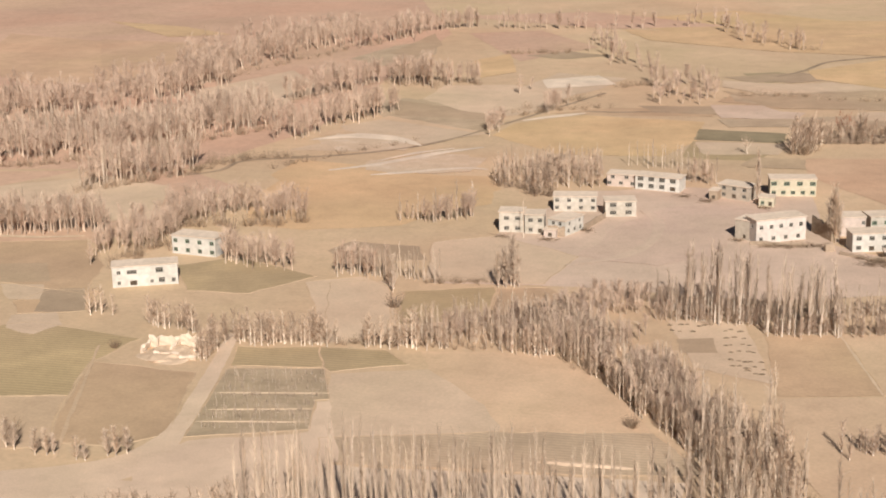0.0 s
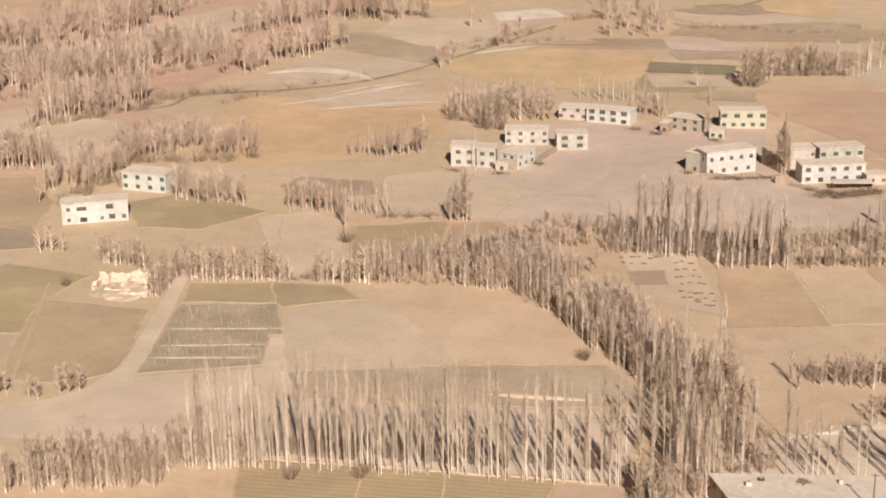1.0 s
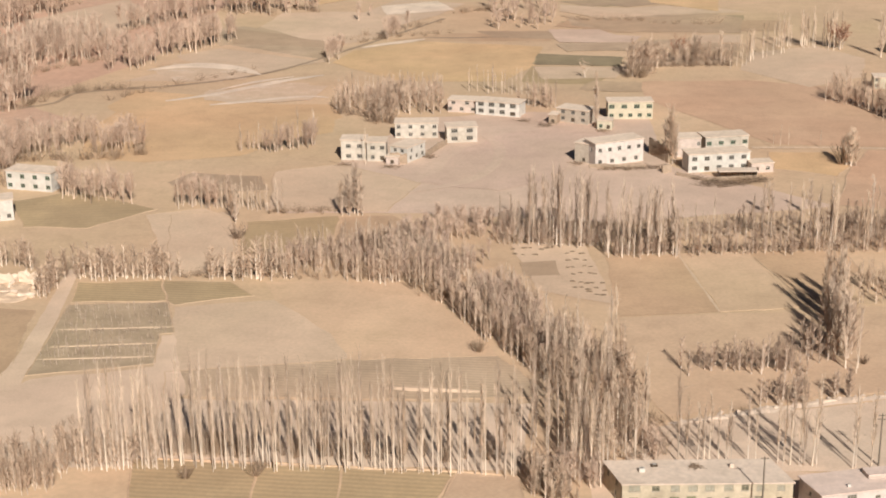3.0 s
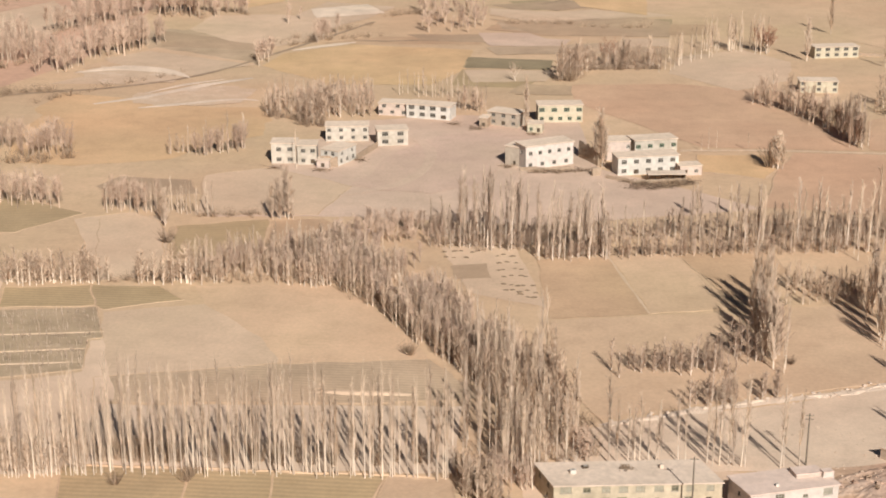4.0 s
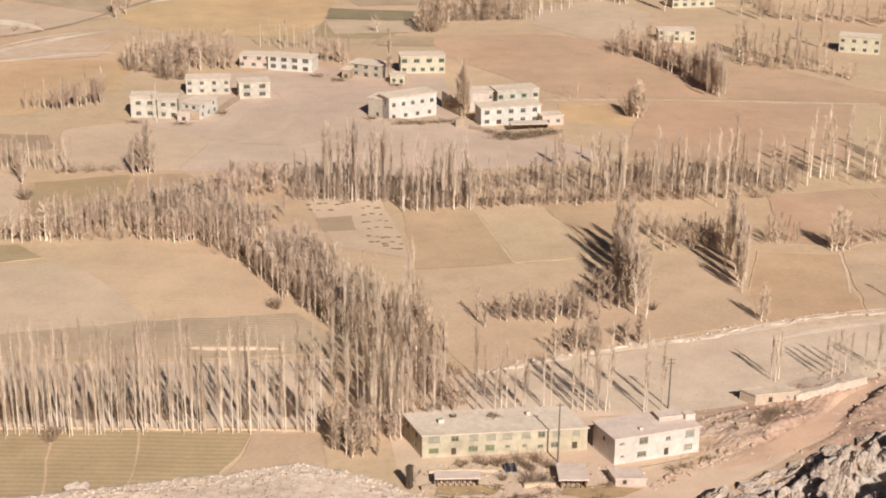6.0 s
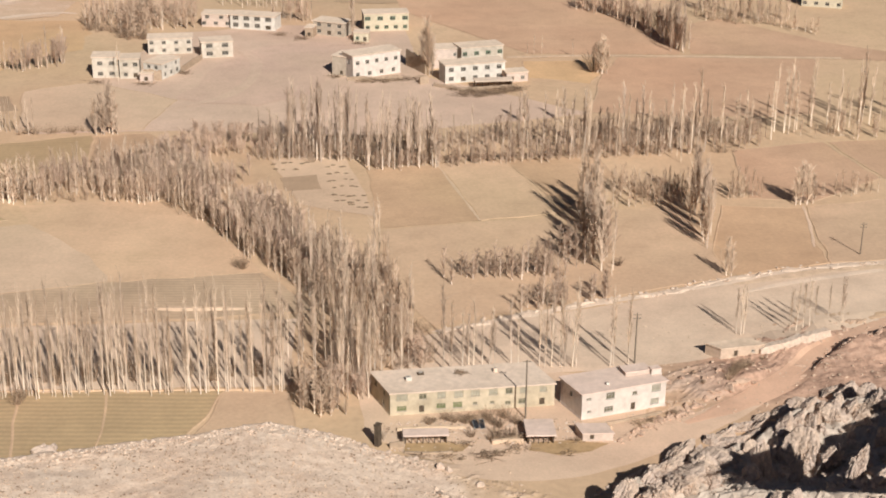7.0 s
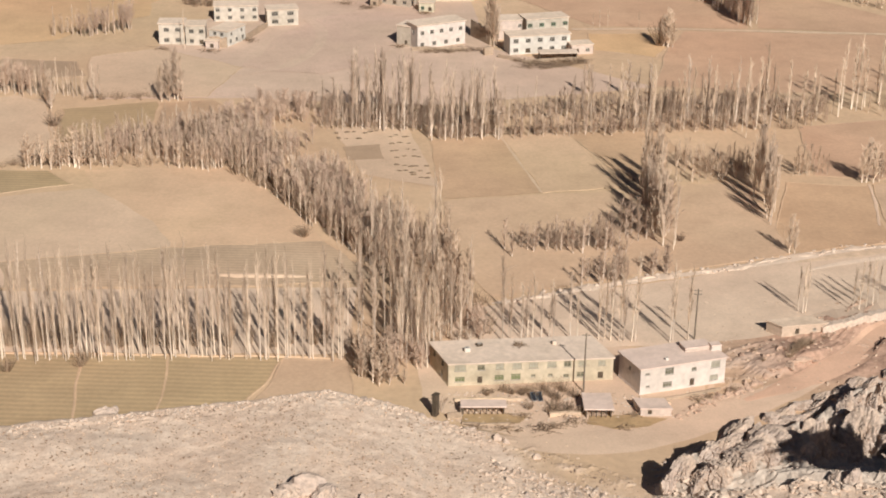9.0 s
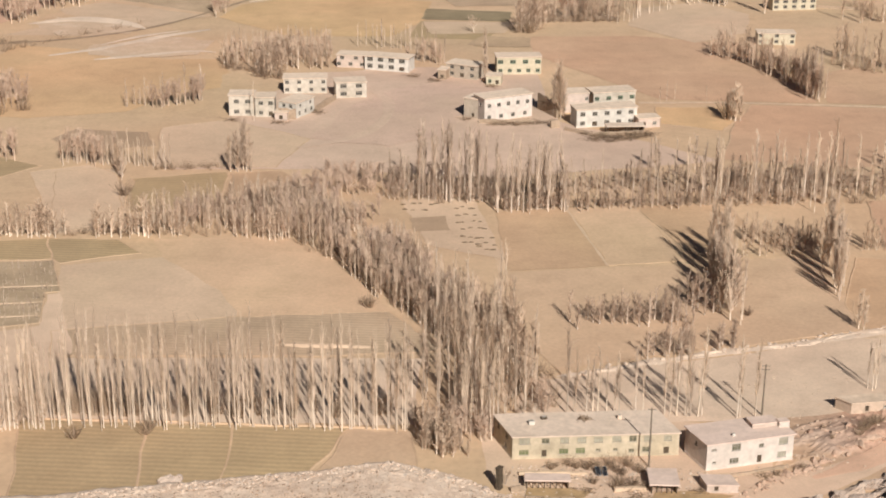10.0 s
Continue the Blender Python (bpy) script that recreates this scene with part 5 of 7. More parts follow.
grove("far_trees", "thin dark hedges between the far fields", "bush", line_places([(-158.2, 1025.9), (-116.9, 1031.5)], 26, 2) + line_places([(2.0, 1086.3), (28.6, 1085.5), (42.5, 1050.9)], 22, 2) + line_places([(-75.3, 898.7), (-53.3, 916.0)], 12, 2) + line_places([(-119.0, 809.8), (-101.6, 829.3), (-73.2, 838.7)], 24, 2) + line_places([(-181.9, 918.6), (-153.1, 903.2)], 16, 2) + line_places([(-6.8, 886.6), (75.2, 869.8)], 24, 3), 3, 5.5, 1.3)
for p in ((-127.0, 759.0), (-126.3, 773.0), (-123.5, 767.5), (-104.6, 818.6), (-102.7, 828.2), (1.4, 728.8)):
    tree("round", p[0], p[1], RNG.uniform(8, 12), "bare round tree beside the stream", "stream trees")
for p, h in (((78.9, 606.2), 9), ((82.2, 607.2), 8), ((75.7, 602.5), 7), ((94.3, 603.2), 8), ((-50.9, 701.2), 7), ((169.2, 663.3), 12), ((173.4, 665.5), 13)):
    tree("poplar", p[0], p[1], h, "thin bare sapling by the village lane", "saplings", 1.2)
grove("thicket", "tall pinkish-brown brush behind the village houses", "dense", strewn([(-91.9, 639.2), (-79.6, 637.7), (-81.0, 666.4), (-93.5, 666.0)], 40) + line_places([(-107.5, 655.9), (-60.0, 654.6)], 24, 2.0) + line_places([(32.2, 757.3), (73.3, 763.0)], 34, 1.5), 7, 13, 1.5)
grove("thicket", "dark low hedge at the field wall", "bush", line_places([(33.5, 754.6), (73.0, 760.3)], 30, 1.0) + line_places([(-107.1, 653.9), (-91.0, 647.3)], 12, 1.5) + line_places([(-91.1, 639.3), (-78.8, 636.8)], 12, 1.0), 3.5, 6.5, 1.0)
grove("thicket", "low brown brush under the poplars below the village", "dense", strewn([(82.0, 476.7), (139.7, 482.1), (145.7, 505.3), (85.4, 499.5)], 150) + line_places([(10.5, 467.5), (83.7, 476.2), (116.9, 478.4)], 90, 1.5), 4, 8, 1.5)
grove("thicket", "dark undergrowth below the village", "bush", line_places([(-22.5, 478.9), (7.0, 477.6), (32.4, 472.7), (84.0, 477.9), (132.4, 481.8)], 40, 2.0), 2.5, 5, 1.0)
for p, h in (((87.6, 311.2), 2.0), ((88.9, 312.9), 2.4), ((90.2, 314.6), 2.8), ((91.6, 316.2), 3.0), ((93.0, 317.9), 3.0), ((94.4, 319.6), 2.6), ((71.4, 297.5), 1.5), ((72.6, 298.5), 1.6), ((81.4, 310.2), 1.2), ((98.6, 323.5), 1.3), ((80.7, 315.9), 1.2)):
    tree("bush", p[0], p[1], h, "low dark thorn bush on the eroded slope", "bushes on the slope", 1.2)
grove("young_poplars", "full upright bare poplars of the clump", "dense", strewn([(67.0, 378.0), (71.5, 378.0), (77.5, 430.0), (71.5, 432.0)], 30), 8, 15, 1.2)
grove("stream_trees", "dark brown bare trees clumped by the stream", "dense", strewn([(20.8, 728.3), (31.3, 733.7), (37.8, 757.5), (26.3, 749.0)], 30), 12, 20, 1.5)
grove("thicket", "dark brush at the foot of the stream trees", "bush", strewn([(20.2, 725.8), (30.6, 729.9), (34.4, 741.5), (21.9, 735.9)], 14), 5, 9, 1.0)
grove("thicket", "solid brown thicket at the field corner", "dense", strewn([(-10.4, 304.4), (-2.7, 298.3), (-1.7, 308.9), (-10.3, 315.1)], 46), 4, 8, 1.6)
grove("thicket", "dark brown brush at the field corner", "bush", strewn([(-9.5, 305.4), (-3.3, 300.4), (-2.7, 305.2), (-9.0, 310.9)], 10), 3, 5, 0.9)
grove("poplar_stand", "brown brush in the diagonal poplar row", "hazy", line_places([(110.6, 691.4), (124.0, 672.1), (133.8, 644.7), (141.4, 610.2)], 50, 3.0), 7, 14, 1.4)
grove("thicket", "dark low brush along the stream", "bush", line_places([(-133.8, 770.6), (-129.9, 821.6), (-107.5, 838.3), (-85.9, 873.0)], 26, 2.0) + line_places([(-215.3, 673.3), (-192.8, 706.3), (-160.0, 742.6)], 16, 1.0), 2.5, 5, 1.2)
grove("wash_poplars", "thin young poplars along the wash behind the houses", "poplar", line_places([(24.0, 323.3), (36.0, 323.4)], 6, 1.2) + line_places([(44.0, 322.6), (55.0, 322.6)], 5, 1.0), 7, 12, 0.7)
grove("riverside_wood", "soft brown crowns behind the winding belt", "hazy", strewn([(-64.0, 462.0), (-34.0, 446.0), (-27.0, 462.0), (-56.0, 484.0)], 70), 6, 10, 1.3)
grove("poplar_belt", "soft brown crowns crowded in the winding belt", "hazy", strewn([(-100.0, 442.0), (-68.5, 442.0), (-51.1, 468.0), (-83.6, 464.0)], 70) + strewn([(-66.0, 441.0), (-47.0, 436.0), (-30.0, 450.0), (-54.0, 468.0)], 80) + strewn([(-45.0, 433.2), (-23.0, 394.0), (-8.0, 402.0), (-25.0, 434.0)], 110) + strewn([(-21.0, 394.0), (-6.0, 368.0), (8.0, 370.0), (-5.0, 396.0)], 90), 6, 11, 1.35)
grove("thicket", "dark brush in the edge of the belt", "bush", [(-36.5, 422.5), (-35.0, 419.5), (-33.0, 416.0), (-30.5, 410.5), (-27.5, 407.5), (-26.4, 404.0), (-10.5, 380.5), (-8.5, 378.0), (-6.2, 376.0), (-4.0, 373.0), (-2.3, 371.5)], 4.5, 7, 0.9)
grove("thicket", "brown bushes behind the long house", "hazy", strewn([(-4.0, 309.0), (5.0, 307.0), (8.0, 320.0), (-3.0, 322.0)], 26) + strewn([(9.5, 320.5), (19.0, 321.5), (18.0, 327.0), (11.0, 326.0)], 24), 5, 8.5, 1.7)
grove("orchard", "bare trees in a short broken row by the village", "dense", line_places([(-136.0, 588.5), (-127.9, 592.0)], 9, 1.2) + line_places([(-121.2, 588.0), (-113.0, 597.7), (-106.8, 600.5)], 12, 1.5), 7, 11, 1.1)
grove("poplar_stand", "thin pale poplars in the orchard row", "poplar", [(-135.0, 588.0), (-128.5, 591.5), (-121.5, 588.5), (-120.6, 588.2), (-113.5, 597.0), (-107.5, 600.0)], 13, 18)
grove("riverside_wood", "pale stems standing among the riverside trees", "poplar", strewn([(-375.0, 650.9), (-302.4, 693.7), (-324.3, 746.1), (-406.7, 708.8)], 60) + strewn([(-302.4, 693.7), (-240.6, 774.2), (-265.3, 823.3), (-326.0, 750.3)], 70) + strewn([(-315.0, 541.2), (-246.6, 554.2), (-251.8, 566.6), (-323.0, 555.8)], 34) + strewn([(-287.6, 620.0), (-247.9, 655.2), (-255.0, 682.7), (-300.9, 663.0)], 30), 14, 21)
grove("poplar_belt", "soft brown brush between the belt and the village", "hazy", strewn([(-62.0, 482.3), (-48.0, 500.8), (-23.9, 502.7), (-20.9, 478.6)], 100), 4.5, 8, 1.5)
grove("poplar_stand", "tall pale poplars at the end of the diagonal row", "poplar", line_places([(137.8, 635.6), (138.9, 623.2), (140.4, 609.7)], 16, 1.2), 15, 21)
grove("thicket", "low brown brush in a far field hedge", "dense", line_places([(161.5, 672.1), (170.5, 661.7), (185.3, 658.9), (196.5, 647.0), (205.4, 637.3)], 46, 2.5) + line_places([(199.5, 804.3), (202.2, 771.2), (216.0, 758.0)], 24, 2.0), 4, 8, 1.6)
grove("thicket", "dark low hedge between the far fields", "bush", line_places([(161.5, 670.5), (170.5, 660.0), (185.3, 657.0)], 14, 1.5) + line_places([(199.5, 802.3), (202.2, 769.2), (216.0, 756.0)], 12, 1.5), 3, 5, 1.2)
for p, h in (((184.6, 658.9), 24), ((186.0, 660.2), 19), ((206.7, 697.9), 17), ((217.7, 823.4), 19), ((225.8, 823.7), 19)):
    tree("column", p[0], p[1], h, "bare upright tree standing by itself", LONE, 0.8)
for p, h, wide in (((-82.6, 506.6), 13, 1.5), ((-79.4, 505.2), 12, 2.0), ((-76.5, 506.0), 14, 1.5)):
    tree("column", p[0], p[1], h, "bushy many-stemmed bare willow", LONE, wide)
tree("bush", 99.2, 579.5, 9, "dark leafless bush beside a lone tree", LONE, 1.0)
grove("thicket", "tan leafless bushes crowded behind the long house", "hazy", strewn([(7.0, 322.1), (18.8, 325.6), (19.0, 333.0), (9.2, 334.9)], 40), 4, 6.5, 1.9)
grove("stream_trees", "brown bare trees clumped where the stream bends", "hazy", strewn([(-129.8, 765.6), (-127.3, 771.3), (-123.7, 785.8), (-127.9, 788.6)], 18) + strewn([(-106.3, 821.4), (-103.8, 826.3), (-98.7, 836.1), (-102.7, 837.7)], 14), 8, 13, 1.4)

# ---- houses ----


def wall_panel(bm, o, u, length, height, openings, reveal):
    """An upright wall face from o along u, with real openings and their reveals; inward is the left of u."""
    o, u = Vector(o), Vector(u)
    inward = Vector((-u.y, u.x, 0))
    xs_ = sorted({0, length, *[a for q in openings for a in q[:2]]})
    zs_ = sorted({0, height, *[a for q in openings for a in q[2:]]})

    def quad(*pts):
        bm.faces.new([bm.verts.new(p) for p in pts])

    def at(x, z, d=0.0):
        return o + u * x + Vector((0, 0, z)) + inward * d

    for x0, x1 in zip(xs_, xs_[1:]):
        for z0, z1 in zip(zs_, zs_[1:]):
            mx, mz = (x0 + x1) / 2, (z0 + z1) / 2
            if not any(q[0] < mx < q[1] and q[2] < mz < q[3] for q in openings):
                quad(at(x0, z0), at(x1, z0), at(x1, z1), at(x0, z1))
    for x0, x1, z0, z1 in openings:
        ring = [(x0, z0), (x1, z0), (x1, z1), (x0, z1)]
        for (a, b), (c, d) in zip(ring, ring[1:] + ring[:1]):
            quad(at(a, b), at(a, b, reveal), at(c, d, reveal), at(c, d))
        quad(at(x0, z0, reveal + 0.12), at(x1, z0, reveal + 0.12), at(x1, z1, reveal + 0.12), at(x0, z1, reveal + 0.12))


def plate(w, h, holes, front, back_):
    """An upright plate with holes through it, as one connected mesh."""
    bm = bmesh.new()
    xs_ = sorted({0, w, *[a for q in holes for a in q[:2]]})
    zs_ = sorted({0, h, *[a for q in holes for a in q[2:]]})
    for i, (x0, x1) in enumerate(zip(xs_, xs_[1:])):
        for z0, z1 in zip(zs_, zs_[1:]):
            mx, mz = (x0 + x1) / 2, (z0 + z1) / 2
            if any(q[0] < mx < q[1] and q[2] < mz < q[3] for q in holes):
                continue
            bm.faces.new([bm.verts.new((x, front, z)) for x, z in ((x0, z0), (x1, z0), (x1, z1), (x0, z1))])
    bmesh.ops.remove_doubles(bm, verts=bm.verts, dist=0.0005)
    made = bmesh.ops.extrude_face_region(bm, geom=bm.faces[:], use_keep_orig=True)
    for v in [g for g in made["geom"] if isinstance(g, bmesh.types.BMVert)]:
        v.co.y = back_
    bmesh.ops.recalc_face_normals(bm, faces=bm.faces)
    return bm


def window_unit(parent, x0, x1, z0, z1, turn, ox, oy, kind, frame_mat, pane_mat):
    """A framed window or a door, set back in its opening."""
    w, h = x1 - x0, z1 - z0
    m = Matrix.Translation((ox, oy, z0)) @ Matrix.Rotation(turn, 4, "Z") @ Matrix.Translation((x0, 0.1, 0))
    t = 0.1
    if kind == "d":
        ob = part("door", plate(w, h, [(t, w - t, t, h * 0.55), (t, w - t, h * 0.62, h - t)], 0.0, 0.06), WOODDARK, parent, "dark wooden door")
        ob.matrix_local = m
        part("panel", boxed(t * 0.5, 0.03, t * 0.5, w - t * 0.5, 0.055, h - t * 0.5), WOODDARK, ob)
        return
    pane_mat = {"c": PALEPANE, "g": GREENPANE}.get(kind, pane_mat)
    n = 3 if w > 1.9 else 2
    step = (w - t) / n
    holes = []
    for k in range(n):
        a, b = k * step + t, (k + 1) * step
        if h > 1.1:
            holes += [(a, b, t, h * 0.64), (a, b, h * 0.64 + t * 0.8, h - t)]
        else:
            holes.append((a, b, t, h - t))
    ob = part("window", plate(w, h, holes, 0.0, 0.08), frame_mat, parent)
    ob.matrix_local = m
    part("pane", boxed(t * 0.5, 0.04, t * 0.5, w - t * 0.5, 0.055, h - t * 0.5), pane_mat, ob)
    part("sill", boxed(-0.12, -0.2, -0.1, w + 0.12, 0.0, -0.005, bevel=0.02), CEMENT, ob)


def house(label, fl, fr, depth, height, wall_mat, rows, side=(), roof_over=0.35, roof_mat=None, parapet=0.0, group="", frame_mat=None, pane_mat=None, word="house", skew=0.0):
    """A flat-roofed house. fl, fr: ends of its front on the ground; rows: storeys of (place, width, height, kind); skew: how far the sides lean out of square."""
    dx, dy = fr[0] - fl[0], fr[1] - fl[1]
    length, turn = math.hypot(dx, dy), math.atan2(dy, dx)
    ob = tagged(empty(word, fl[0], fl[1], terrain(*fl), turn), label, "house", group)
    frame_mat = frame_mat or WHITE
    storey = height / max(1, len(rows))

    def openings(rows_, run):
        out = []
        for s, row in enumerate(rows_):
            for place, w, h, kind in row:
                zb = 0.08 if kind == "d" else 0.95
                if kind == "s":
                    zb = 1.5
                z0 = storey * s + zb
                z1 = min(z0 + h, storey * (s + 1) - 0.22)
                c = place * run
                out.append((c - w / 2, c + w / 2, z0, z1, kind))
        return out

    front, west = openings(rows, length), openings(side, depth)

    def lean(bm_):
        for v in bm_.verts:
            v.co.x += skew * v.co.y
        return bm_

    bm = bmesh.new()
    wall_panel(bm, (0, 0, 0), (1, 0, 0), length, height, [q[:4] for q in front], 0.22)
    wall_panel(bm, (length, 0, 0), (0, 1, 0), depth, height, [], 0.2)
    wall_panel(bm, (length, depth, 0), (-1, 0, 0), length, height, [], 0.2)
    wall_panel(bm, (0, depth, 0), (0, -1, 0), depth, height, [q[:4] for q in west], 0.22)
    bmesh.ops.remove_doubles(bm, verts=bm.verts, dist=0.001)
    part("wall", lean(bm), wall_mat, ob)
    plinth = bmesh.new()
    box(plinth, -0.08, -0.08, -0.6, length + 0.08, depth + 0.08, 0.45, bevel=0.03)
    part("plinth", lean(plinth), wall_mat, ob)
    # roof slab with a sagging, uneven top
    bm = bmesh.new()
    o = roof_over
    nx_, ny_ = max(4, int(length / 1.5)), max(4, int(depth / 1.5))
    bmesh.ops.create_grid(bm, x_segments=nx_, y_segments=ny_, size=0.5)
    for v in bm.verts:
        x, y = -o + (v.co.x + 0.5) * (length + 2 * o), -o + (v.co.y + 0.5) * (depth + 2 * o)
        rim = min(x + o, length + o - x, y + o, depth + o - y)
        n = noise.noise(Vector((x * 0.4 + fl[0], y * 0.4 + fl[1], 0)))
        v.co = Vector((x + 0.06 * n, y + 0.06 * n, height + 0.22 + (0.06 if rim < 0.1 else 0.0) + 0.05 * n))
    made = bmesh.ops.extrude_face_region(bm, geom=bm.faces[:])
    for v in [g for g in made["geom"] if isinstance(g, bmesh.types.BMVert)]:
        v.co.z = height - 0.02
    bmesh.ops.recalc_face_normals(bm, faces=bm.faces)
    part("roof", lean(bm), roof_mat or (PALEROOF if group in ("village houses", "outlying houses") else MUDROOF), ob)
    if parapet:
        for a in ((-o, -o, length + o, -o + 0.25), (-o, depth + o - 0.25, length + o, depth + o), (-o, -o + 0.25, -o + 0.25, depth + o - 0.25), (length + o - 0.25, -o + 0.25, length + o, depth + o - 0.25)):
            part("parapet", boxed(a[0], a[1], height + 0.3, a[2], a[3], height + 0.3 + parapet, bevel=0.03), wall_mat, ob)
    for x0, x1, z0, z1, kind in front:
        window_unit(ob, x0, x1, z0, z1, 0, 0, 0, kind, frame_mat, pane_mat or GLASS)
    for x0, x1, z0, z1, kind in west:
        window_unit(ob, x0, x1, z0, z1, math.atan2(-depth, -skew * depth), skew * depth, depth, kind, frame_mat, pane_mat or GLASS)
    return ob


def evenly(n, w=1.4, h=1.4, lo=0.08, hi=0.92, kinds=None):
    return [(lo + (hi - lo) * (i / max(1, n - 1)), w, h if (kinds or "w" * n)[i] != "d" else 2.1, (kinds or "w" * n)[i]) for i in range(n)]


# the two houses below the hill
long_rows = [[(0.069, 2.2, 1.25, "g"), (0.19, 1.1, 2.0, "d"), (0.307, 2.1, 1.35, "g"), (0.407, 2.1, 1.45, "g"), (0.514, 1.0, 0.6, "s"), (0.617, 1.0, 0.6, "s"), (0.714, 1.3, 0.9, "w"), (0.803, 1.8, 1.3, "w"), (0.924, 1.2, 2.0, "d")],
             [(0.072, 2.5, 1.6, "c"), (0.197, 1.7, 1.3, "w"), (0.31, 1.9, 1.4, "c"), (0.414, 2.0, 1.4, "c"), (0.514, 2.0, 1.4, "c"), (0.624, 2.0, 1.4, "c"), (0.72, 1.6, 1.4, "w"), (0.81, 1.7, 1.3, "c"), (0.93, 1.7, 1.3, "c")]]
house("long pale olive-yellow two-storey house with a flat mud roof", (10.0, 300.3), (46.5, 303.5), 10.9, 5.3, OLIVEWALL, long_rows, [[(0.65, 1.1, 1.2, "w")], [(0.25, 1.2, 1.2, "w"), (0.7, 1.2, 1.2, "w")]], 0.3, group="houses below the hill", frame_mat=WINDOWWOOD, pane_mat=CURTAIN, skew=-0.27)
house("white two-storey house with a flat pinkish roof", (51.5, 296.3), (71.1, 302.2), 9.2, 6.1, PINKWHITE, [[(0.09, 0.9, 0.5, "s"), (0.32, 2.2, 1.3, "w"), (0.61, 1.1, 2.1, "d"), (0.87, 2.0, 1.4, "c")], [(0.08, 1.2, 0.5, "s"), (0.335, 2.1, 1.6, "w"), (0.625, 1.2, 0.9, "w"), (0.88, 2.2, 1.7, "c")]], [[], [(0.5, 0.9, 0.9, "w")]], 0.35, roof_mat=PINKROOF, group="houses below the hill", frame_mat=CEMENT, pane_mat=CURTAIN, skew=-0.1)
# the village
VG = "village houses"
house("white two-storey house with dark windows", (-93.1, 576.9), (-83.5, 577.2), 8, 8.0, OFFWHITE, [evenly(2, 2.0, 1.5, 0.3, 0.75), evenly(2, 2.0, 1.5, 0.3, 0.75)], (), 0.4, group=VG, frame_mat=CEMENT)
house("white two-storey house joined to its neighbour", (-82.8, 575.6), (-75.4, 575.9), 8, 7.6, OFFWHITE, [evenly(2, 1.6, 1.5, 0.3, 0.8, "wd"), evenly(2, 1.8, 1.5, 0.3, 0.8)], (), 0.4, group=VG, frame_mat=CEMENT)
house("low white house with a yard wall", (-66.9, 573.7), (-61.0, 584.7), 8, 5.9, WHITE, [evenly(3, 1.5, 1.5, 0.2, 0.85), evenly(2, 1.3, 1.2, 0.25, 0.8)], [[], [(0.3, 1.5, 1.4, "w"), (0.7, 1.5, 1.4, "w")]], 0.35, group=VG, frame_mat=CEMENT)
house("pale two-storey house at the back of the village", (-76.0, 611.3), (-58.6, 612.8), 8.5, 6.2, OFFWHITE, [evenly(4, 1.6, 1.4), evenly(4, 1.6, 1.4)], (), 0.4, group=VG, frame_mat=CEMENT)
house("white house with two window columns", (-54.2, 604.8), (-42.0, 607.1), 8.5, 6.3, OFFWHITE, [evenly(2, 2.6, 1.6, 0.25, 0.75), evenly(2, 2.6, 1.6, 0.25, 0.75)], (), 0.35, group=VG, frame_mat=CEMENT)
house("pinkish plastered two-storey house", (-58.3, 657.8), (-46.3, 656.2), 8.5, 5.3, PINK, [evenly(3, 1.8, 1.4), evenly(2, 1.8, 1.4, 0.2, 0.7)], (), 0.35, group=VG, frame_mat=CEMENT)
house("bright white two-storey house with dark windows", (-45.9, 654.1), (-26.8, 648.7), 8.5, 5.9, WHITE, [evenly(4, 2.4, 1.8, 0.12, 0.85, "wwwd"), evenly(4, 2.6, 1.9, 0.12, 0.85)], (), 0.4, group=VG, frame_mat=CEMENT)
house("grey mud house with a flat roof", (-10.6, 643.3), (2.4, 636.9), 8.5, 5.7, GREYMUD, [evenly(3, 1.8, 1.5, 0.2, 0.85, "wdw"), evenly(3, 1.8, 1.5, 0.2, 0.85)], [[], [(0.5, 1.4, 1.3, "w")]], 0.4, group=VG, frame_mat=CEMENT)
house("pale yellow two-storey house", (11.1, 647.1), (30.1, 648.8), 8.5, 7.4, YELLOW, [evenly(5, 1.8, 1.5), evenly(4, 2.4, 1.7)], (), 0.35, group=VG, frame_mat=GREENPAINT)
house("dusty pale two-storey house with a projecting wing", (5.4, 571.5), (23.8, 581.1), 8.5, 9.0, PINKWHITE, [evenly(4, 1.6, 1.5, 0.1, 0.85), evenly(5, 1.6, 1.5, 0.1, 0.9)], [[], [(0.6, 1.6, 1.4, "w")]], 0.4, group=VG, frame_mat=CEMENT)
house("mud outbuilding beside the cream house", (-2.5, 579.3), (4.5, 575.5), 8, 7.4, GREYMUD, [[(0.5, 1.2, 1.9, "d")]], (), 0.3, group=VG)
house("white two-storey house with dark windows and a porch", (40.1, 564.8), (63.3, 570.4), 8, 6.9, WHITE, [evenly(5, 2.0, 1.5, 0.1, 0.9, "wdwww"), evenly(5, 2.0, 1.6, 0.1, 0.9)], (), 0.4, group=VG, frame_mat=CEMENT)
house("white house standing behind its twin", (47.9, 586.1), (64.6, 590.9), 8.5, 8.0, OFFWHITE, [evenly(4, 1.8, 1.5), evenly(4, 2.0, 1.5)], (), 0.35, group=VG, frame_mat=GREENPAINT)
house("mud house behind the white houses", (35.7, 586.5), (46.2, 587.7), 8.5, 7.5, PINK, [evenly(2, 1.4, 1.4), evenly(2, 1.4, 1.4)], (), 0.3, group=VG)
house("cream far house with a row of windows", (154.0, 788.6), (176.8, 792.4), 8.5, 5.6, CREAM, [evenly(5, 2.2, 1.8), evenly(5, 2.6, 2.0)], (), 0.4, group="outlying houses", frame_mat=CEMENT)
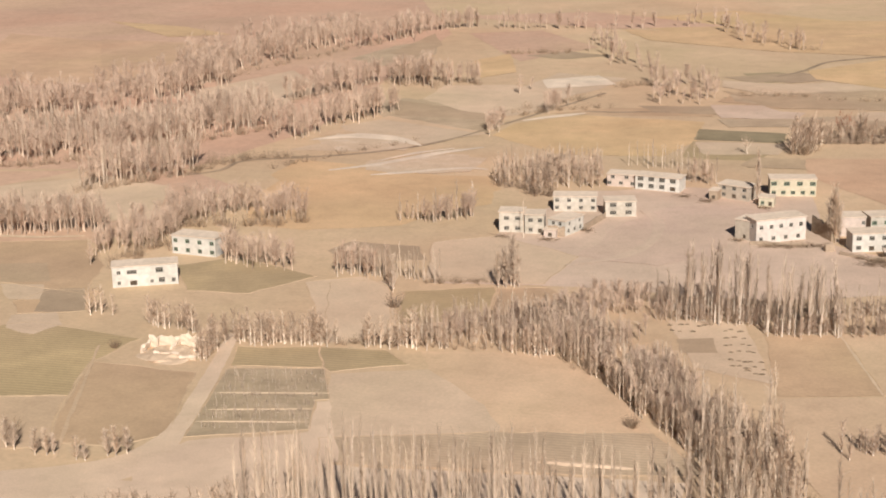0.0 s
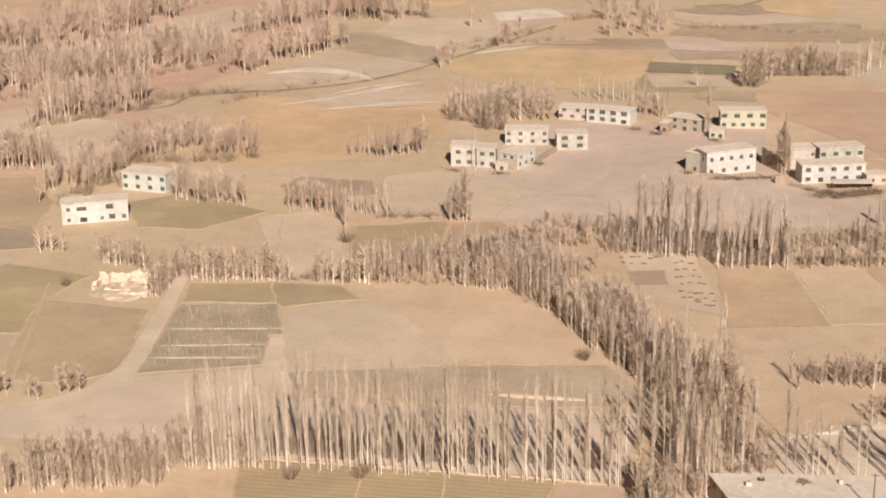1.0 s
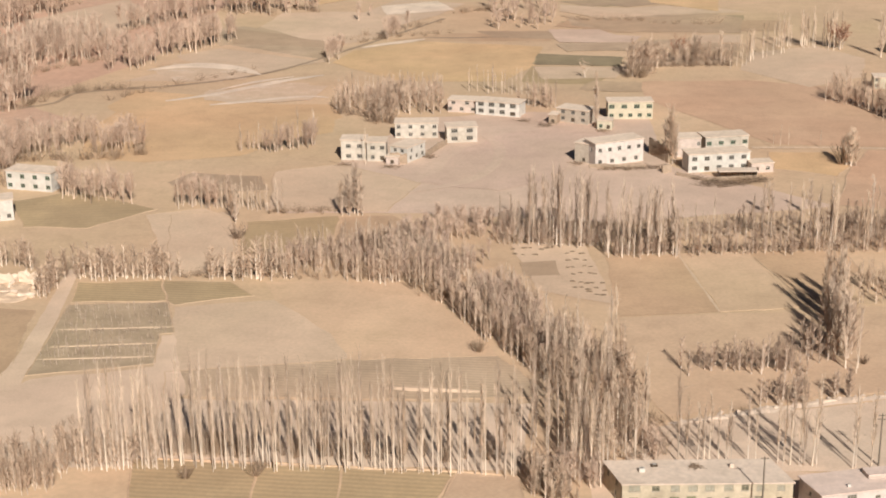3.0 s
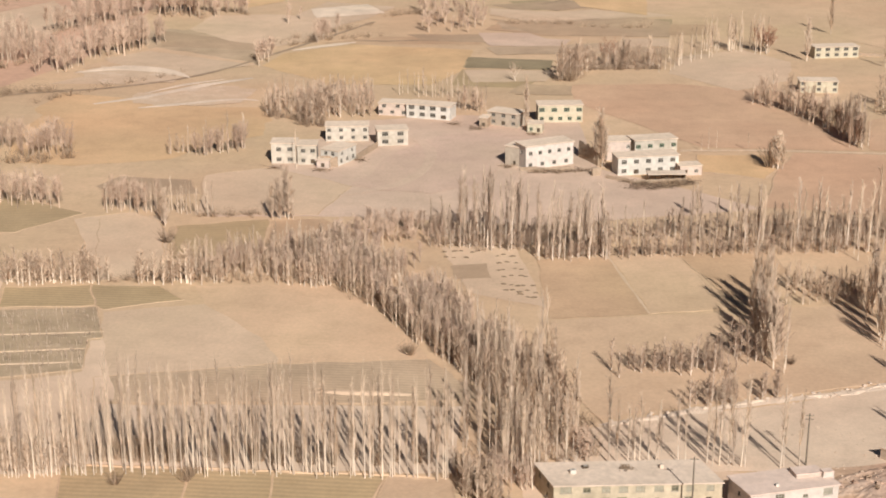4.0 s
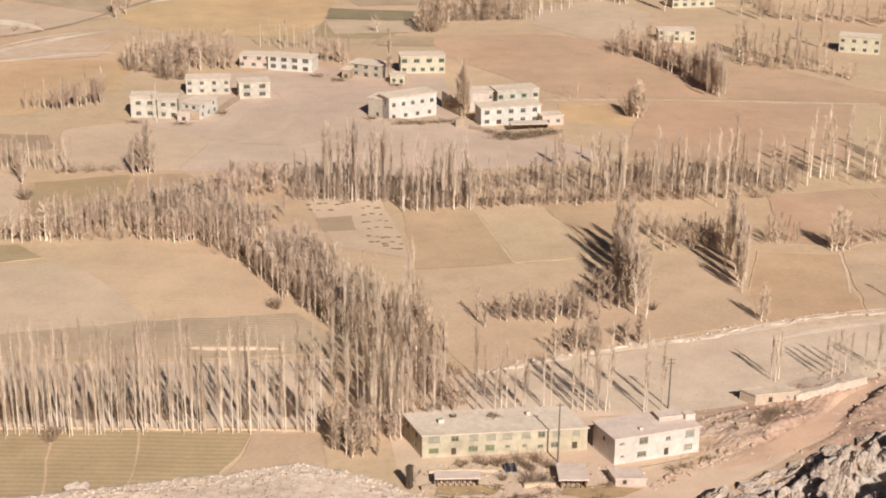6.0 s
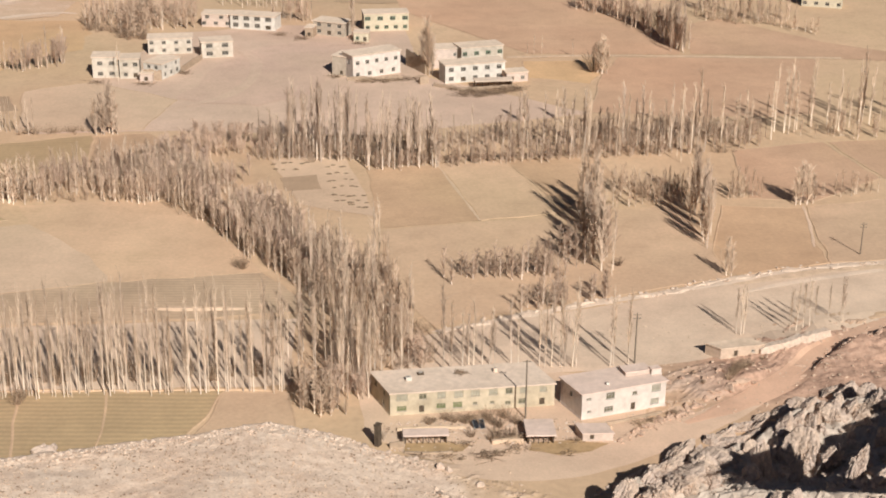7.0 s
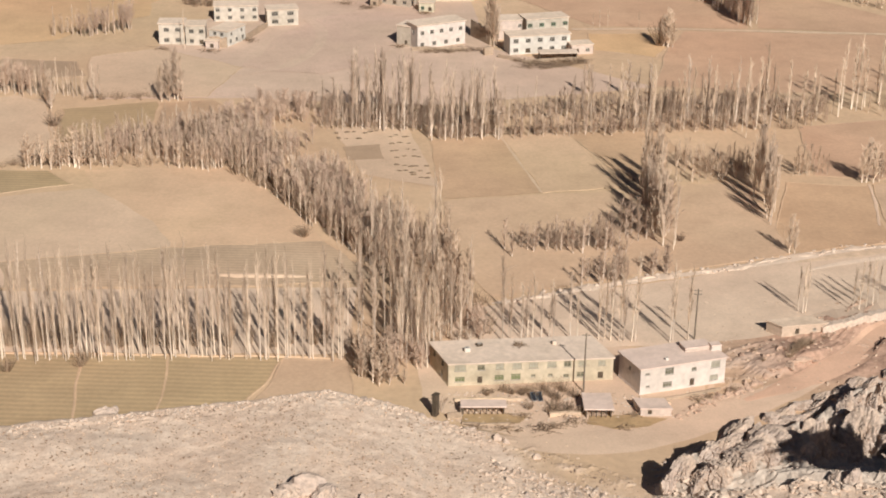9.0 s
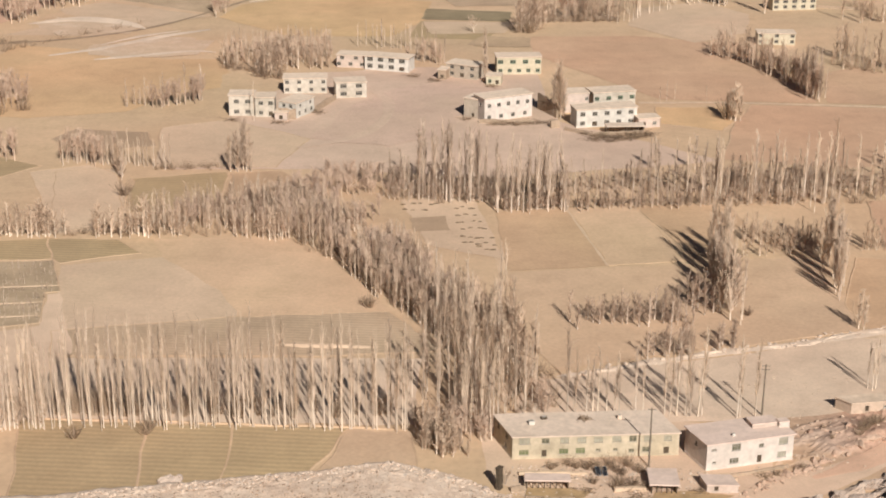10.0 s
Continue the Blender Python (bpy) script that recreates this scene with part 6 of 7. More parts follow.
house("cream far house behind bare trees", (132.9, 709.5), (150.1, 709.0), 8.5, 5.3, CREAM, [evenly(3, 1.8, 1.5), evenly(3, 1.8, 1.5)], [[(0.5, 3.0, 2.0, "d")]], 0.4, group="outlying houses", frame_mat=CEMENT)
house("cream house at the edge of the far fields", (212.9, 690.1), (229.8, 683.8), 8.5, 7.6, CREAM, [evenly(4, 1.8, 1.5), evenly(4, 1.8, 1.5)], (), 0.4, group="outlying houses", frame_mat=CEMENT)
house("whitewashed house with an arched porch", (-216.0, 486.6), (-194.8, 494.8), 8, 7.4, WHITE, [[(0.1, 1.2, 1.2, "w"), (0.32, 2.4, 2.1, "d"), (0.6, 1.2, 1.2, "w"), (0.75, 2.2, 1.8, "w"), (0.93, 1.4, 1.4, "w")], [(0.1, 1.4, 1.3, "w"), (0.3, 3.4, 1.4, "w"), (0.72, 2.6, 1.8, "w")]], (), 0.35, group="outlying houses", frame_mat=CEMENT)
house("white house with turquoise windows", (-210.9, 532.0), (-192.6, 528.3), 8.5, 7.0, WHITE, [evenly(4, 1.8, 1.5), evenly(4, 1.8, 1.5)], (), 0.35, group="outlying houses", frame_mat=GREENPAINT)

house("low wing in front of the pale yellow house", (6.4, 629.3), (12.5, 628.5), 6, 3.8, YELLOW, [evenly(2, 1.4, 1.4, 0.25, 0.75, "wd")], (), 0.3, group=VG, frame_mat=GREENPAINT)
house("low pink-roofed outbuilding by the white house", (63.5, 565.6), (71.8, 567.5), 6, 3.6, PINK, [evenly(2, 1.6, 1.4, 0.25, 0.75, "dw")], (), 0.3, group=VG)
house("low mud stable beside the grey house", (-13.9, 638.2), (-10.5, 637.3), 6, 4.0, MUDWALL, [[(0.5, 1.4, 2.0, "d")]], (), 0.3, group=VG, word="stable")
house("low mud store before the twin white houses", (-74.8, 571.0), (-70.0, 570.4), 5, 3.2, PINK, [[(0.5, 1.4, 2.0, "d")]], (), 0.3, group=VG, word="store")
house("long low mud building at the edge of the wash", (88.9, 324.5), (99.8, 326.6), 3.8, 2.6, HUTMUD, [[(0.35, 1.0, 1.8, "d"), (0.75, 0.9, 0.7, "w")]], (), 0.25, roof_mat=HUTROOF, group="houses below the hill", word="hut", skew=-0.6)
house("small pink-roofed shed beside the road", (50.4, 286.9), (56.9, 286.8), 4.2, 1.7, PINK, [[(0.3, 0.9, 1.4, "d")]], (), 0.2, roof_mat=PINKROOF, group="houses below the hill", word="shed", skew=-0.25)
house("raised stair room on the flat roof", (0.0, 0.0), (5.6, 1.5), 3.4, 0.75, PINK, [[]], (), 0.1, roof_mat=PINKROOF, group="houses below the hill", word="stair_room").location = (62.4, 304.4, 6.25)
house("small whitewashed box at the corner of the flat roof", (0.0, 0.0), (2.3, 0.6), 1.7, 1.1, PINKWHITE, [[]], (), 0.05, roof_mat=PINKROOF, group="houses below the hill", word="roof_room").location = (68.3, 305.0, 6.25)

# ---- rocks and stones ----


def rock_mesh(seed, levels=4, rough=0.1, planes=16, lean=0.0):
    """A broken, flat-sided block about one unit across with fissured faces."""
    rng = random.Random(seed)
    cuts = []
    for k in range(planes):
        n = Vector((rng.gauss(0, 1), rng.gauss(0, 1), rng.gauss(0, 0.8))).normalized()
        cuts.append((n, rng.uniform(0.55, 1.0)))
    bm = bmesh.new()
    bmesh.ops.create_icosphere(bm, subdivisions=levels, radius=1.0)
    off = Vector((seed * 7.3, seed * 3.1, seed * 1.7))
    for v in bm.verts:
        d = v.co.normalized()
        r = 1.25
        for n, c in cuts:
            k = d.dot(n)
            if k > 0.12:
                r = min(r, c / k)
        a = abs(noise.noise(d * 2.2 + off))
        b = abs(noise.noise(Vector((d.x * 4, d.y * 4, d.z * 1.3)) + off))
        c = noise.noise(d * 13 + off)
        flute = abs(noise.noise(Vector((d.x * 3.6 + d.z * 1.2, d.y * 3.6, d.z * 0.7)) + off * 2))
        v.co = d * (r - rough * (1.2 * max(0.0, 0.2 - a) + 0.9 * max(0.0, 0.14 - b) + 0.55 * max(0.0, 0.24 - flute)) * 4 + rough * 0.45 * c)
    top = max(v.co.z for v in bm.verts)
    for v in bm.verts:
        v.co.z /= top
        v.co.x += lean * max(0.0, v.co.z)
    me = bpy.data.meshes.new("rock")
    bm.to_mesh(me)
    bm.free()
    me.materials.append(ROCK)
    return me


# bearing of the unseen rock fins added as shadow casters
FIN = radians(24.5)
BIG = [rock_mesh(s, 5, 0.1, 26, 0.2 * (s % 3)) for s in range(7)]
MID = [rock_mesh(20 + s, 3, 0.1) for s in range(6)]
OUTCROP = "pale rocks of the outcrop"


def big_rock(i, p, along_, across, h, turn):
    """turn: degrees clockwise from north of the long side."""
    ob = new("rock", BIG[i % 7])
    ob.matrix_world = Matrix.LocRotScale((p[0], p[1], terrain(*p)), Euler((0.12 * math.sin(i * 2.1), 0.1 * math.cos(i * 1.3), radians(-turn))), (across, along_, h))
    tagged(ob, "jagged pale rock of the outcrop with deep fissures", "rock", OUTCROP)


for i, (p, ln, w, h, turn) in enumerate((
    ((51.2, 253.5), 4.0, 2.3, 3.4, 30), ((53.8, 253.8), 5.0, 2.2, 3.0, 35), ((56.5, 251.9), 5.0, 3.2, 3.8, 30), ((60.2, 250.9), 5.0, 3.0, 3.6, 25), ((59.3, 271.2), 3.5, 2.2, 2.0, 40),
    ((62.1, 262.5), 8.5, 3.6, 4.4, 40), ((68.8, 277.4), 8.0, 4.0, 4.4, 45), ((69.4, 264.8), 8.0, 5.0, 3.6, 40), ((75.5, 270.7), 8.0, 5.4, 3.2, 60), ((65.2, 257.1), 7.0, 4.6, 3.6, 30),
    ((70.7, 257.9), 3.4, 2.8, 4.0, 30), ((89.3, 290.0), 3.2, 2.2, 2.8, 55), ((82.4, 284.5), 5.5, 3.4, 2.0, 60), ((83.9, 277.2), 5.0, 3.0, 1.8, 60), ((89.7, 276.2), 3.0, 2.6, 2.6, 50),
    ((93.8, 272.5), 5.4, 4.4, 7.5, 35), ((97.3, 270.2), 4.8, 3.6, 6.5, 50), ((82.4, 263.4), 2.8, 2.6, 8.0, 20), ((88.6, 261.0), 2.0, 1.8, 6.0, 10), ((99.7, 259.3), 3.0, 2.4, 7.0, 20),
    ((80, 246.5), 2.2, 1.9, 3.0, 30), ((84, 247), 2.4, 2.0, 2.8, 50), ((66, 253), 2.2, 1.8, 3.4, 30), ((101, 252), 3.0, 2.6, 5.0, 30), ((110, 272), 3.0, 2.4, 5.0, 30),
    ((92.3, 282.3), 5.0, 2.4, 2.4, 20), ((95.5, 284.2), 4.5, 2.0, 2.6, 25), ((98.0, 282.9), 5.0, 2.2, 2.4, 15), ((100.8, 286.2), 5.0, 2.2, 2.6, 25), ((103.3, 285.0), 5.0, 2.4, 2.6, 20), ((107.0, 287.1), 5.0, 2.2, 2.8, 30),
    ((109.7, 285.9), 5.0, 2.4, 2.4, 15), ((113.8, 289.4), 6.0, 2.4, 2.8, 25), ((116.5, 288.1), 5.0, 2.4, 2.6, 20), ((121.1, 292.3), 6.0, 2.8, 3.0, 30), ((105.4, 289.8), 4.5, 2.0, 2.0, 30), ((114.2, 294.2), 4.5, 2.2, 2.0, 30), ((98.9, 288.7), 4.0, 1.8, 1.6, 40),
    ((95.2, 291.4), 4.0, 2.4, 1.6, 35), ((99.4, 293.6), 4.5, 2.6, 1.8, 40), ((103.4, 295.4), 4.5, 2.4, 1.8, 30), ((107.6, 298.4), 5.0, 2.6, 2.0, 40), ((112.0, 302.2), 5.0, 2.8, 2.2, 45), ((104.2, 300.4), 4.0, 2.2, 1.5, 35), ((109.0, 305.4), 4.0, 2.0, 1.6, 40), ((78.2, 285.4), 3.5, 2.2, 1.8, 50), ((81.6, 288.2), 3.5, 2.4, 1.8, 55), ((85.6, 290.9), 4.0, 2.4, 1.9, 50), ((90.6, 294.0), 4.0, 2.6, 1.9, 50), ((95.6, 296.6), 4.2, 2.6, 2.0, 45), ((101.0, 300.0), 4.2, 2.6, 2.2, 45), ((86.4, 287.0), 4.0, 2.6, 2.2, 40), ((91.6, 289.8), 4.0, 2.6, 2.2, 40))):
    big_rock(i, p, ln, w, h, turn)
# two leaning rock fins, added out of view to cast shade into the hollow
for seed, top_z in ((31, 63.0), (32, 46.0)):
    fin = rock_mesh(seed, 5, 0.1, 30)
    for v in fin.vertices:
        a, b, c = v.co
        k = 1 / max(0.3, math.hypot(a, b))
        a, b = a * k, b * k
        z = top_z * max(-0.1, c)
        front = 292 - 1.42 * z
        back = min(340.0, 381 - 2.75 * z)
        lo, hi = (front, max(front + 3, min(243.0, back))) if seed == 31 else (max(front, 252.2), back)
        r = (lo + hi) / 2 + a * max(1.5, (hi - lo) / 2)
        q = 10.0 + 6.0 * b * (1 - 0.5 * max(0.0, c))
        v.co = (r * math.sin(FIN) + q * math.cos(FIN), r * math.cos(FIN) - q * math.sin(FIN), z - 3)
    tagged(new("rock", fin), "unseen leaning rock fin added to shade the hollow", "rock", OUTCROP)
ROCK_RNG = random.Random(5)
for p in strewn([(53.6, 264.4), (106.0, 249.8), (124.4, 287.7), (73.0, 280.7)], 40):
    ob = new("boulder", ROCK_RNG.choice(MID))
    s = ROCK_RNG.uniform(0.5, 1.0) ** 2 * 2.6
    ob.matrix_world = Matrix.LocRotScale((p[0], p[1], terrain(*p) + s * 0.15), Euler((ROCK_RNG.random(), ROCK_RNG.random(), ROCK_RNG.random() * 6)), (s, s * ROCK_RNG.uniform(0.6, 1), s * ROCK_RNG.uniform(0.5, 1.1)))
    tagged(ob, "rough pale boulder lying among the outcrop", "rock", OUTCROP)
# pale boulders along the brow of the hill and one large block
for k in range(18):
    x = -72 + 88 * (k + ROCK_RNG.random()) / 18
    y = along(BROW, x) - ROCK_RNG.uniform(-0.3, 1.2)
    s = ROCK_RNG.uniform(0.3, 0.9)
    ob = new("boulder", ROCK_RNG.choice(MID))
    ob.matrix_world = Matrix.LocRotScale((x, y, terrain(x, y)), Euler((ROCK_RNG.random(), ROCK_RNG.random(), ROCK_RNG.random() * 6)), (s * 1.5, s, s * 0.7))
    tagged(ob, "pale boulder on the brow of the hill", "rock", "rocks on the hill brow")
for p, w, h in (((-62.6, 287.9), 2.2, 1.6), ((-60.8, 288.3), 1.4, 1.3), ((-17.4, 239.2), 4.2, 3.2), ((-13.6, 239.0), 3.6, 2.6), ((-19.4, 237.8), 3.0, 2.0), ((-20.9, 237.7), 2.0, 1.4), ((19.4, 275.5), 1.2, 1.2), ((21.1, 274.6), 1.0, 1.0), ((27.0, 269.0), 1.2, 0.9)):
    ob = new("boulder", ROCK_RNG.choice(MID))
    ob.matrix_world = Matrix.LocRotScale((p[0], p[1], terrain(*p) + h * 0.2), Euler((0.2, 0.1, w * 3)), (w, w * 0.7, h))
    tagged(ob, "large pale block lying on the stony slope", "rock", "rocks on the hill brow")

# crumbling reddish rock beside the climbing road
RED_MESHES = []
for me in MID:
    copy = me.copy()
    copy.materials.clear()
    copy.materials.append(REDROCK)
    RED_MESHES.append(copy)
for points, n, lo, hi in (
    ([(69.6, 295.3), (80.8, 304.0), (92.3, 311.4)], 26, 0.5, 1.5), ([(81.1, 311.2), (88.9, 316.7), (96.2, 321.8)], 16, 0.4, 1.2),
    ([(101.5, 308.3), (107.7, 317.3), (115.3, 324.9)], 16, 0.5, 1.4), ([(72.8, 312.0), (82.8, 319.2)], 12, 0.4, 1.1),
    ([(95.7, 322.4), (110.3, 331.3), (125.4, 339.6)], 18, 0.4, 1.2), ([(118.2, 325.4), (129.0, 329.8)], 8, 0.6, 1.6), ([(71.3, 298.4), (71.8, 294.4)], 5, 0.8, 1.6)):
    for p in line_places(points, n * 2 // 3, 0.9):
        s = ROCK_RNG.uniform(lo, hi) * 0.8
        ob = new("boulder", ROCK_RNG.choice(RED_MESHES))
        ob.matrix_world = Matrix.LocRotScale((p[0], p[1], terrain(*p)), Euler((ROCK_RNG.random() * 0.5, ROCK_RNG.random() * 0.5, ROCK_RNG.random() * 6)), (s * 1.8, s, s * 0.6))
        tagged(ob, "crumbling reddish boulder beside the dirt road", "rock", "boulders by the road")
# rough ground at the lower edge of the slope
for p in strewn([(-9.5, 241.2), (46.5, 254.2), (45.2, 245.7), (-9.3, 233.4)], 46):
    s = ROCK_RNG.uniform(0.35, 1.1)
    ob = new("boulder", ROCK_RNG.choice(MID))
    ob.matrix_world = Matrix.LocRotScale((p[0], p[1], terrain(*p)), Euler((ROCK_RNG.random(), ROCK_RNG.random(), ROCK_RNG.random() * 6)), (s * 1.4, s, s * 0.7))
    tagged(ob, "pale rough stone half sunk in the slope", "rock", "rocks on the hill brow")


def scatter_stones(name, label, places, lo, hi, mat):
    """Loose angular stones in one mesh."""
    bm = bmesh.new()
    bmesh.ops.create_icosphere(bm, subdivisions=1, radius=1.0)
    bv = np.array([v.co[:] for v in bm.verts])
    bf = np.array([[v.index for v in f.verts] for f in bm.faces])
    bm.free()
    gen = np.random.default_rng(3)
    vs, fs = [], []
    for i, (x, y) in enumerate(places):
        s = lo + (hi - lo) * gen.random() ** 3
        v = bv * (1 + 0.35 * gen.standard_normal((len(bv), 1))) * np.array([1, gen.uniform(0.6, 1), gen.uniform(0.4, 0.8)]) * s
        a = gen.random() * 6.28
        v = np.stack([v[:, 0] * math.cos(a) - v[:, 1] * math.sin(a) + x, v[:, 0] * math.sin(a) + v[:, 1] * math.cos(a) + y, v[:, 2] + terrain(x, y) + s * 0.2], 1)
        vs.append(v)
        fs.append(bf + i * len(bv))
    ob = part(name, (np.concatenate(vs).tolist(), np.concatenate(fs).tolist()), mat)
    return tagged(ob, label, "stones", kind="stuff")


places = []
while len(places) < 9500:
    x, y = ROCK_RNG.uniform(-85, 112), ROCK_RNG.uniform(222, 286)
    if (x < 58 or y < along(RIM, x)) and along(BROW, x) - y > -0.5 and noise.noise(Vector((x * 0.08, y * 0.08, 2))) > ROCK_RNG.uniform(-0.6, 0.5):
        places.append((x, y))
scatter_stones("loose_stones", "loose pale stones strewn over the hillside", places, 0.06, 0.3, STONE)
places = []
for k in range(1500):
    x = -74 + 92 * ROCK_RNG.random()
    places.append((x, along(BROW, x) - abs(ROCK_RNG.gauss(0, 2.4)) + 0.4))
scatter_stones("loose_stones", "pale clods and stones on the crumbling hill brow", places, 0.07, 0.5, PALESTONE)
places = []
while len(places) < 1500:
    x, y = ROCK_RNG.uniform(62, 160), ROCK_RNG.uniform(296, 345)
    if y > along(BROW, x) + 8:
        places.append((x, y))
scatter_stones("loose_stones", "stones and rubble on the red slope", places, 0.07, 0.45, STONE)
places = [p for p in strewn([(49.4, 266.9), (51.5, 254.0), (109.3, 246.9), (124.4, 287.7)], 900)]
scatter_stones("loose_stones", "pale crumbled earth along the bank of the wash", line_places([(22.1, 342.7), (41.0, 350.4), (63.7, 359.0), (83.7, 364.1), (100.4, 371.8), (120.4, 378.1), (147.8, 382.0)], 620, 1.1), 0.12, 0.7, PALESTONE)
scatter_stones("loose_stones", "rubble between the rocks", places, 0.15, 0.9, ROCK)
places = []
for k in range(1300):
    x = 52 + 56 * ROCK_RNG.random()
    places.append((x, along(RIM, x) - abs(ROCK_RNG.gauss(0, 6.0)) + 0.2))
scatter_stones("loose_stones", "pale rough blocks along the edge of the stony shelf", places, 0.12, 0.9, PALESTONE)
places = []
while len(places) < 5000:
    x, y = ROCK_RNG.uniform(-85, 62), ROCK_RNG.uniform(224, 284)
    if along(BROW, x) - y > 2 and noise.noise(Vector((x * 0.05, y * 0.05, 8))) > ROCK_RNG.uniform(-0.7, 0.4):
        places.append((x, y))
scatter_stones("dry_tufts", "low dark dry tufts dotting the stony hillside", places, 0.09, 0.3, TUFT)
for p in strewn([(16.5, 265.9), (37.7, 254.2), (46.8, 249.0), (15.5, 246.1)], 60):
    s = ROCK_RNG.uniform(0.3, 1.0)
    ob = new("boulder", ROCK_RNG.choice(MID))
    ob.matrix_world = Matrix.LocRotScale((p[0], p[1], terrain(*p)), Euler((ROCK_RNG.random(), ROCK_RNG.random(), ROCK_RNG.random() * 6)), (s * 1.5, s, s * 0.6))
    tagged(ob, "pale rough stone half sunk in the slope", "rock", "rocks on the hill brow")
scatter_stones("loose_stones", "pale rubble on the foot of the hill", strewn([(15.5, 268.2), (39.1, 256.6), (46.8, 249.0), (14.4, 245.8)], 900), 0.08, 0.6, PALESTONE)

# ---- yards and clutter ----


def shelter(label, fl, fr, depth, height, posts, roof_mat=None):
    """An open animal shed: mud roof on poles, walls behind."""
    dx, dy = fr[0] - fl[0], fr[1] - fl[1]
    length, turn = math.hypot(dx, dy), math.atan2(dy, dx)
    ob = tagged(empty("shed", fl[0], fl[1], terrain(*fl), turn), label, "shed", "yard sheds")
    roof = bmesh.new()
    box(roof, -0.4, -0.5, height, length + 0.4, depth + 0.3, height + 0.38, bevel=0.08)
    bmesh.ops.subdivide_edges(roof, edges=roof.edges[:], cuts=3, use_grid_fill=True)
    for v in roof.verts:
        v.co.z += 0.09 * noise.noise(v.co * 0.6 + Vector((fl[0], 0, 0)))
    part("roof", roof, roof_mat or MUDROOF, ob)
    part("back_wall", boxed(0, depth - 0.4, -0.3, length, depth, height, bevel=0.04), MUDWALL, ob)
    part("side_wall", boxed(0, 0.3, -0.3, 0.4, depth - 0.4, height, bevel=0.04), MUDWALL, ob)
    part("side_wall", boxed(length - 0.4, 0.3, -0.3, length, depth - 0.4, height, bevel=0.04), MUDWALL, ob)
    for k in range(posts):
        x = 0.2 + (length - 0.4) * k / (posts - 1)
        bm = bmesh.new()
        bmesh.ops.create_cone(bm, cap_ends=True, segments=7, radius1=0.13, radius2=0.1, depth=height + 0.2, matrix=Matrix.Translation((x, 0, height / 2 - 0.1)))
        part("post", bm, WOODDARK, ob)
        part("beam_end", boxed(x - 0.1, -0.75, height - 0.22, x + 0.1, 0.4, height - 0.02, bevel=0.02), WOODDARK, ob)
    return ob


shelter("open mud-roofed animal shed on dark posts", (12.6, 287.5), (21.6, 287.5), 2.3, 1.9, 8, PINKROOF)
shelter("mud-roofed shed with a deep flat roof", (38.6, 286.2), (44.2, 286.1), 6.6, 2.0, 6, PINKROOF)


shelter("mud-roofed shed before the white village house", (51.0, 556.7), (64.8, 558.0), 4.5, 2.8, 7)


def mud_wall(label, points, height=1.1, width=0.5, mat=None, word="mud_wall"):
    pts = [Vector(p) for p in points]
    line = []
    for a, b in zip(pts, pts[1:]):
        n = max(1, int((b - a).length / 0.8))
        line += [a.lerp(b, k / n) for k in range(n)]
    line.append(pts[-1])
    vs, fs = [], []
    for i, p in enumerate(line):
        d = (line[min(i + 1, len(line) - 1)] - line[max(i - 1, 0)]).normalized()
        h = height * (1 + 0.25 * noise.noise(Vector((p.x * 0.5, p.y * 0.5, 1))))
        z = terrain(p.x, p.y)
        for o, zz in ((-0.6, -0.3), (-0.42, h), (0.42, h * 0.97), (0.6, -0.3)):
            vs.append((p.x - d.y * o * width, p.y + d.x * o * width, z + zz))
    for i in range(len(line) - 1):
        for k in range(3):
            fs.append((i * 4 + k, i * 4 + k + 1, i * 4 + 5 + k, i * 4 + 4 + k))
    e = len(vs) - 4
    fs += [(3, 2, 1, 0), (e, e + 1, e + 2, e + 3)]
    return tagged(part(word, (vs, fs), mat or MUDWALL), label, "wall" if word == "mud_wall" else "bank", "low mud walls" if word == "mud_wall" else "hill rim")


mud_wall("low crumbling mud wall round the yard", [(9.4, 285.9), (12.3, 286.4), (12.6, 290.2)], 1.3)
mud_wall("low crumbling mud wall round the yard", [(12.4, 283.6), (17.0, 283.1), (22.6, 283.4)], 0.5)
scatter_stones("loose_stones", "rubble along the edge of the road", line_places([(57.5, 286.2), (63.6, 290.6), (71.0, 295.4), (78.0, 300.0)], 170, 0.7), 0.12, 0.7, REDROCK)
mud_wall("low mud wall before the white house", [(51.1, 292.5), (58.8, 294.6), (69.5, 298.4)], 0.7)
mud_wall("long low pale stone bank by the wash", [(98.6, 326.6), (106.3, 328.4), (112.8, 332.0), (118.0, 336.0)], 1.5, 2.2, PALESTONE)
mud_wall("mud yard wall joining two village houses", [(-73.6, 573.5), (-66.8, 572.9)], 4.0)
mud_wall("mud yard wall in the village", [(-60.4, 583.8), (-54.1, 603.1)], 2.5)
mud_wall("mud yard wall in the village", [(62.6, 567.2), (72.0, 575.5)], 2.0)
mud_wall("mud wall in front of the village house", [(3.2, 570.6), (24.1, 570.6)], 1.5)
mud_wall("mud wall in front of the village house", [(35.5, 561.5), (45.6, 554.3), (64.8, 558.0)], 1.4)
mud_wall("tall shaded mud wall of a village yard", [(26.7, 592.1), (30.2, 585.5), (33.6, 578.2)], 6.3, 0.8)
mud_wall("pale stub of a mud wall by the poplars", [(30.3, 564.5), (33.6, 566.1)], 3.0, 1.2)
mud_wall("field wall beyond the village", [(30.8, 757.2), (73.1, 761.6)], 2.0)
mud_wall("low wall by the far house", [(177.7, 796.8), (199.2, 791.9)], 1.5)
mud_wall("mud yard wall by the grey house", [(5.2, 633.1), (10.9, 630.4)], 2.0)
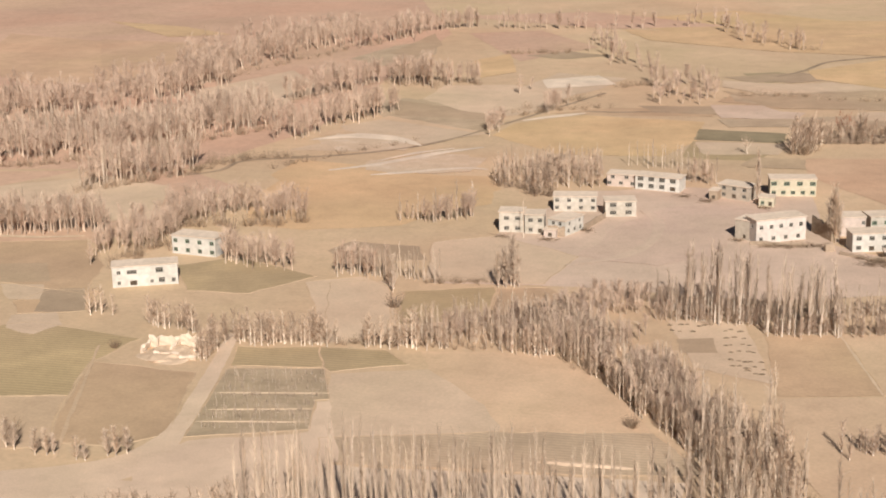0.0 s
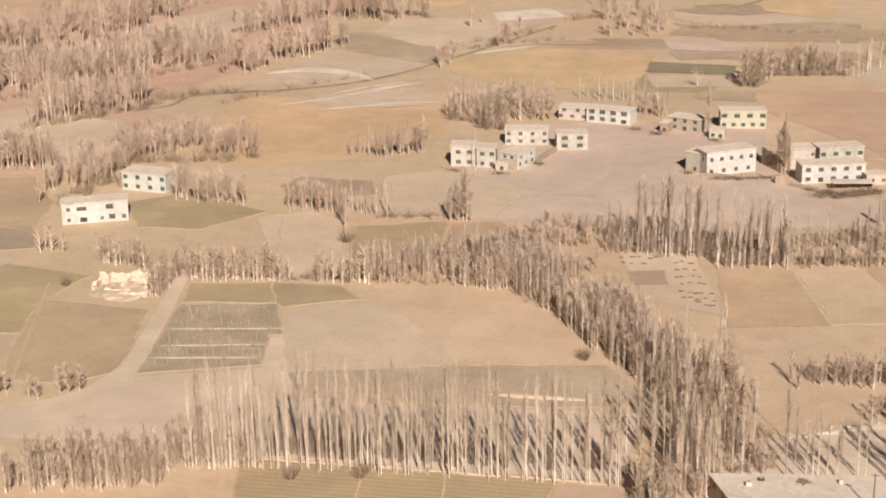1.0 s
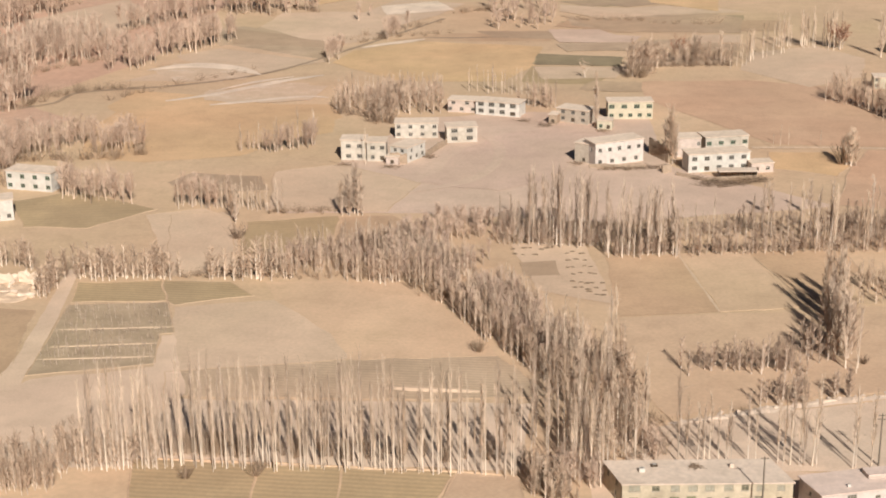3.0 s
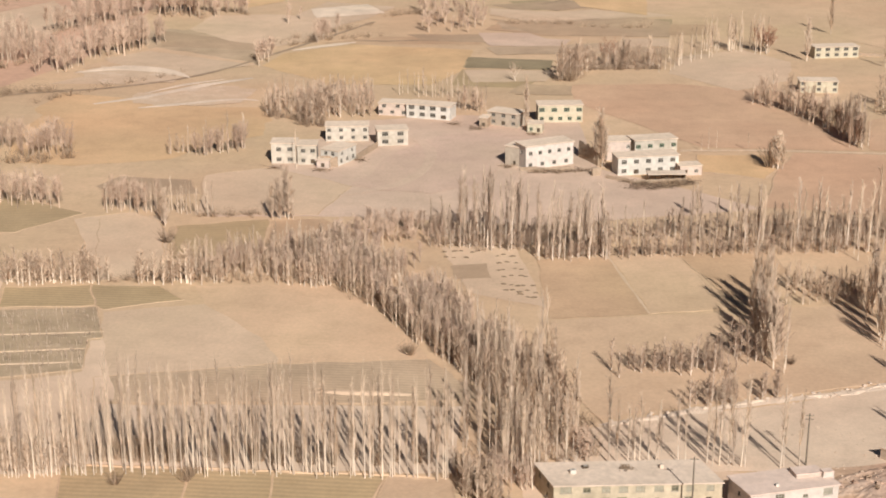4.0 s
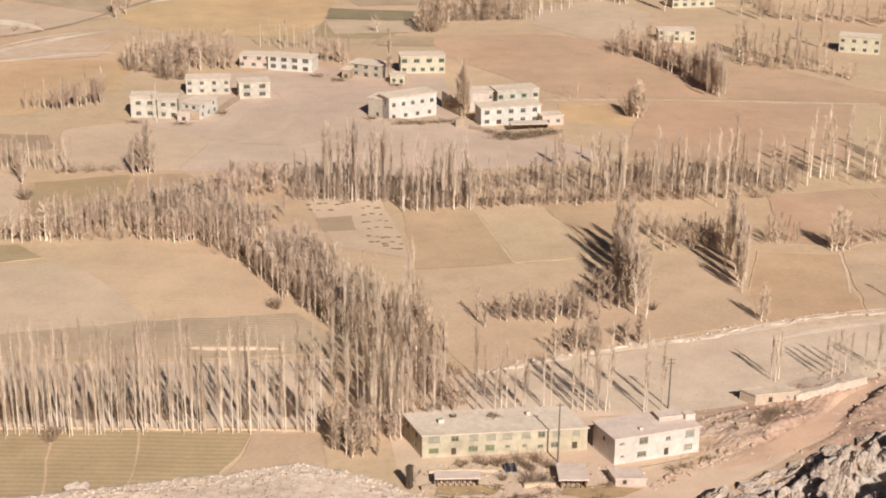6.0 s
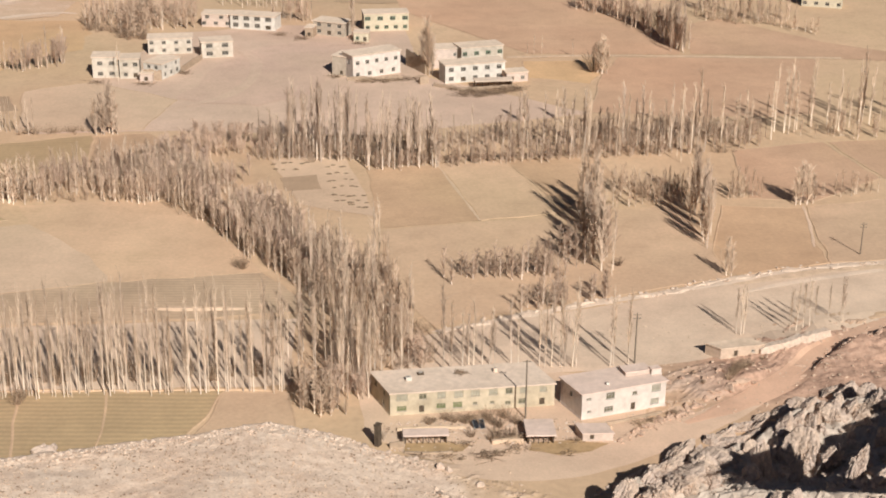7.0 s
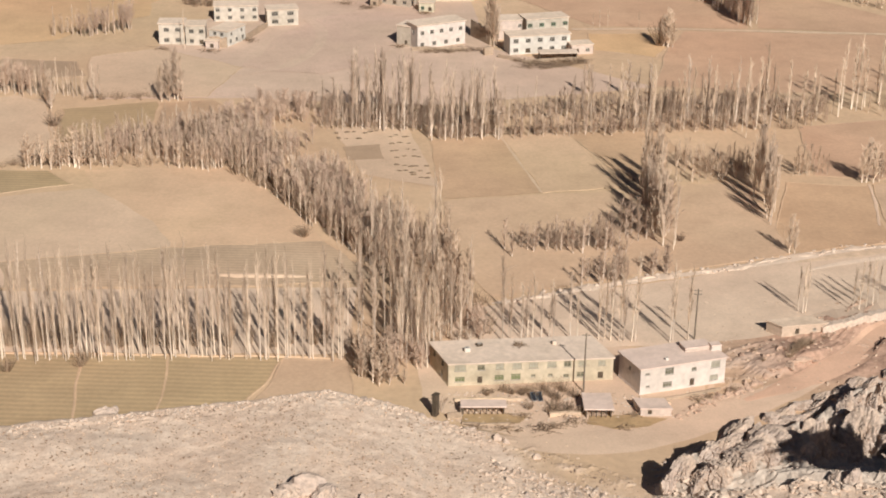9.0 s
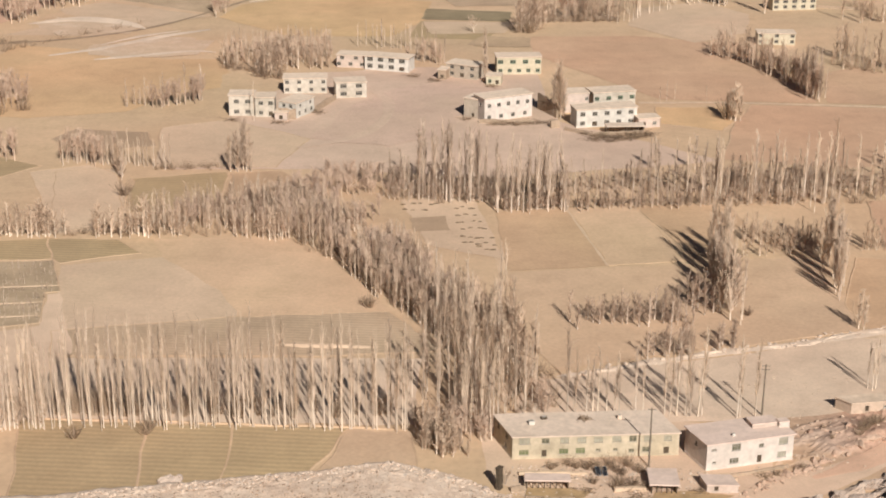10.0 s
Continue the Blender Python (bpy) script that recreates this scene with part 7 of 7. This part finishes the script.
field("trampled ochre yard before the shed", OCHRE, (12.4, 284.0), (12.8, 287.6), (21.6, 287.6), (26.5, 286.6), (24.5, 283.6), (17.0, 283.2), bund=0)
field("trampled ochre yard before the sheds", OCHRE, (38.6, 283.2), (39.6, 286.6), (49.6, 287.6), (51.0, 286.2), (56.0, 285.4), (51.5, 282.2), (44.3, 281.0), bund=0)

scatter_stones("loose_stones", "pale rubble lying about the yard", strewn([(9.0, 283.5), (58.0, 286.0), (51.0, 296.0), (10.0, 297.5)], 800), 0.06, 0.42, PALESTONE)
scatter_stones("dry_tufts", "dark scraps and dry tufts in the yard", strewn([(9.0, 281.0), (60.0, 285.0), (52.0, 297.0), (10.0, 298.0)], 420), 0.06, 0.36, TUFT)
scatter_stones("loose_stones", "rubble on the dusty road", strewn([(14.0, 272.0), (50.0, 276.0), (66.0, 288.0), (14.0, 281.0)], 240), 0.05, 0.3, STONE)
mud_wall("low terrace wall of pale earth below the house", [(11.2, 293.6), (18.0, 294.4), (26.0, 293.8)], 0.6, 0.8, BANK)
mud_wall("low terrace wall of pale earth below the house", [(31.0, 286.8), (34.5, 287.6), (37.8, 287.2)], 0.8, 0.9, BANK)
mud_wall("low broken wall of pale earth by the white house", [(51.6, 293.0), (56.0, 293.6), (57.2, 291.4)], 0.9, 0.8, BANK)

house("tall narrow dark outhouse with a shaded door", (6.2, 287.0), (7.0, 286.5), 1.4, 4.8, WOODDARK, [[(0.5, 0.8, 1.9, "d")]], (), 0.12, roof_mat=WOODDARK, group="houses below the hill", word="outhouse")


def pole(label, x, y, h, arms=1):
    ob = tagged(empty("utility_pole", x, y, terrain(x, y)), label, "pole", "poles")
    bm = bmesh.new()
    bmesh.ops.create_cone(bm, cap_ends=True, segments=8, radius1=0.22, radius2=0.14, depth=h + 0.5, matrix=Matrix.Translation((0, 0, h / 2 - 0.25)))
    part("post", bm, WOODPOLE, ob)
    for k in range(arms):
        z = h - 0.5 - 0.9 * k
        part("crossarm", boxed(-0.9, -0.17, z, 0.9, -0.05, z + 0.14, bevel=0.01), WOODPOLE, ob)
        for s in (-0.75, 0.75):
            bm = bmesh.new()
            bmesh.ops.create_cone(bm, cap_ends=True, segments=6, radius1=0.06, radius2=0.04, depth=0.22, matrix=Matrix.Translation((s, -0.11, z + 0.25)))
            part("insulator", bm, CEMENT, ob)
    return ob


pole("grey wooden utility pole before the long house", *(39.4, 297.7), 14.2, 1)
pole("grey wooden utility pole in the wash", *(68.2, 323.5), 13, 2)
pole("grey wooden utility pole standing in a field", *(143.2, 388.3), 9.5, 2)


def solar_panel(x, y, turn):
    ob = tagged(empty("solar_panel", x, y, terrain(x, y), turn), "dark blue solar panel tilted on a metal stand", "solar panel", "solar panels")
    tilt = Matrix.Translation((0, 0, 0.9)) @ Matrix.Rotation(radians(38), 4, "X")
    panel = part("panel", plate(1.1, 2.2, [(0.05, 1.05, 0.05, 2.15)], 0.0, 0.06), METAL, ob)
    panel.matrix_local = tilt @ Matrix.Translation((-0.55, 0, 0)) @ Matrix.Rotation(radians(-90), 4, "X") @ Matrix.Translation((0, 0, -1.1))
    part("cell_sheet", boxed(0.04, 0.01, 0.04, 1.06, 0.045, 2.16), PANEL, panel)
    for sx in (-0.45, 0.45):
        part("leg", boxed(sx - 0.03, 0.5, -0.1, sx + 0.03, 0.56, 1.3), METAL, ob)
        part("leg", boxed(sx - 0.03, -0.6, -0.1, sx + 0.03, -0.54, 0.5), METAL, ob)


solar_panel(*(28.2, 294.0), 0.25)
solar_panel(*(29.6, 294.0), 0.25)


def roof_box(label, x, y, z, w, d, h, mat, turn=0.15, word="water_tank"):
    ob = tagged(empty(word, x, y, z, turn), label, "tank" if word == "water_tank" else "vent", "roof things")
    part("body", boxed(-w / 2, -d / 2, 0, w / 2, d / 2, h, bevel=0.06), mat, ob)
    part("lid", boxed(-w * 0.3, -d * 0.3, h - 0.01, w * 0.3, d * 0.3, h + 0.1, bevel=0.02), CEMENT, ob)


roof_box("white water tank on the mud roof", *(14.3, 306.4), 5.5, 1.3, 1.1, 0.9, WHITE)
roof_box("dark roof hatch on the mud roof", *(17.1, 309.2), 5.5, 1.4, 1.0, 0.5, WOODDARK, word="roof_hatch")
roof_box("small pale vent on the mud roof", *(33.9, 309.8), 5.5, 0.9, 0.7, 0.9, MUDROOF, word="roof_vent")
roof_box("small pale vent on the flat roof", *(57.7, 300.6), 6.3, 0.7, 0.6, 0.6, WHITE, word="roof_vent")


def brush_pile(label, x, y, h, n, group="brushwood piles"):
    """Cut branches thrown in a heap."""
    rng = random.Random(int(x * 10) + int(y))
    z = terrain(x, y)
    ob = tagged(empty("brush_pile", x, y, z), label, "brushwood", group)
    tw = Twigs()
    for k in range(n):
        a = Vector((rng.gauss(0, h), rng.gauss(0, h * 0.7), rng.uniform(0, h * 0.6)))
        b = a + Vector((rng.gauss(0, h * 0.9), rng.gauss(0, h * 0.9), rng.uniform(-0.1, 0.6) * h))
        tw.stick(a, b, 0.07, 0.03)
    part("brushwood", (tw.v, tw.f), DARKTWIG, ob)
    return ob


brush_pile("heap of cut dark branches", *(29.0, 281.0), 1.3, 60)
brush_pile("heap of cut dark branches", *(23.9, 280.4), 0.5, 30)
brush_pile("heap of cut branches by the wall of the house", *(19.0, 297.6), 0.8, 50)
brush_pile("pile of brushwood in the yard", *(27.8, 297.2), 1.2, 60)
brush_pile("pile of brushwood in the yard", *(34.1, 288.1), 1.2, 70)
brush_pile("pile of brushwood in front of the village house", *(48.5, 551.4), 2.0, 80)
brush_pile("pile of brushwood in front of the village house", *(58.2, 554.7), 2.0, 80)
brush_pile("pile of brushwood in front of the village house", *(64.6, 555.7), 2.0, 80)
top = brush_pile("tangle of thin branches drying on the roof", *(25.9, 308.8), 0.8, 40)
top.location.z = 5.6


def heap(x, y, s):
    bm = bmesh.new()
    bmesh.ops.create_icosphere(bm, subdivisions=2, radius=1.0)
    for v in bm.verts:
        v.co *= 1 + 0.3 * noise.noise(v.co * 1.7 + Vector((x, y, 0)))
        v.co.z = max(v.co.z, -0.1)
    ob = part("manure_mound", bm, DUNG)
    ob.matrix_world = Matrix.LocRotScale((x, y, 0.12), Euler((0, 0, 0.2 * math.sin(x))), (s * 2.0, s * 0.8, s * 0.7))
    return tagged(ob, "small dark mound of manure on the stubble", "mound", "heaps on the plot")


for row, (a, b, n) in enumerate((((-5.6, 469.0), (2.2, 470.0), 3), ((-5.2, 461.5), (3.6, 462.5), 3), ((-5.0, 456.0), (4.6, 456.6), 4), ((-3.6, 449.6), (6.6, 450.6), 4), ((-2.6, 442.0), (7.8, 442.4), 5), ((-2.2, 436.2), (8.2, 436.6), 5), ((1.6, 431.0), (9.2, 431.4), 3), ((-22.6, 472.8), (-8.7, 474.0), 5), ((-23.0, 466.4), (-12.7, 466.2), 3))):
    for k in range(n):
        p = Vector(a).lerp(Vector(b), (k + RNG.uniform(0.2, 0.8)) / n)
        heap(p.x, p.y + RNG.gauss(0, 0.9), RNG.uniform(0.36, 0.6))

# saplings in the nursery plot, in blocks between low pale banks
rows_ = []
BANKS = [((-149.0, 412.0), (-119.5, 416.0)), ((-146.0, 394.5), (-113.4, 398.7)), ((-144.1, 381.7), (-115.2, 386.4)), ((-144.8, 372.9), (-113.4, 376.9)), ((-143.0, 364.0), (-112.6, 373.4))]
for (p0, p1), (q0, q1), lanes in zip(BANKS, BANKS[1:], (3, 2, 2, 1)):
    p0, p1, q0, q1 = Vector(p0), Vector(p1), Vector(q0), Vector(q1)
    for j in range(lanes):
        v = (j + 0.6) / lanes
        for i in range(46):
            p = p0.lerp(q0, v).lerp(p1.lerp(q1, v), (i + RNG.uniform(0.1, 0.9)) / 46)
            if RNG.random() < 0.62:
                rows_.append((p.x, p.y + RNG.gauss(0, 0.3)))
grove("nursery_saplings", "pale leafless saplings planted in rows", "poplar", rows_, 1.6, 3.2, 2.0)
for p0, p1 in BANKS[1:4]:
    p0, p1 = Vector(p0), Vector(p1)
    low = ridge("furrow_bank", [tuple(p0.lerp(p1, q / 20)) for q in range(21)], 0.9, 0.14, PALE, base=0.14)
    tagged(low, "pale ridge between nursery rows", "bank", kind="structure")


def ruin(x, y):
    """Worn stumps of mud walls on a pale mound."""
    ob = tagged(empty("mud_ruin", x, y), "pale crumbling mud ruin with eroded wall stumps", "ruin")
    bm = bmesh.new()
    bmesh.ops.create_icosphere(bm, subdivisions=4, radius=1.0)
    for v in bm.verts:
        k = 1 + 0.35 * noise.noise(v.co * 1.6 + Vector((5, 0, 0)))
        v.co = Vector((v.co.x * 9 * k, v.co.y * 9 * k, max(-0.4, v.co.z * 1.1 * (1 + 0.9 * noise.noise(v.co * 3.5)))))
    part("mound", bm, PALE, ob)
    for wx, wy, ln, turn, h in ((-9.5, 6, 3.0, -0.1, 4.6), (-7.2, 7, 7, 0.05, 3.6), (0.2, 7.6, 6.5, -0.05, 4.4), (6.8, 1.5, 6, 1.5, 3.4), (-9.5, -1, 6.5, 1.55, 2.6), (-5, -2.6, 8, 0.08, 1.6), (-1, 2, 5, 1.5, 2.2), (4, -4.4, 5, 0.1, 1.4)):
        bm = bmesh.new()
        box(bm, 0, -0.45, -0.5, ln, 0.45, h)
        bmesh.ops.subdivide_edges(bm, edges=bm.edges[:], cuts=5, use_grid_fill=True)
        for v in bm.verts:
            n = noise.noise(v.co * 0.5 + Vector((wx, wy, 0)))
            v.co += Vector((0.35 * n, 0.35 * noise.noise(v.co * 0.8), 0))
            if v.co.z > 0:
                v.co.z *= 0.75 + 0.7 * n
        stump = part("wall_stump", bm, SALT, ob)
        stump.matrix_local = pose(wx, wy, 0, 0, 0, math.degrees(turn))


for p, h in (((47.5, 553.0), 1.6), ((53.0, 551.5), 1.7), ((57.0, 550.2), 1.5), ((62.0, 553.6), 1.7), ((43.5, 556.0), 1.4), ((9.0, 567.6), 1.3), ((17.0, 568.4), 1.4), ((23.0, 570.0), 1.3), ((27.6, 571.0), 1.4)):
    brush_pile("heap of dry fodder and branches in a village yard", p[0], p[1], h, 70)

ruin(*(-170.6, 424.0))

for p, h in (((45.6, 548.3), 1.6), ((51.3, 547.0), 1.4), ((54.6, 549.3), 1.8), ((61.1, 551.8), 1.8), ((66.6, 555.0), 1.6), ((-72.2, 567.1), 1.5), ((-90.5, 569.6), 1.5), ((-59.2, 582.2), 1.4), ((-1.8, 574.4), 1.5), ((13.3, 568.6), 1.5), ((20.9, 572.0), 1.5), ((-15.2, 634.2), 1.6), ((-23.9, 641.8), 1.5), ((8.5, 625.5), 1.5)):
    brush_pile("heap of brushwood and fodder beside a village house", p[0], p[1], h, 60)
for p, h in (((15.4, 282.1), 0.8), ((21.0, 281.5), 1.0), ((32.3, 282.1), 0.9), ((36.0, 283.9), 1.1), ((46.5, 281.6), 0.9), ((49.0, 286.8), 0.8), ((25.5, 286.6), 0.9), ((63.6, 293.9), 0.8), ((66.4, 295.4), 0.7)):
    brush_pile("low tangle of brushwood in the yard", p[0], p[1], h, 46)
